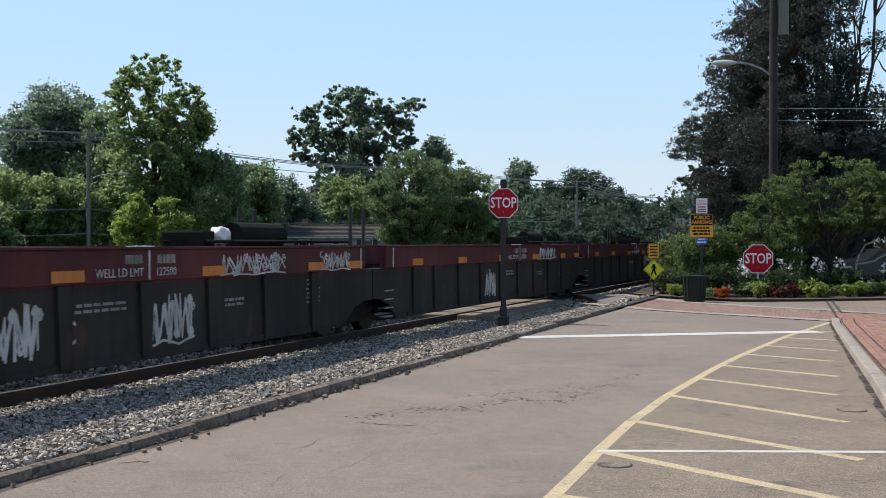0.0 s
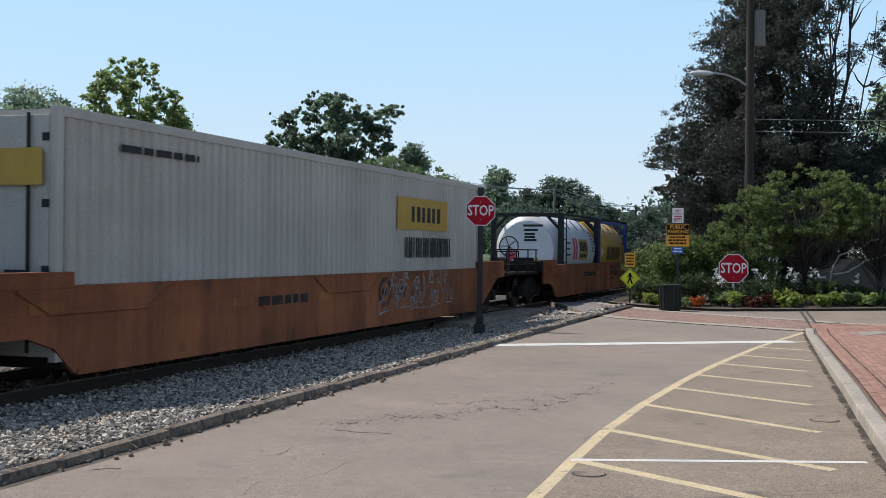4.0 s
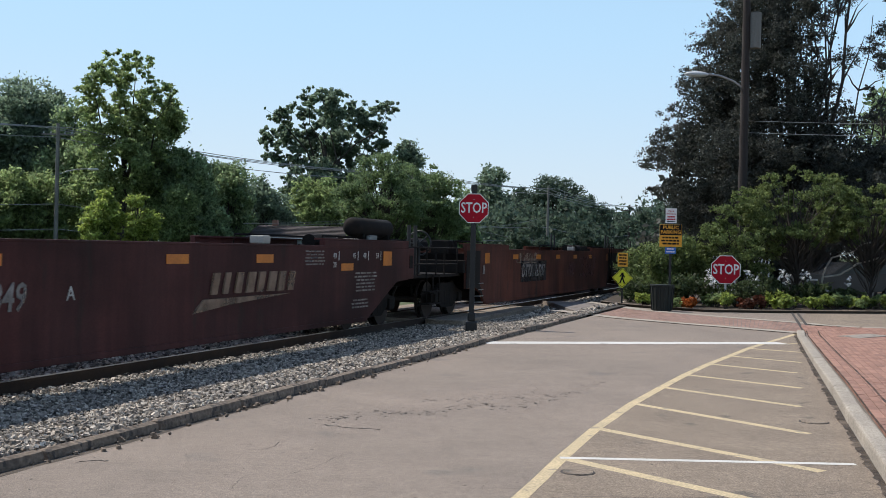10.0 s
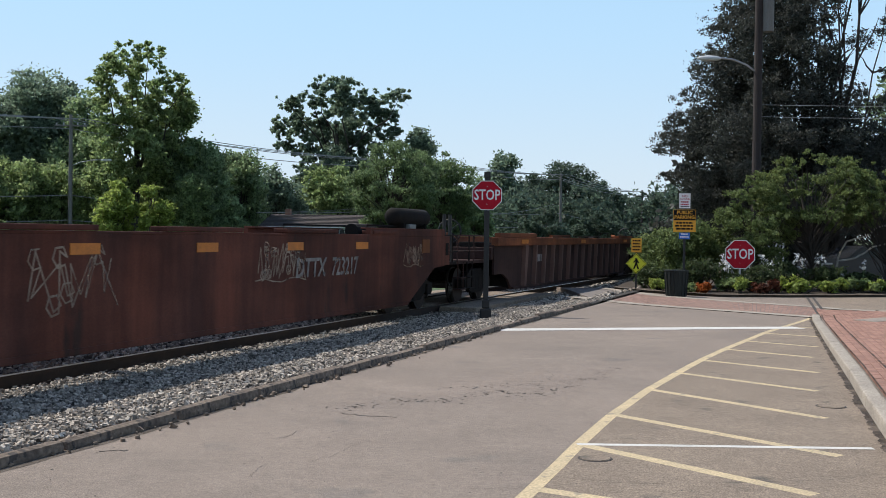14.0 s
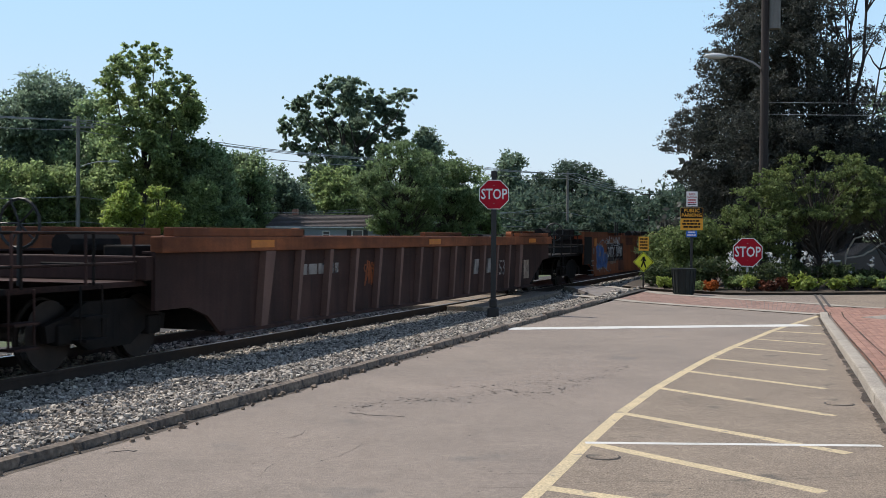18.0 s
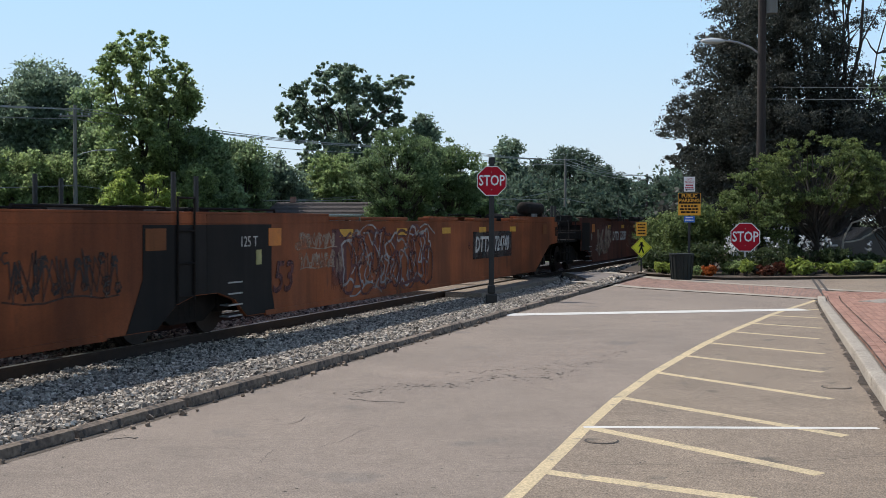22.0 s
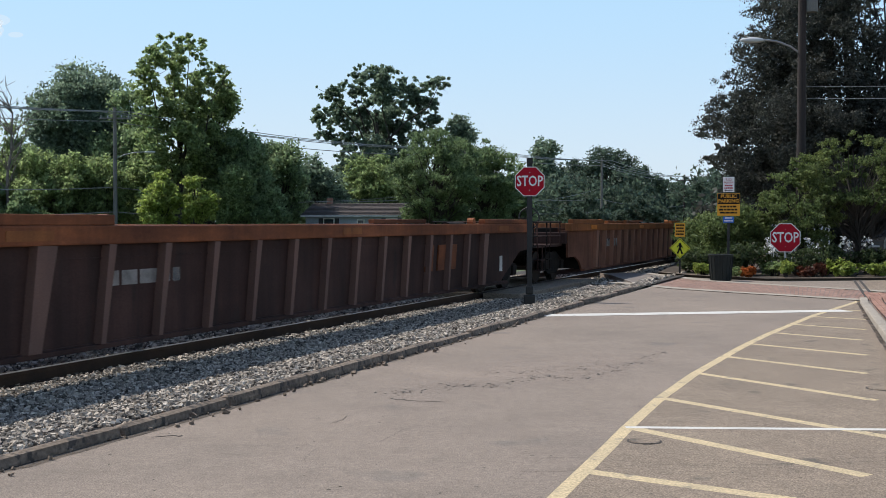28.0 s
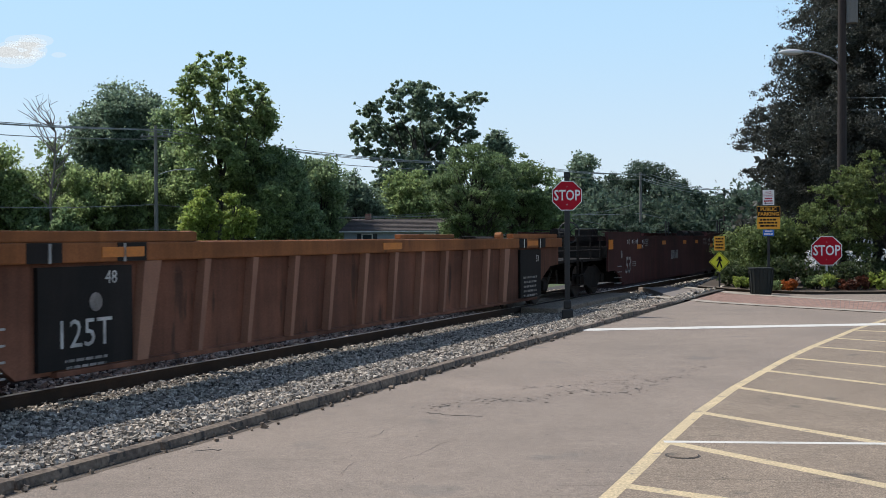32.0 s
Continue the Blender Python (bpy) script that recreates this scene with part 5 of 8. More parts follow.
# ---- poles, wires and signs ----
def octagon(bm, r, y0, y1, z):
    pts = [(r * math.cos(radians(22.5 + 45 * i)), z + r * math.sin(radians(22.5 + 45 * i))) for i in range(8)]
    return slab(bm, pts, y0, y1)


def stop_sign(x, y, turn, width, centre, post_top, label, square):
    ob = thing("stop_sign", pose(x, y, 0, 0, 0, turn), label, "stop sign", "stop signs")
    r = width / 2 / math.cos(radians(22.5))
    plate = part("plate", octagon(bmesh.new(), r, -0.012, -0.004, centre), "white_sign", ob, "white-edged octagonal plate")
    part("red_face", octagon(bmesh.new(), r * 0.945, -0.016, -0.012, centre), "red_sign", ob, "red face")
    writing("letters", "STOP", width * 0.50, pose(0, -0.0185, centre, 90, 0, 0), "white_sign", ob, stretch=0.74, bold=width * 0.008)
    bm = bmesh.new()
    if square:
        box(bm, -0.055, 0.055, 0.0, 0.11, -0.3, post_top, 0.012)
        part("post", bm, "black_metal", ob, "black square post")
        part("base", bm_box(-0.12, 0.12, -0.065, 0.175, -0.3, 0.12, 0.03), "black_metal", ob, "flared black base")
        part("collar", bm_box(-0.08, 0.08, -0.025, 0.135, 0.12, 0.30, 0.03), "black_metal", ob)
        part("cap", bm_box(-0.065, 0.065, -0.01, 0.12, post_top - 0.1, post_top + 0.02, 0.01), "black_metal", ob)
    else:
        box(bm, -0.03, 0.03, 0.0, 0.03, -0.3, post_top)
        part("post", bm, "galvanised", ob)
    for dz in (0.3, -0.3):
        part("bolt", rod(bmesh.new(), (0, -0.022, centre + dz * width), (0, 0.02, centre + dz * width), 0.010), "galvanised", ob)
    return ob


stop_sign(1.25, 23.4, -3.0, 0.61, 2.46, 2.93, "red octagonal stop sign on a black square post", True)
stop_sign(9.2, 33.0, -12.0, 0.84, 1.17, 1.3, "low red octagonal stop sign among the bed plants", False)


def bars(bm, x0, x1, z, rows, step, h, y, rng, fill=0.8):
    for i in range(rows):
        half = (x1 - x0) / 2 * rng.uniform(fill, 1)
        c = (x0 + x1) / 2
        x = c - half
        while x < c + half:
            w = rng.uniform(0.05, 0.12) * (x1 - x0) * 2
            box(bm, x, min(x + w, c + half), y - 0.001, y, z - i * step - h / 2, z - i * step + h / 2)
            x += w + 0.035 * (x1 - x0)
    return bm


def stuff_part(*a):
    return tagged(part(*a), kind="stuff")


def parking_sign():
    rng = random.Random(4)
    ob = thing("parking_sign_post", pose(7.3, 31.9, 0, 0, 0, -14), "black post carrying parking signs of several colours", "sign post")
    part("post", bm_box(-0.035, 0.035, 0.0, 0.07, -0.3, 2.9, 0.006), "black_metal", ob)
    notice = part("parking_plate", bm_box(-0.31, 0.31, -0.012, -0.002, 1.80, 2.43, 0.004), "amber_sign", ob, "amber public parking plate with a black head")
    part("black_head", bm_box(-0.30, 0.30, -0.016, -0.011, 2.13, 2.42), "black_sign", notice)
    writing("letters", "PUBLIC", 0.135, pose(0, -0.018, 2.345, 90, 0, 0), "amber_sign", notice, bold=0.004)
    writing("letters", "PARKING", 0.135, pose(0, -0.018, 2.215, 90, 0, 0), "amber_sign", notice, bold=0.004)
    stuff_part("small_print", bars(bmesh.new(), -0.27, 0.27, 2.06, 3, 0.085, 0.05, -0.013, rng), "black_sign", notice)
    white = part("no_parking_plate", bm_box(-0.155, 0.155, -0.012, -0.002, 2.47, 2.89, 0.004), "white_sign", ob, "white no parking plate")
    writing("letters", "NO", 0.10, pose(0, -0.014, 2.81, 90, 0, 0), "red_sign", white)
    writing("letters", "PARKING", 0.075, pose(0, -0.014, 2.73, 90, 0, 0), "red_sign", white, stretch=0.85)
    stuff_part("small_print", bars(bmesh.new(), -0.12, 0.12, 2.65, 2, 0.07, 0.04, -0.013, rng), "red_sign", white)
    part("arrow", slab(bmesh.new(), [(-0.12, 2.52), (-0.07, 2.55), (-0.07, 2.53), (0.12, 2.53), (0.12, 2.51), (-0.07, 2.51), (-0.07, 2.49)], -0.015, -0.012), "black_sign", white)
    blue = part("blue_plate", bm_box(-0.15, 0.15, -0.012, -0.002, 1.60, 1.78, 0.004), "blue_sign", ob, "small blue plate")
    stuff_part("small_print", bars(bmesh.new(), -0.12, 0.12, 1.74, 2, 0.08, 0.035, -0.013, rng), "white_sign", blue)


parking_sign()


def crossing_sign():
    rng = random.Random(6)
    ob = thing("crossing_sign_post", pose(6.34, 34.0, 0, 0, 0, -12), "yellow diamond crossing sign under an amber plate", "road sign")
    part("post", bm_box(-0.025, 0.025, 0, 0.04, -0.3, 1.6), "black_metal", ob)
    dia = part("diamond", slab(bmesh.new(), [(0.31, 0.84), (0, 1.15), (-0.31, 0.84), (0, 0.53)], -0.010, -0.002), "lime_sign", ob, "lime yellow diamond plate")
    rim = bmesh.new()
    for a, b in (((0.28, 0.84), (0, 1.12)), ((0, 1.12), (-0.28, 0.84)), ((-0.28, 0.84), (0, 0.56)), ((0, 0.56), (0.28, 0.84))):
        rod(rim, (a[0], -0.011, a[1]), (b[0], -0.011, b[1]), 0.006, seg=4)
    part("black_border", rim, "black_sign", dia)
    sym = bmesh.new()
    for a, b, r in (((0.01, 0.86), (0.0, 1.0), 0.035), ((0.0, 0.86), (0.07, 0.67), 0.022), ((0.0, 0.86), (-0.07, 0.68), 0.022), ((0.0, 0.97), (0.08, 0.86), 0.016), ((0.0, 0.97), (-0.08, 0.87), 0.016)):
        rod(sym, (a[0], -0.012, a[1]), (b[0], -0.012, b[1]), r, seg=6)
    part("black_symbol", sym, "black_sign", dia, "plain black symbol of crossed strokes")
    plate = part("amber_plate", bm_box(-0.15, 0.15, -0.010, -0.002, 1.18, 1.60, 0.003), "amber_sign", ob, "amber plate with small print")
    stuff_part("small_print", bars(bmesh.new(), -0.12, 0.12, 1.53, 4, 0.09, 0.045, -0.011, rng), "black_sign", plate)


crossing_sign()


def litter_bin():
    ob = thing("litter_bin", pose(6.98, 31.4, 0), "black round litter bin at the kerb", "bin")
    bm = bmesh.new()
    bmesh.ops.create_cone(bm, cap_ends=True, segments=32, radius1=0.27, radius2=0.325, depth=0.70, matrix=pose(0, 0, 0.35))
    part("body", bm, "bin", ob, smooth=False)
    bm = bmesh.new()
    bmesh.ops.create_cone(bm, cap_ends=True, segments=32, radius1=0.345, radius2=0.345, depth=0.045, matrix=pose(0, 0, 0.715))
    bmesh.ops.bevel(bm, geom=[e for e in bm.edges], offset=0.012, segments=2, affect="EDGES")
    part("rim", bm, "bin", ob)
    for i in range(16):
        a = i * math.tau / 16
        slat = rod(bmesh.new(), (0.28 * math.cos(a), 0.28 * math.sin(a), 0.03), (0.333 * math.cos(a), 0.333 * math.sin(a), 0.68), 0.016, seg=5)
        part("slat", slat, "bin", ob)


litter_bin()


def lamp_arm(ob, z, out, dx, dy, material="galvanised"):
    pts = [Vector((0, 0, z)), Vector((dx * out * 0.3, dy * out * 0.3, z + 0.28)), Vector((dx * out * 0.65, dy * out * 0.65, z + 0.45)), Vector((dx * out, dy * out, z + 0.50))]
    bm = bmesh.new()
    tube(bm, pts, 0.035, 8)
    arm = part("lamp_arm", bm, material, ob)
    bm = bmesh.new()
    bmesh.ops.create_icosphere(bm, subdivisions=3, radius=1, matrix=Matrix.Translation(pts[-1] + Vector((dx * 0.36, dy * 0.36, -0.02))) @ Matrix.Diagonal((0.42 if abs(dx) > 0.5 else 0.16, 0.16 if abs(dx) > 0.5 else 0.42, 0.10, 1)))
    part("lamp_head", bm, "lamp_grey", arm, "pale grey cobra-head lantern", smooth=True)


def utility_pole(x, y, top, r, label, material="wood_pole", arm=None, cross=True, box_can=False, turn=0):
    ob = thing("utility_pole", pose(x, y, -0.3), label, "utility pole", "utility poles")
    part("shaft", rod(bmesh.new(), (0, 0, 0), (0, 0, top + 0.3), r, r * 0.72, 14), material, ob)
    if cross:
        c = part("crossarm", bm_box(-1.15, 1.15, -0.06, 0.06, top - 0.55, top - 0.43, turn=None), material, ob)
        for dx in (-1.0, -0.5, 0.5, 1.0):
            part("insulator", rod(bmesh.new(), (dx, 0, top - 0.43), (dx, 0, top - 0.26), 0.05, 0.03, 8), "galvanised", c)
    if box_can:
        part("transformer", rod(bmesh.new(), (0.30, -0.05, top - 2.6), (0.30, -0.05, top - 1.4), 0.19, 0.19, 18), "grey_pole", ob, "grey transformer can")
    if arm:
        lamp_arm(ob, arm[0], arm[1], arm[2], arm[3])
    return ob


utility_pole(11.1, 38.0, 11.5, 0.165, "dark wooden utility pole with a cobra-head street lamp", arm=(7.5, 1.30, -1, 0), box_can=True)
part_of_pole = utility_pole(-25.71, 82.0, 9.92, 0.17, "grey wooden utility pole with a crossarm and lamp", "grey_pole", arm=(6.5, 2.2, 1, 0))
utility_pole(-0.22, 108.0, 8.88, 0.16, "grey wooden utility pole with a street lamp", "grey_pole", arm=(6.1, 2.6, 1, 0), cross=False)
utility_pole(14.22, 120.0, 8.36, 0.16, "grey utility pole beyond the tracks", "grey_pole", cross=False)
utility_pole(28.65, 150.0, 7.87, 0.17, "distant wooden utility pole with a crossarm", "wood_pole")
utility_pole(-46.0, 62.0, 10.5, 0.17, "grey wooden utility pole outside the view", "grey_pole")


def wire(a, b, sag, r, label="thin dark overhead wire between the poles"):
    a, b = Vector(a), Vector(b)
    bm = bmesh.new()
    tube(bm, [a.lerp(b, i / 14) - Vector((0, 0, sag * 4 * (i / 14) * (1 - i / 14))) for i in range(15)], r, 5)
    tagged(part("overhead_wire", bm, "wire"), label, "wire", "overhead wires")


pole_a, pole_b, pole_c, pole_d = (-25.71, 82.0, 9.92), (-0.22, 108.0, 8.88), (14.22, 120.0, 8.36), (28.65, 150.0, 7.87)
for dz, dx, sag in ((-0.3, -1, 0.6), (-0.3, 0.0, 0.8), (-0.3, 1, 0.7), (-1.0, 0, 0.8), (-5.8, 0, 0.9), (-7.6, 0, 0.8)):
    a = (pole_a[0] + dx, 82, pole_a[2] + dz)
    wire(a, (pole_b[0] + dx, 108, max(2.6, pole_b[2] + dz * 0.8)), sag, 0.030)
    wire((-46 + dx, 62, 10.5 + dz), a, sag * 0.7, 0.030)
    wire((pole_b[0] + dx, 108, max(2.6, pole_b[2] + dz * 0.8)), (pole_c[0] + dx, 120, max(2.4, pole_c[2] + dz * 0.75)), 0.3, 0.028)
    wire((pole_c[0] + dx, 120, max(2.4, pole_c[2] + dz * 0.75)), (pole_d[0] + dx, 150, max(2.2, pole_d[2] + dz * 0.7)), 0.5, 0.030)
wire((-12, 80, 3.0), (2, 104, 5.0), 0.3, 0.018)
wire((2.4, 104, 4.4), (14, 118, 2.6), 0.5, 0.02)
wire((1.0, 100, 3.4), (13.5, 119, 5.0), 0.5, 0.02)
for z in (6.15, 5.75):
    wire((11.1, 38.0, z), (34, 33, z + 0.6), 0.35, 0.008)


# ---- the blue house beyond the track ----
def house():
    x0, y0 = -12.9, 90.0
    ob = thing("house", pose(x0, y0, -0.3, 0, 0, -8), "pale blue clapboard house with a brown shingle roof", "house")
    w, d, h = 8.9, 6.5, 2.42
    wall = part("wall", bm_box(0, w, 0, d, 0, h), "siding", ob)
    for i in range(15):
        part("clapboard", bm_box(-0.02, w + 0.02, -0.03, 0.0, 0.05 + i * 0.155, 0.19 + i * 0.155), "siding", wall)
    roof = bmesh.new()
    slab(roof, [(-0.3, h - 0.05), (w + 0.3, h - 0.05), (w + 0.3, h + 0.06), (-0.3, h + 0.06)], -0.45, -0.40)
    v = [roof.verts.new(c) for c in ((-0.3, -0.45, h), (w + 0.3, -0.45, h), (w + 0.3, d / 2, h + 1.0), (-0.3, d / 2, h + 1.0), (-0.3, d + 0.45, h), (w + 0.3, d + 0.45, h))]
    roof.faces.new((v[0], v[1], v[2], v[3])), roof.faces.new((v[3], v[2], v[5], v[4])), roof.faces.new((v[0], v[3], v[4])), roof.faces.new((v[1], v[5], v[2]))
    r = part("roof", roof, "shingle", ob)
    part("chimney", bm_box(0.9, 1.3, d / 2 - 0.2, d / 2 + 0.3, h + 0.7, h + 1.45), "brick", r)
    for k in range(9):
        part("shingle_course", bm_box(-0.32, w + 0.32, -0.42 + k * 0.41, -0.40 + k * 0.41 + 0.39, h + 0.03 + k * 0.110, h + 0.075 + k * 0.110), "shingle", r)
    part("gutter", bm_box(-0.3, w + 0.3, -0.52, -0.42, h - 0.1, h), "trim_white", r)
    for cx, ww, hh, cz, shut in ((1.9, 0.75, 1.25, 1.5, True), (4.5, 0.45, 0.45, 1.8, False), (7.0, 0.75, 1.25, 1.5, True)):
        win = part("window", bm_box(cx - ww / 2 - 0.09, cx + ww / 2 + 0.09, -0.06, 0.0, cz - hh / 2 - 0.09, cz + hh / 2 + 0.09), "trim_white", ob)
        for sgn in (-1, 1):
            part("pane", bm_box(cx - ww / 2, cx + ww / 2, -0.075, -0.055, cz + (0.02 if sgn > 0 else -hh / 2), cz + (hh / 2 if sgn > 0 else -0.02)), "glass", win)
            if shut:
                part("shutter", bm_box(cx + sgn * (ww / 2 + 0.11), cx + sgn * (ww / 2 + 0.46), -0.07, -0.03, cz - hh / 2 - 0.06, cz + hh / 2 + 0.06), "shutter", win)
    add = thing("house_annex", pose(x0 + w + 0.5, y0 + 1.2, -0.3, 0, 0, -8), "pale green-grey annex of the house with one window", "house")
    part("wall", bm_box(0, 4.4, 0, 4.5, 0, 2.2), "siding", add)
    rf = bmesh.new()
    slab(rf, [(-0.2, 2.2), (4.6, 2.2), (4.4, 2.75), (-0.2, 2.75)], -0.2, 4.7)
    part("roof", rf, "shingle", add)
    win = part("window", bm_box(0.9, 1.85, -0.05, 0, 0.9, 2.0), "trim_white", add)
    part("pane", bm_box(1.0, 1.75, -0.07, -0.05, 1.0, 1.9), "glass", win)


house()


def parked_car():
    ob = thing("car", pose(15.9, 41.0, 0.0, 0, 0, 8), "dark blue parked car beyond the flower bed", "car")
    side = [(-2.1, 0.35), (-2.15, 0.75), (-1.9, 0.95), (-1.0, 1.0), (-0.45, 1.42), (0.9, 1.45), (1.6, 1.05), (2.05, 0.98), (2.15, 0.4)]
    bm = slab(bmesh.new(), side, -0.85, 0.85)
    bmesh.ops.bevel(bm, geom=bm.edges[:], offset=0.06, segments=2, affect="EDGES")
    body = part("body", bm, "car_dark", ob)
    part("side_window", slab(bmesh.new(), [(-0.85, 1.0), (-0.4, 1.34), (0.8, 1.36), (1.3, 1.05)], -0.862, -0.84), "glass", body)
    for x in (-1.35, 1.3):
        for y in (-0.8, 0.8):
            wh = part("wheel", rod(bmesh.new(), (x, y - 0.1, 0.33), (x, y + 0.1, 0.33), 0.33, 0.33, 20), "black_metal", ob)
            part("rim", rod(bmesh.new(), (x, y - 0.11, 0.33), (x, y + 0.11, 0.33), 0.21, 0.21, 14), "galvanised", wh)
    for x in (-1.75, 1.75):
        part("lamp", bm_box(x - 0.16, x + 0.16, -0.858, -0.6, 0.74, 0.82, 0.02), "galvanised", ob)


parked_car()


def white_fence():
    ob = thing("fence", pose(11.2, 42.0, 0), "white picket fence glimpsed behind the planting", "fence")
    for i in range(16):
        part("picket", bm_box(i * 0.14, i * 0.14 + 0.06, 0, 0.02, 0.1, 1.55), "trim_white", ob)
    for z in (0.4, 1.1, 1.4):
        part("fence_rail", bm_box(0, 2.2, 0.02, 0.06, z, z + 0.07), "trim_white", ob)


white_fence()


def cloud():
    """A small fair-weather cloud far off to the left."""
    m = bpy.data.materials.new("cloud")
    m.use_nodes = True
    n, l = m.node_tree.nodes, m.node_tree.links
    clear, mx = n.new("ShaderNodeBsdfTransparent"), n.new("ShaderNodeMixShader")
    # the cloud glows by itself: its sunlit white is put in as emission
    white = n.new("ShaderNodeEmission")
    white.inputs["Color"].default_value, white.inputs["Strength"].default_value = (0.94, 0.98, 1.0, 1), 1.0
    mx.inputs[0].default_value = 0.17
    l.new(clear.outputs[0], mx.inputs[1]), l.new(white.outputs[0], mx.inputs[2]), l.new(mx.outputs[0], n["Material Output"].inputs["Surface"])
    rng = random.Random(21)
    bm = bmesh.new()
    for i in range(16):
        c = Vector((rng.gauss(0, 24), rng.uniform(-6, 6), rng.gauss(0, 5)))
        k = rng.uniform(7, 15) * (1 - min(0.6, abs(c.x) / 70))
        bmesh.ops.create_icosphere(bm, subdivisions=3, radius=1, matrix=Matrix.Translation(c) @ Matrix.Diagonal((k * 1.7, k, k * 0.6, 1)))
    ob = part("cloud", bm, m, None, smooth=True)
    ob.matrix_world = pose(-445, 1000, 172)
    tagged(ob, "small white fair-weather cloud in the blue sky", "cloud", kind="structure")


cloud()



# ---- the train: well cars, each a thing; local x runs back along the train, local -y is the side seen ----
SPEED = 15.5
TRAIN = []          # (thing, metres along the train)
HALF = 1.33


def unit(q, label, category="railcar"):
    ob = thing("well_car", track_pose(q), label, category, "well cars of the freight train")
    TRAIN.append((ob, q))
    return ob


WHEEL = {}


def wheelset(parent, x):
    if "me" not in WHEEL:
        bm = bmesh.new()
        rod(bm, (0, -0.95, 0), (0, 0.95, 0), 0.09, seg=10)
        for y in (-1, 1):
            rod(bm, (0, y * 0.69, 0), (0, y * 0.82, 0), 0.40, 0.415, 24)
            rod(bm, (0, y * 0.66, 0), (0, y * 0.70, 0), 0.445, 0.445, 24)
        me = bpy.data.meshes.new("wheelset")
        bm.to_mesh(me), bm.free()
        me.materials.append(M["wheel"])
        WHEEL["me"] = me
        bm = rod(bmesh.new(), (0, -0.048, 0), (0, 0.048, 0), 0.418, 0.418, 24, False)
        me = bpy.data.meshes.new("tread")
        bm.to_mesh(me), bm.free()
        me.materials.append(M["tread"])
        WHEEL["tread"] = me
    w = shared("wheelset", WHEEL["me"], parent, pose(x, 0, 0.42))
    for y in (-0.767, 0.767):
        shared("tread", WHEEL["tread"], w, pose(0, y, 0))
    return w


def truck(parent, x, tall=False):
    """A two-axle truck; its wheelsets are parts of it."""
    bm = bmesh.new()
    for y in (-1.02, 0.96):
        slab(bm, [(-1.15, 0.36), (-1.2, 0.56), (-0.8, 0.64), (-0.45, 0.80), (0.45, 0.80), (0.8, 0.64), (1.2, 0.56), (1.15, 0.36), (0.75, 0.40), (0.42, 0.22), (-0.42, 0.22), (-0.75, 0.40)], y, y + 0.10)
        for dx in (-0.2, -0.07, 0.07, 0.2):
            rod(bm, (dx, y + 0.05, 0.28), (dx, y + 0.05, 0.62), 0.055, seg=8)
        for dx in (-0.88, 0.88):
            box(bm, dx - 0.14, dx + 0.14, y - 0.05, y + 0.12, 0.32, 0.56, 0.03)
    box(bm, -0.22, 0.22, -1.0, 1.0, 0.5, 0.72, 0.02)
    t = part("truck", bm, "grime", parent, "grimy cast-steel truck")
    t.matrix_basis = pose(x, 0, 0)
    return [wheelset(t, -0.88), wheelset(t, 0.88)]


AXLES = []


def near(x, z, y=-HALF, tilt=0):
    """A pose on the seen side, upright and reading from left to right."""
    return pose(x, y, z, 90, tilt, 0)


def plate(parent, name, x0, x1, z0, z1, material, y=-HALF - 0.004, thick=0.006, label=""):
    return part(name, bm_box(x0, x1, y - thick, y, z0, z1), material, parent, label)


def print_bars(parent, x0, x1, z1, rows, step, h, seed, y=-HALF - 0.003, material="stencil_dim", name="small_print"):
    return tagged(part(name, bars(bmesh.new(), x0, x1, z1, rows, step, h, y, random.Random(seed)), material, parent), kind="stuff")


def ladder(parent, x, z0, z1, w=0.42, y=-HALF - 0.05, material="grime", name="ladder"):
    bm = bmesh.new()
    for dx in (-w / 2, w / 2):
        rod(bm, (x + dx, y, z0), (x + dx, y, z1), 0.018, seg=6)
    n = max(2, round((z1 - z0) / 0.34))
    for i in range(n):
        z = z0 + 0.08 + i * (z1 - z0 - 0.1) / (n - 1)
        rod(bm, (x - w / 2, y, z), (x + w / 2, y, z), 0.014, seg=6)
    return part(name, bm, material, parent)


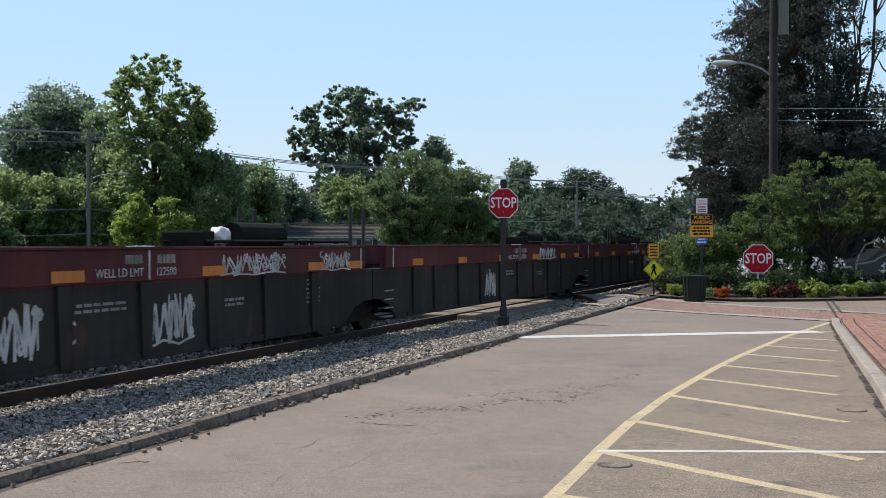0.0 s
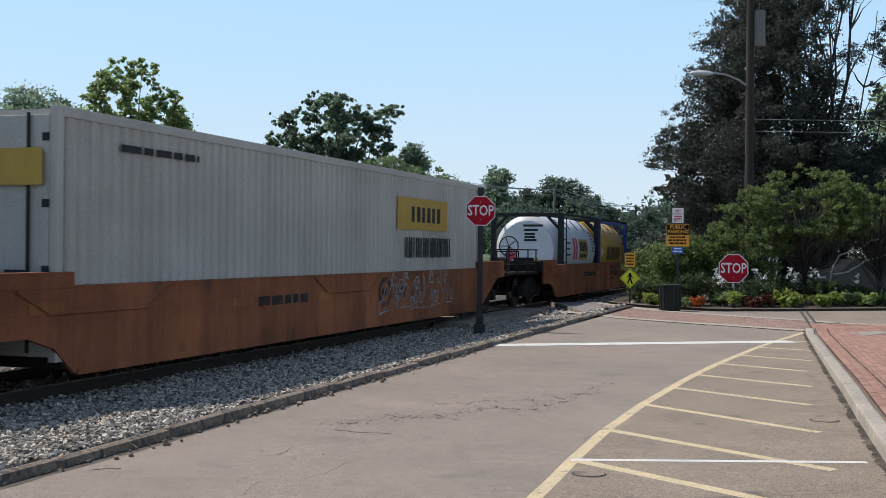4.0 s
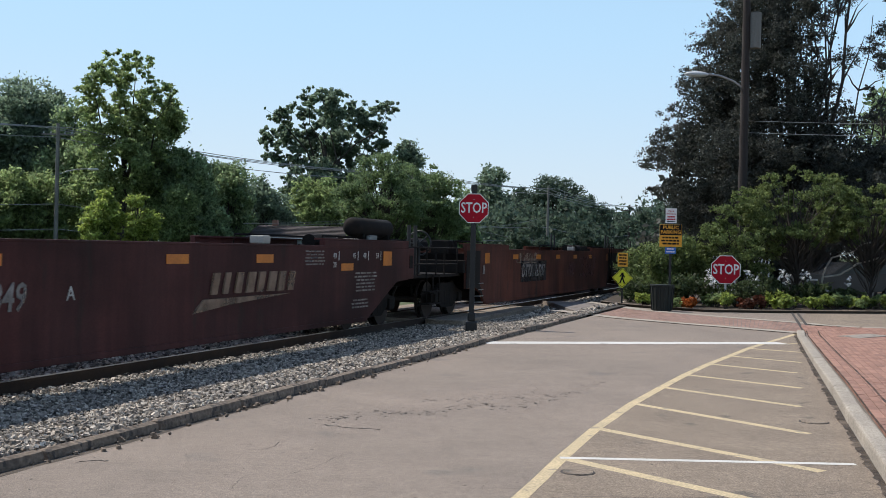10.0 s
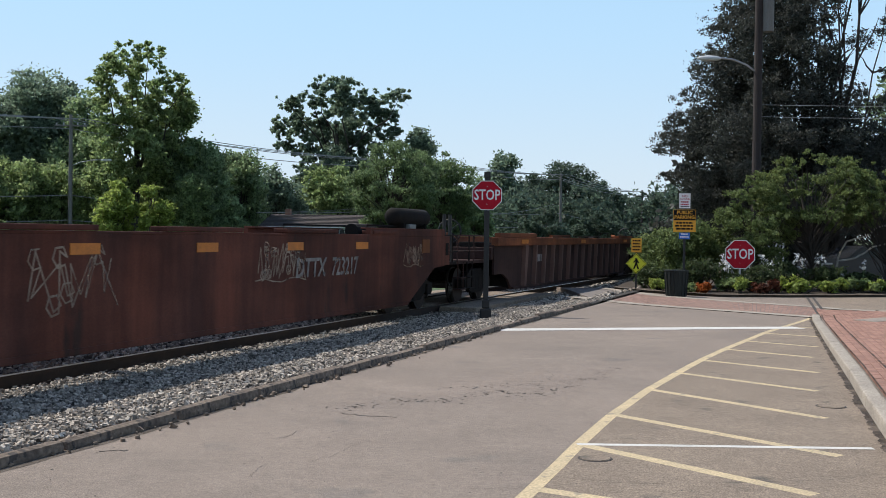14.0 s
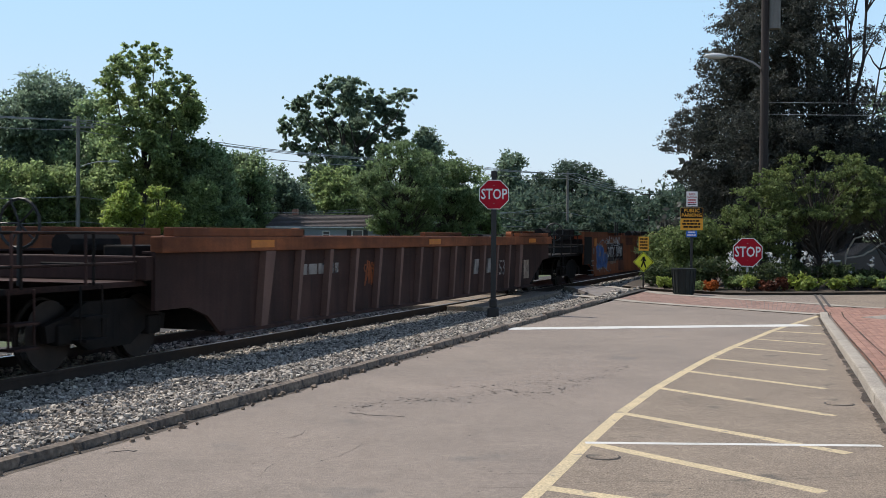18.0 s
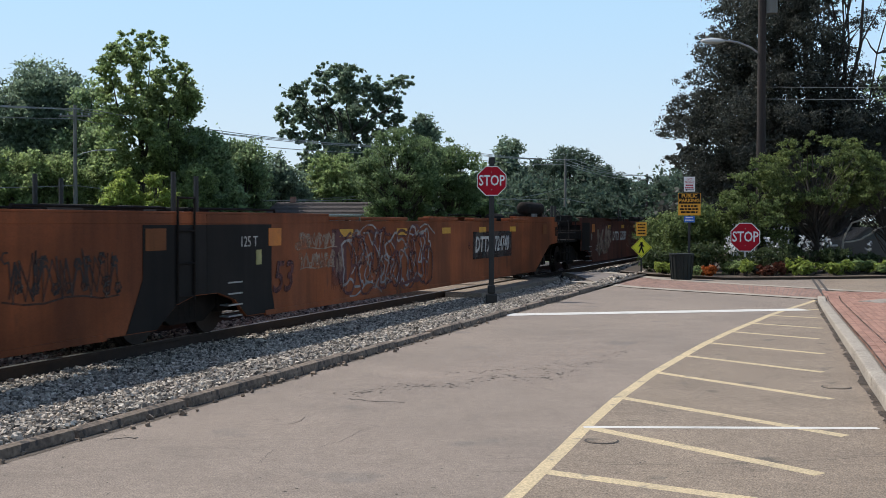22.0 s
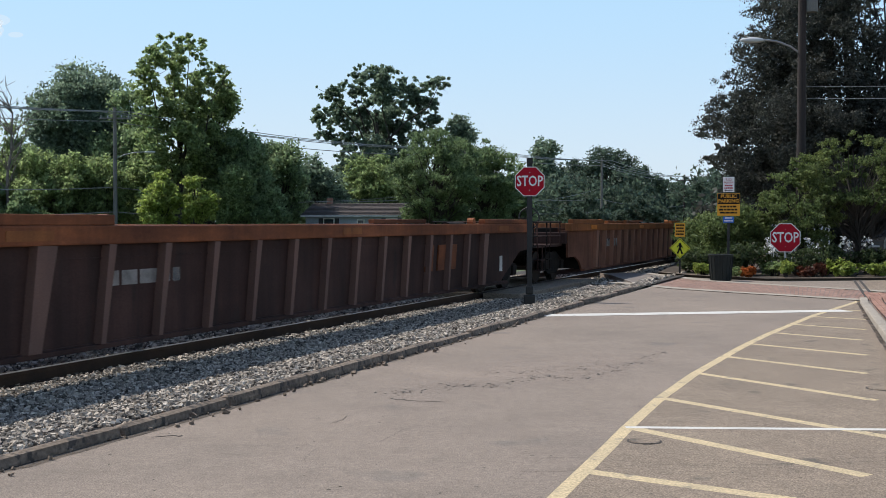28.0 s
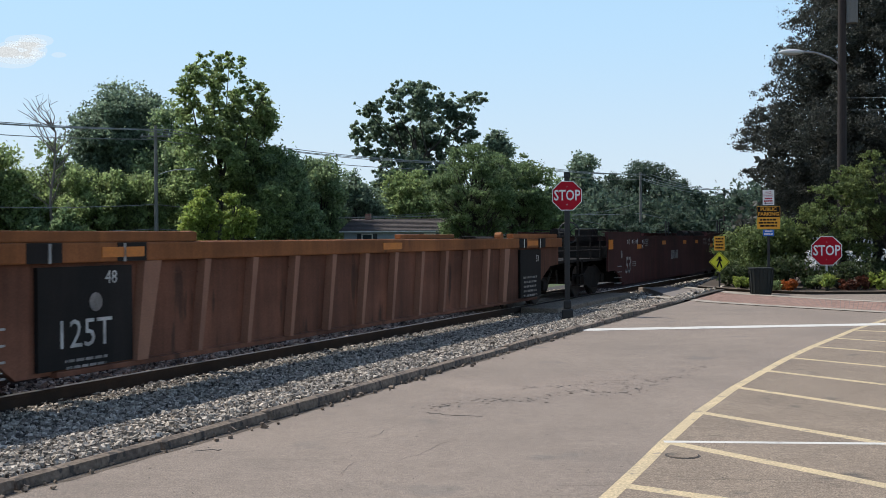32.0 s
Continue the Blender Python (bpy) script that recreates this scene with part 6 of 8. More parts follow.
def end_gear(parent, x, facing, material="grime", wheel=True, high=0.0):
    """Platform, railing, brake wheel, hoses and coupler at a car's end. facing -1: towards the train's head."""
    f = facing
    a, b = sorted((x, x + f * 2.6))
    part("end_platform", bm_box(a, b, -1.15, 1.15, 0.95, 1.02), material, parent)
    a, b = sorted((x, x + f * 2.9))
    part("draft_sill", bm_box(a, b, -0.25, 0.25, 0.70, 0.945), "grime", parent)
    a, b = sorted((x, x + f * 0.25))
    part("end_beam", bm_box(a, b, -1.3, 1.3, 1.025, 1.33, 0.02), material, parent)
    bm = bmesh.new()
    for y in (-1.15, 1.15):
        for d in (0.3, 1.25, 2.5):
            rod(bm, (x + f * d, y, 1.0), (x + f * d, y, 1.62 + high), 0.02, seg=6)
        for z in (1.25, 1.62 + high):
            rod(bm, (x + f * 0.1, y, z), (x + f * 2.5, y, z), 0.018, seg=6)
    for z in (1.25, 1.62 + high):
        rod(bm, (x + f * 2.5, -1.15, z), (x + f * 2.5, -0.4, z), 0.018, seg=6)
        rod(bm, (x + f * 2.5, 0.4, z), (x + f * 2.5, 1.15, z), 0.018, seg=6)
    part("railing", bm, material, parent)
    bm = bmesh.new()
    rod(bm, (x + f * 2.6, 0, 0.83), (x + f * 3.35, 0, 0.83), 0.13, 0.10, 10)
    box(bm, x + f * 3.2, x + f * 3.55, -0.2, 0.2, 0.68, 0.98, 0.05)
    part("coupler", bm, "grime", parent)
    bm = bmesh.new()
    rod(bm, (x + f * 2.65, -0.5, 0.75), (x + f * 2.9, -0.45, 0.38), 0.025, seg=6)
    rod(bm, (x + f * 2.9, -0.45, 0.38), (x + f * 3.4, -0.3, 0.50), 0.025, seg=6)
    part("air_hose", bm, "black_metal", parent)
    for y in (-1.2, 1.2):
        bm = bmesh.new()
        for z in (0.35, 0.62):
            box(bm, x + f * 2.2, x + f * 2.6, y - 0.08, y + 0.12, z, z + 0.03)
        rod(bm, (x + f * 2.2, y, 0.35), (x + f * 2.2, y, 1.0), 0.015, seg=6)
        rod(bm, (x + f * 2.6, y, 0.35), (x + f * 2.6, y, 1.0), 0.015, seg=6)
        part("step", bm, material, parent)
    if wheel:
        bm = bmesh.new()
        cx, cy, cz = x + f * 1.9, -0.75, 1.72 + high
        for i in range(20):
            a, b = i * math.tau / 20, (i + 1) * math.tau / 20
            rod(bm, (cx, cy + 0.28 * math.cos(a), cz + 0.28 * math.sin(a)), (cx, cy + 0.28 * math.cos(b), cz + 0.28 * math.sin(b)), 0.02, seg=5, caps=False)
        for i in range(5):
            a = i * math.tau / 5
            rod(bm, (cx, cy, cz), (cx + f * 0.05, cy + 0.28 * math.cos(a), cz + 0.28 * math.sin(a)), 0.014, seg=5)
        rod(bm, (cx, cy, 1.0), (cx, cy, cz), 0.03, seg=6)
        part("brake_wheel", bm, "black_metal", parent)


def joint_gear(parent, x, colour="end_black", poles=True):
    """What stands over the shared truck where two units meet: posts, ladder rungs, steps and hoses."""
    bm = bmesh.new()
    box(bm, x - 0.75, x + 0.75, -0.6, 0.6, 0.78, 1.0, 0.02)
    box(bm, x - 0.35, x + 0.35, -1.1, 1.1, 0.95, 1.05, 0.02)
    part("joint_casting", bm, "grime", parent)
    if poles:
        for dx, top in ((-0.48, 2.28), (0.08, 2.24)):
            for y in (-1.12, 1.12):
                part("grab_post", rod(bmesh.new(), (x + dx, y, 0.6), (x + dx, y, top), 0.035, seg=8), "black_metal", parent)
        for z in (0.75, 1.0, 1.3, 1.55):
            part("rung", rod(bmesh.new(), (x - 0.48, -1.12, z), (x + 0.08, -1.12, z), 0.018, seg=6), "black_metal", parent)
    for z in (0.26, 0.42, 0.58, 0.74):
        part("step", bm_box(x + 0.55, x + 0.95, -HALF - 0.02, -HALF + 0.12, z, z + 0.022), "galvanised", parent)
    bm = bmesh.new()
    rod(bm, (x - 0.7, -0.95, 0.95), (x, -1.0, 0.72), 0.022, seg=6), rod(bm, (x, -1.0, 0.72), (x + 0.7, -0.95, 0.98), 0.022, seg=6)
    part("air_hose", bm, "black_metal", parent)


def side_outline(length, lead, tail, low, high):
    """Side sheet with cut-aways over the trucks. joint: a shared truck; end: a sloped end over its own truck; none: square."""
    pts = [(0.0, high)]
    pts += [(0.0, 0.62), (0.3, 0.62), (0.75, 0.5), (1.1, low)] if lead == "joint" else [(0.0, 0.64), (0.8, 0.64), (1.25, 0.5), (1.6, low)] if lead == "first" else [(0.0, low)]
    if tail == "joint":
        pts += [(length - 1.2, low), (length - 0.75, 0.52), (length - 0.3, 0.62), (length, 0.62)]
    elif tail == "end":
        pts += [(length - 2.2, low), (length - 0.65, 0.92), (length, 0.95)]
    else:
        pts.append((length, low))
    pts.append((length, high))
    return pts


def well_body(ob, length, side, low=0.25, high=1.58, lead="joint", tail="joint", raised=(3.4, 3.4), step_up=0.14, dark_ends=(0.0, 0.0), chord=None, inner="grime"):
    """Two side sheets with flanges, floor, cross members, bulkheads; the ends of the sides stand a little higher."""
    for name, y0, y1 in (("side_sheet", -HALF, -HALF + 0.06), ("far_side_sheet", HALF - 0.06, HALF)):
        bm = slab(bmesh.new(), side_outline(length, lead, tail, low, high), y0, y1)
        part(name, bm, side, ob)
        s = -1 if y0 < 0 else 1
        fl = bmesh.new()
        box(fl, raised[0], length - raised[1], s * HALF - 0.16 * (s > 0) , s * HALF + 0.16 * (s < 0), high, high + 0.035, 0.008)
        part("side_flange", fl, chord or side, ob)
        part("bottom_flange", bm_box(1.65, length - 2.25, s * HALF - 0.02, s * HALF + 0.02, low - 0.03, low + 0.05, 0.008), side, ob)
        for a, b in ((0.0, raised[0]), (length - raised[1], length)):
            if b - a > 0.1:
                e = bmesh.new()
                box(e, a, b, s * HALF - 0.10 * (s > 0) , s * HALF + 0.10 * (s < 0), high, high + step_up, 0.01)
                box(e, a, b, s * HALF - 0.2 * (s > 0) , s * HALF + 0.2 * (s < 0), high + step_up, high + step_up + 0.03, 0.006)
                part("raised_end", e, side, ob)
    z1 = high - 0.015
    if dark_ends[0]:
        w = dark_ends[0]
        shape = [(0.004, z1), (0.004, 0.63), (0.3, 0.63), (0.76, 0.505), (1.1, low + 0.01), (w + 0.1, low + 0.01), (w, 0.62), (w, z1)] if lead == "joint" else [(0.004, z1), (0.004, 0.65), (0.8, 0.65), (1.26, 0.505), (1.6, low + 0.01), (w + 0.45, low + 0.01), (w, 0.72), (w, z1)]
        part("black_end_panel", slab(bmesh.new(), shape, -HALF - 0.008, -HALF - 0.002), "end_black", ob, "black-painted end panel, on brown cars the joint's shade painted on")
    if dark_ends[1] and tail == "joint":
        w = length - dark_ends[1]
        shape = [(w, z1), (w, 0.9), (w - 0.35, low + 0.01), (length - 1.2, low + 0.01), (length - 0.75, 0.53), (length - 0.3, 0.63), (length - 0.004, 0.63), (length - 0.004, z1)]
        part("black_end_panel", slab(bmesh.new(), shape, -HALF - 0.008, -HALF - 0.002), "end_black", ob, "black-painted end panel, on brown cars the joint's shade painted on")
    for s in (-1, 1):
        part("floor_ledge", bm_box(1.6, length - 1.8, s * (HALF - 0.07), s * (HALF - 0.26), low + 0.02, low + 0.06), inner, ob)
    for i in range(6):
        x = 2.2 + i * (length - 4.6) / 5
        part("cross_member", bm_box(x - 0.13, x + 0.13, -HALF + 0.07, HALF - 0.07, low + 0.065, low + 0.18), inner, ob)
    for x in (1.45, length - 1.75):
        part("bulkhead", bm_box(x, x + 0.12, -HALF + 0.065, HALF - 0.065, low + 0.05, high - 0.1), inner, ob)
    for x0, x1 in ((0.0, 1.5), (length - 1.65, length)):
        part("end_deck", bm_box(x0 + 0.02, x1 - 0.02, -HALF + 0.065, HALF - 0.065, 0.98, 1.06), inner, ob)
    for x in (0.75, length - 0.9):
        part("brake_box", bm_box(x - 0.35, x + 0.30, -0.75, -0.25, high + step_up - 0.25, high + step_up + 0.10, 0.03), "grime", ob)
        part("air_reservoir", rod(bmesh.new(), (x - 0.5, 0.3, high + 0.1), (x + 0.6, 0.3, high + 0.1), 0.16, seg=12), "grime", ob)


def reflectors(ob, places, w=0.55, h=0.13, kind="reflector"):
    for x, z in places:
        plate(ob, "reflector", x - w / 2, x + w / 2, z - h / 2, z + h / 2, kind, label="orange reflector strip")


def spray(name, bm, material, parent, label=""):
    return tagged(part(name, bm, material, parent, label), kind="stuff")


def blob(rng, cx, cz, w, h, jag):
    """A fat sprayed shape: a rounded lump with bulges, or one drawn out into points."""
    n = 30
    k1, k2, p1, p2 = rng.uniform(0.05, 0.16), rng.uniform(0.04, 0.12), rng.uniform(0, 6.28), rng.uniform(0, 6.28)
    m1, m2 = rng.choice((3, 4)), rng.choice((5, 6, 7))
    lean = rng.uniform(-0.15, 0.25)
    pts = []
    for j in range(n):
        a = j * math.tau / n
        sq = 1 / max(abs(math.cos(a)), abs(math.sin(a)), 0.80)
        r = 1 + k1 * math.sin(m1 * a + p1) + k2 * math.sin(m2 * a + p2)
        if jag:
            r *= 0.82 + 0.42 * abs(math.sin(2.5 * a + p2)) ** 5
        z = max(-0.5, min(0.5, math.sin(a) * 0.46 * sq * r))
        pts.append((cx + math.cos(a) * w * 0.5 * sq * r + z * h * lean, cz + z * h))
    return pts


def tag(ob, x0, x1, z0, z1, fill, line, seed, name="graffiti", letters=4, width=0.03):
    """A row of overlapping fat sprayed shapes with outlines, cut-outs, inner strokes, swashes and drips; they spell nothing."""
    rng = random.Random(seed)
    step, h = (x1 - x0) / letters, z1 - z0
    lines, front, gloss, holes = bmesh.new(), bmesh.new(), bmesh.new(), bmesh.new()
    mid = (z0 + z1) / 2

    def face(bm, pts, y):
        bm.faces.new([bm.verts.new((x, y, min(1.57, max(0.24, z)))) for x, z in pts])

    n = letters * 2
    for i in range(n):
        cx = x0 + (x1 - x0) * (i + 0.5) / n + rng.uniform(-0.08, 0.08) * step
        tall = h * (rng.uniform(0.82, 1.0) if i % 2 == 0 else rng.uniform(0.45, 0.68))
        cz = mid + (rng.uniform(-0.05, 0.05) if i % 2 == 0 else rng.choice((-1, 1)) * 0.16) * h
        pts = blob(rng, cx, cz, step * (rng.uniform(0.72, 0.95) if i % 2 == 0 else rng.uniform(0.5, 0.7)), tall, seed % 3 == 0)
        y = -HALF - 0.010 - i * 0.0012
        if fill:
            face(front, pts, y)
        ribbon(lines, pts + pts[:1], width * 1.15, y - 0.0004, 0.00001)
        if fill and rng.random() < 0.75:
            small = blob(rng, cx + rng.uniform(-0.06, 0.06) * step, cz + rng.uniform(-0.2, 0.2) * tall, step * 0.16, tall * rng.uniform(0.10, 0.26), False)
            face(holes, small, y - 0.0008)
        a, b = rng.uniform(-0.25, 0.0), rng.uniform(0.0, 0.3)
        curve = [(cx + (a + (b - a) * math.sin(t * 0.45)) * step, cz + tall * (0.34 - t * 0.1)) for t in range(7)]
        ribbon(lines, curve, width * 0.8, y - 0.0009, 0.00001)
        if fill:
            ribbon(gloss, [(cx - 0.28 * step + 0.02 * t * step, cz + tall * (0.30 + 0.02 * t)) for t in range(5)], width * 0.8, y - 0.001, 0.00001)
            for _ in range(2):
                x = cx + step * rng.uniform(-0.35, 0.35)
                ribbon(lines, [(x, z0 + rng.uniform(0.08, 0.2)), (x + 0.01, max(0.24, z0 - rng.uniform(0, 0.12)))], width * 0.4, y - 0.001)
    for _ in range(3):
        sx, sz = rng.uniform(x0, x1), rng.choice((z0 + 0.06, z1 - 0.06))
        ribbon(lines, [(sx + t * 0.10 * step * 2, min(1.56, max(0.25, sz + 0.10 * h * math.sin(t * 0.9 + seed)))) for t in range(8)], width * 0.9, -HALF - 0.0085, 0.00001)
    if fill:
        spray(name, front, fill, ob, "spray-painted graffiti shapes")
        spray("graffiti_highlight", gloss, "stencil_dim", ob)
        spray("graffiti_shade", holes, line or "plate_black", ob)
    else:
        front.free(), gloss.free(), holes.free()
    if line:
        spray("graffiti_outline" if fill else name, lines, line, ob)
    else:
        lines.free()


def smear(ob, x0, x1, z0, z1, material, seed):
    """A rolled-on patch of paint with wavy edges and runs along its foot."""
    rng = random.Random(seed)
    n = 28
    top = [(x0 + (x1 - x0) * i / n, z1 - (0.10 if i in (0, n) else 0.03) * (z1 - z0) * rng.random()) for i in range(n + 1)]
    foot = [(x1 - (x1 - x0) * i / n, z0 + (z1 - z0) * (0.16 * abs(math.sin(i * 0.9 + seed)) + 0.05 * rng.random())) for i in range(n + 1)]
    bm = bmesh.new()
    bm.faces.new([bm.verts.new((x + rng.uniform(-0.015, 0.015), -HALF - 0.0042, z)) for x, z in top + foot])
    spray("paint_patch", bm, material, ob)
    for _ in range(2):
        bm = bmesh.new()
        k = rng.uniform(0.2, 0.6)
        ribbon(bm, [(x0 + (x1 - x0) * (k + 0.05 * t), z0 + (z1 - z0) * (0.3 + 0.25 * (t % 2) + 0.03 * t)) for t in range(6)], 0.02, -HALF - 0.0052)
        spray("graffiti", bm, "tag_cream", ob)


def scrawl(ob, x0, x1, z0, z1, material, seed, strokes=5, width=0.03, name="graffiti"):
    """A quick sprayed squiggle: one looping, jerking line with a few swashes."""
    rng = random.Random(seed)
    bm = bmesh.new()
    n = max(2, strokes + 1)
    w, h = (x1 - x0) / n, z1 - z0
    for stroke in range(2):
        pts, x = [], x0
        for i in range(n * 3):
            x = min(x1, x0 + (i + 0.5) * w / 3 + rng.uniform(-0.28, 0.28) * w)
            top = 0.72 + 0.28 * rng.random() if (i + stroke) % 2 else 0.28 * rng.random()
            pts.append((x, z0 + h * top))
            if rng.random() < 0.35:
                r = min(w * 0.22, h * 0.2)
                pts += [(x + r * math.cos(t * 1.1), z0 + h * top * 0.8 + 0.1 * h + r * math.sin(t * 1.1)) for t in range(6)]
        ribbon(bm, pts[stroke * 2:], max(0.02, width * (1 if stroke == 0 else 0.6)), -HALF - 0.006 - stroke * 0.002, 0.00004)
    if strokes > 3:
        ribbon(bm, [(x0 + (x1 - x0) * t / 6, z0 + 0.06 * h * math.sin(t * 1.7 + seed)) for t in range(7)], max(0.02, width * 0.7), -HALF - 0.0095)
    return spray(name, bm, material, ob, "sprayed scribble")


def logo(ob, x, z, w, h, material, kind="swoosh"):
    """A company's mark as plain shapes: slanted blocks over a long wedge, or three thick blocks."""
    bm = bmesh.new()
    y0, y1 = -HALF - 0.034, -HALF - 0.003
    if kind == "swoosh":
        blocks(bm, x - w * 0.36, x + w * 0.5, z - h * 0.05, z + h * 0.5, 4, int(x * 7), y0, y1, 0.3)
        slab(bm, [(x - w / 2, z - h * 0.5), (x - w * 0.42, z - h * 0.16), (x + w * 0.42, z - h * 0.14), (x - w * 0.2, z - h * 0.34)], y0, y1)
    else:
        for k in range(3):
            a = x - w / 2 + k * w / 3
            slab(bm, [(a, z - h * 0.5), (a + w * 0.19, z - h * 0.5), (a + w * 0.24, z + h * 0.5), (a + w * 0.05, z + h * 0.5)], y0, y1)
    return part("logo", bm, material, ob, "company mark as plain blocks")


def blocks(bm, x0, x1, z0, z1, n, seed, y0, y1, lean=0.0):
    """A row of plain heavy upright bars in pairs, in place of a company's name."""
    rng = random.Random(seed)
    w, h = (x1 - x0) / n, z1 - z0
    for i in range(n):
        a, t = x0 + i * w, w * rng.uniform(0.24, 0.30)
        for u0, u1 in ((a, a + t), (a + w * 0.50, a + w * 0.50 + t * rng.choice((0.8, 1.0, 1.2)))):
            slab(bm, [(u + (v - z0) * lean, v) for u, v in ((u0, z0), (u1, z0), (u1, z1), (u0, z1))], y0, y1)
    return bm


def number_bars(ob, x, z, w, h, ink, ground=None, digits="", slant=0.12, letters=""):
    """The car's reporting letters, or plain slanted bars for them, then its figures, on a dark ground where there is one."""
    holder = ob
    if ground:
        holder = plate(ob, "number_ground", x - w * 0.54, x + w * 0.54, z - h * 0.85, z + h * 0.85, ground)
    if letters:
        writing("car_letters", letters, h * 1.36, near(x - w * 0.28, z, -HALF - 0.013), ink, holder, shear=0.15, stretch=w * 0.40 / (h * 1.36 * 2.45), bold=h * 0.03)
    else:
        bm = bmesh.new()
        blocks(bm, x - w / 2, x - w * 0.055, z - h / 2, z + h / 2, 4, int(x * 10), -HALF - 0.016, -HALF - 0.010, slant)
        tagged(part("owner_mark", bm, ink, holder), kind="stuff")
    if not digits:
        return
    writing("car_number", digits, h * 1.36, near(x + w * 0.24, z, -HALF - 0.013), ink, holder, shear=0.15, stretch=w * 0.50 / (h * 1.36 * 3.55), bold=h * 0.022)


# --- low dark articulated units with a maroon top band ---
def dark_unit(q, length, letter, seed, c0, last=False):
    ob = unit(q, "dark grimy well car with a maroon top band and white graffiti")
    high = 1.56
    well_body(ob, length, "dark_side", 0.24, 1.14, "joint", "end" if last else "joint", (0.6, 0.6), 0.0, chord="maroon")
    for s in (-1, 1):
        bm = bmesh.new()
        y0, y1 = (-HALF - 0.05, -HALF + 0.08) if s < 0 else (HALF - 0.08, HALF + 0.05)
        box(bm, 0.5, length - 0.5, y0, y1, 1.17, high, 0.015)
        part("top_band", bm, "maroon", ob, "maroon top side rail")
        part("top_flange", bm_box(0.5, length - 0.5, y0 - 0.03, y1 + 0.03, high, high + 0.03, 0.006), "maroon", ob)
    for i in range(10):
        x = c0 - 0.12 - 7.5 + i * 1.52 + (0.35 if i == 0 else 0)
        if x > length - 1.4:
            continue
        bm = slab(bmesh.new(), [(x - 0.09, 0.24), (x + 0.09, 0.24), (x + 0.14, 1.16), (x - 0.14, 1.16)], -HALF - 0.05, -HALF + 0.002)
        part("side_stake", bm, "dark_side", ob)
    y = -HALF - 0.056
    for x in (c0 - 7.2, c0 - 4.5, c0 - 1.52, c0 + 1.48, c0 + 4.55, length - 0.85):
        plate(ob, "reflector", x - 0.28, x + 0.28, 1.20, 1.33, "reflector", y, label="orange reflector strip")
    for x in (c0, length * 0.962, length * 0.05):
        plate(ob, "white_mark", x - 0.02, x + 0.02, 1.19, 1.55, "stencil", y)
    part("white_cap", bm_box(c0 - 0.25, c0 + 0.1, -HALF - 0.06, -HALF + 0.1, high + 0.031, high + 0.045), "white_sign", ob)
    writing("load_limit", "WELL LD LMT", 0.15, pose(c0 - 0.58, y - 0.003, 1.28, 90, 0, 0), "stencil", ob)
    writing("load_limit", "122500", 0.15, pose(c0 + 0.36, y - 0.003, 1.28, 90, 0, 0), "stencil", ob)
    number = bars(bmesh.new(), c0 - 0.5, c0 - 0.12, 1.44, 1, 0.1, 0.11, y - 0.003, random.Random(seed))
    part("reporting_number", number, "stencil_dim", ob)
    number = bars(bmesh.new(), c0 + 0.12, c0 + 0.62, 1.44, 1, 0.1, 0.11, y - 0.003, random.Random(seed + 1))
    part("reporting_number", number, "stencil_dim", ob)
    writing("unit_letter", letter, 0.40, near(c0 - 1.45, 0.62, -HALF - 0.008), "stencil", ob)
    print_bars(ob, c0 - 1.35, c0 - 0.35, 0.93, 2, 0.07, 0.035, seed)
    print_bars(ob, c0 + 1.8, c0 + 2.4, 0.85, 2, 0.07, 0.04, seed + 2)
    print_bars(ob, c0 + 4.3, c0 + 4.8, 1.05, 6, 0.07, 0.03, seed + 3)
    if letter == "C":
        scrawl(ob, c0 + 0.02, c0 + 1.07, 0.38, 1.0, "stencil", seed, 4, 0.045)
    if letter in "CD":
        scrawl(ob, c0 - 2.8, c0 - 1.88, 0.36, 1.0, "stencil", seed + 5, 3, 0.05)
        scrawl(ob, 11.1, 12.95, 1.20, 1.50, "stencil", seed + 8, 6, 0.035).location.y = -0.053
    if letter in "EA":
        scrawl(ob, c0 + 2.0, c0 + 2.9, 0.5, 0.85, "stencil_dim", seed + 3, 3, 0.025)
        plate(ob, "grey_frame", c0 + 1.9, c0 + 2.4, 0.42, 0.5, "stencil_dim")
    if letter == "C":
        scrawl(ob, 14.2, 15.3, 1.20, 1.48, "stencil", seed + 9, 4, 0.035).location.y = -0.053
    gear = bmesh.new()
    rod(gear, (length - 3.3, -0.4, high + 0.20), (length - 1.85, -0.4, high + 0.20), 0.20, seg=14)
    box(gear, length - 4.9, length - 4.6, -0.9, -0.2, high - 0.1, high + 0.25, 0.03)
    for a in (-1.0, -0.3):
        rod(gear, (length - 5.0, a, high + 0.1), (length - 0.3, a, high + 0.1), 0.025, seg=6)
    part("brake_cylinder", gear, "grime", ob)
    if letter == "C":
        bag = bmesh.new()
        bmesh.ops.create_icosphere(bag, subdivisions=3, radius=0.2, matrix=Matrix.Translation((length - 4.3, -0.8, high + 0.16)) @ Matrix.Diagonal((1.0, 0.7, 0.65, 1)))
        for v in bag.verts:
            v.co += v.normal * 0.10 * noise.noise(v.co * 9)
        part("white_bundle", bag, "white_sign", ob, "white wrapped bundle on the end deck", smooth=True)
    AXLES.extend(truck(ob, length if not last else length - 1.1))
    if not last:
        joint_gear(ob, length, poles=seed % 2 == 0)
    else:
        end_gear(ob, length - 0.2, 1, wheel=False)
        part("brake_housing", bm_box(length + 0.55, length + 0.85, -1.12, -0.82, 1.03, 2.18, 0.05), "rust", ob, "rust-brown hand brake housing")
        bm = bmesh.new()
        cx, cz = length + 0.92, 2.02
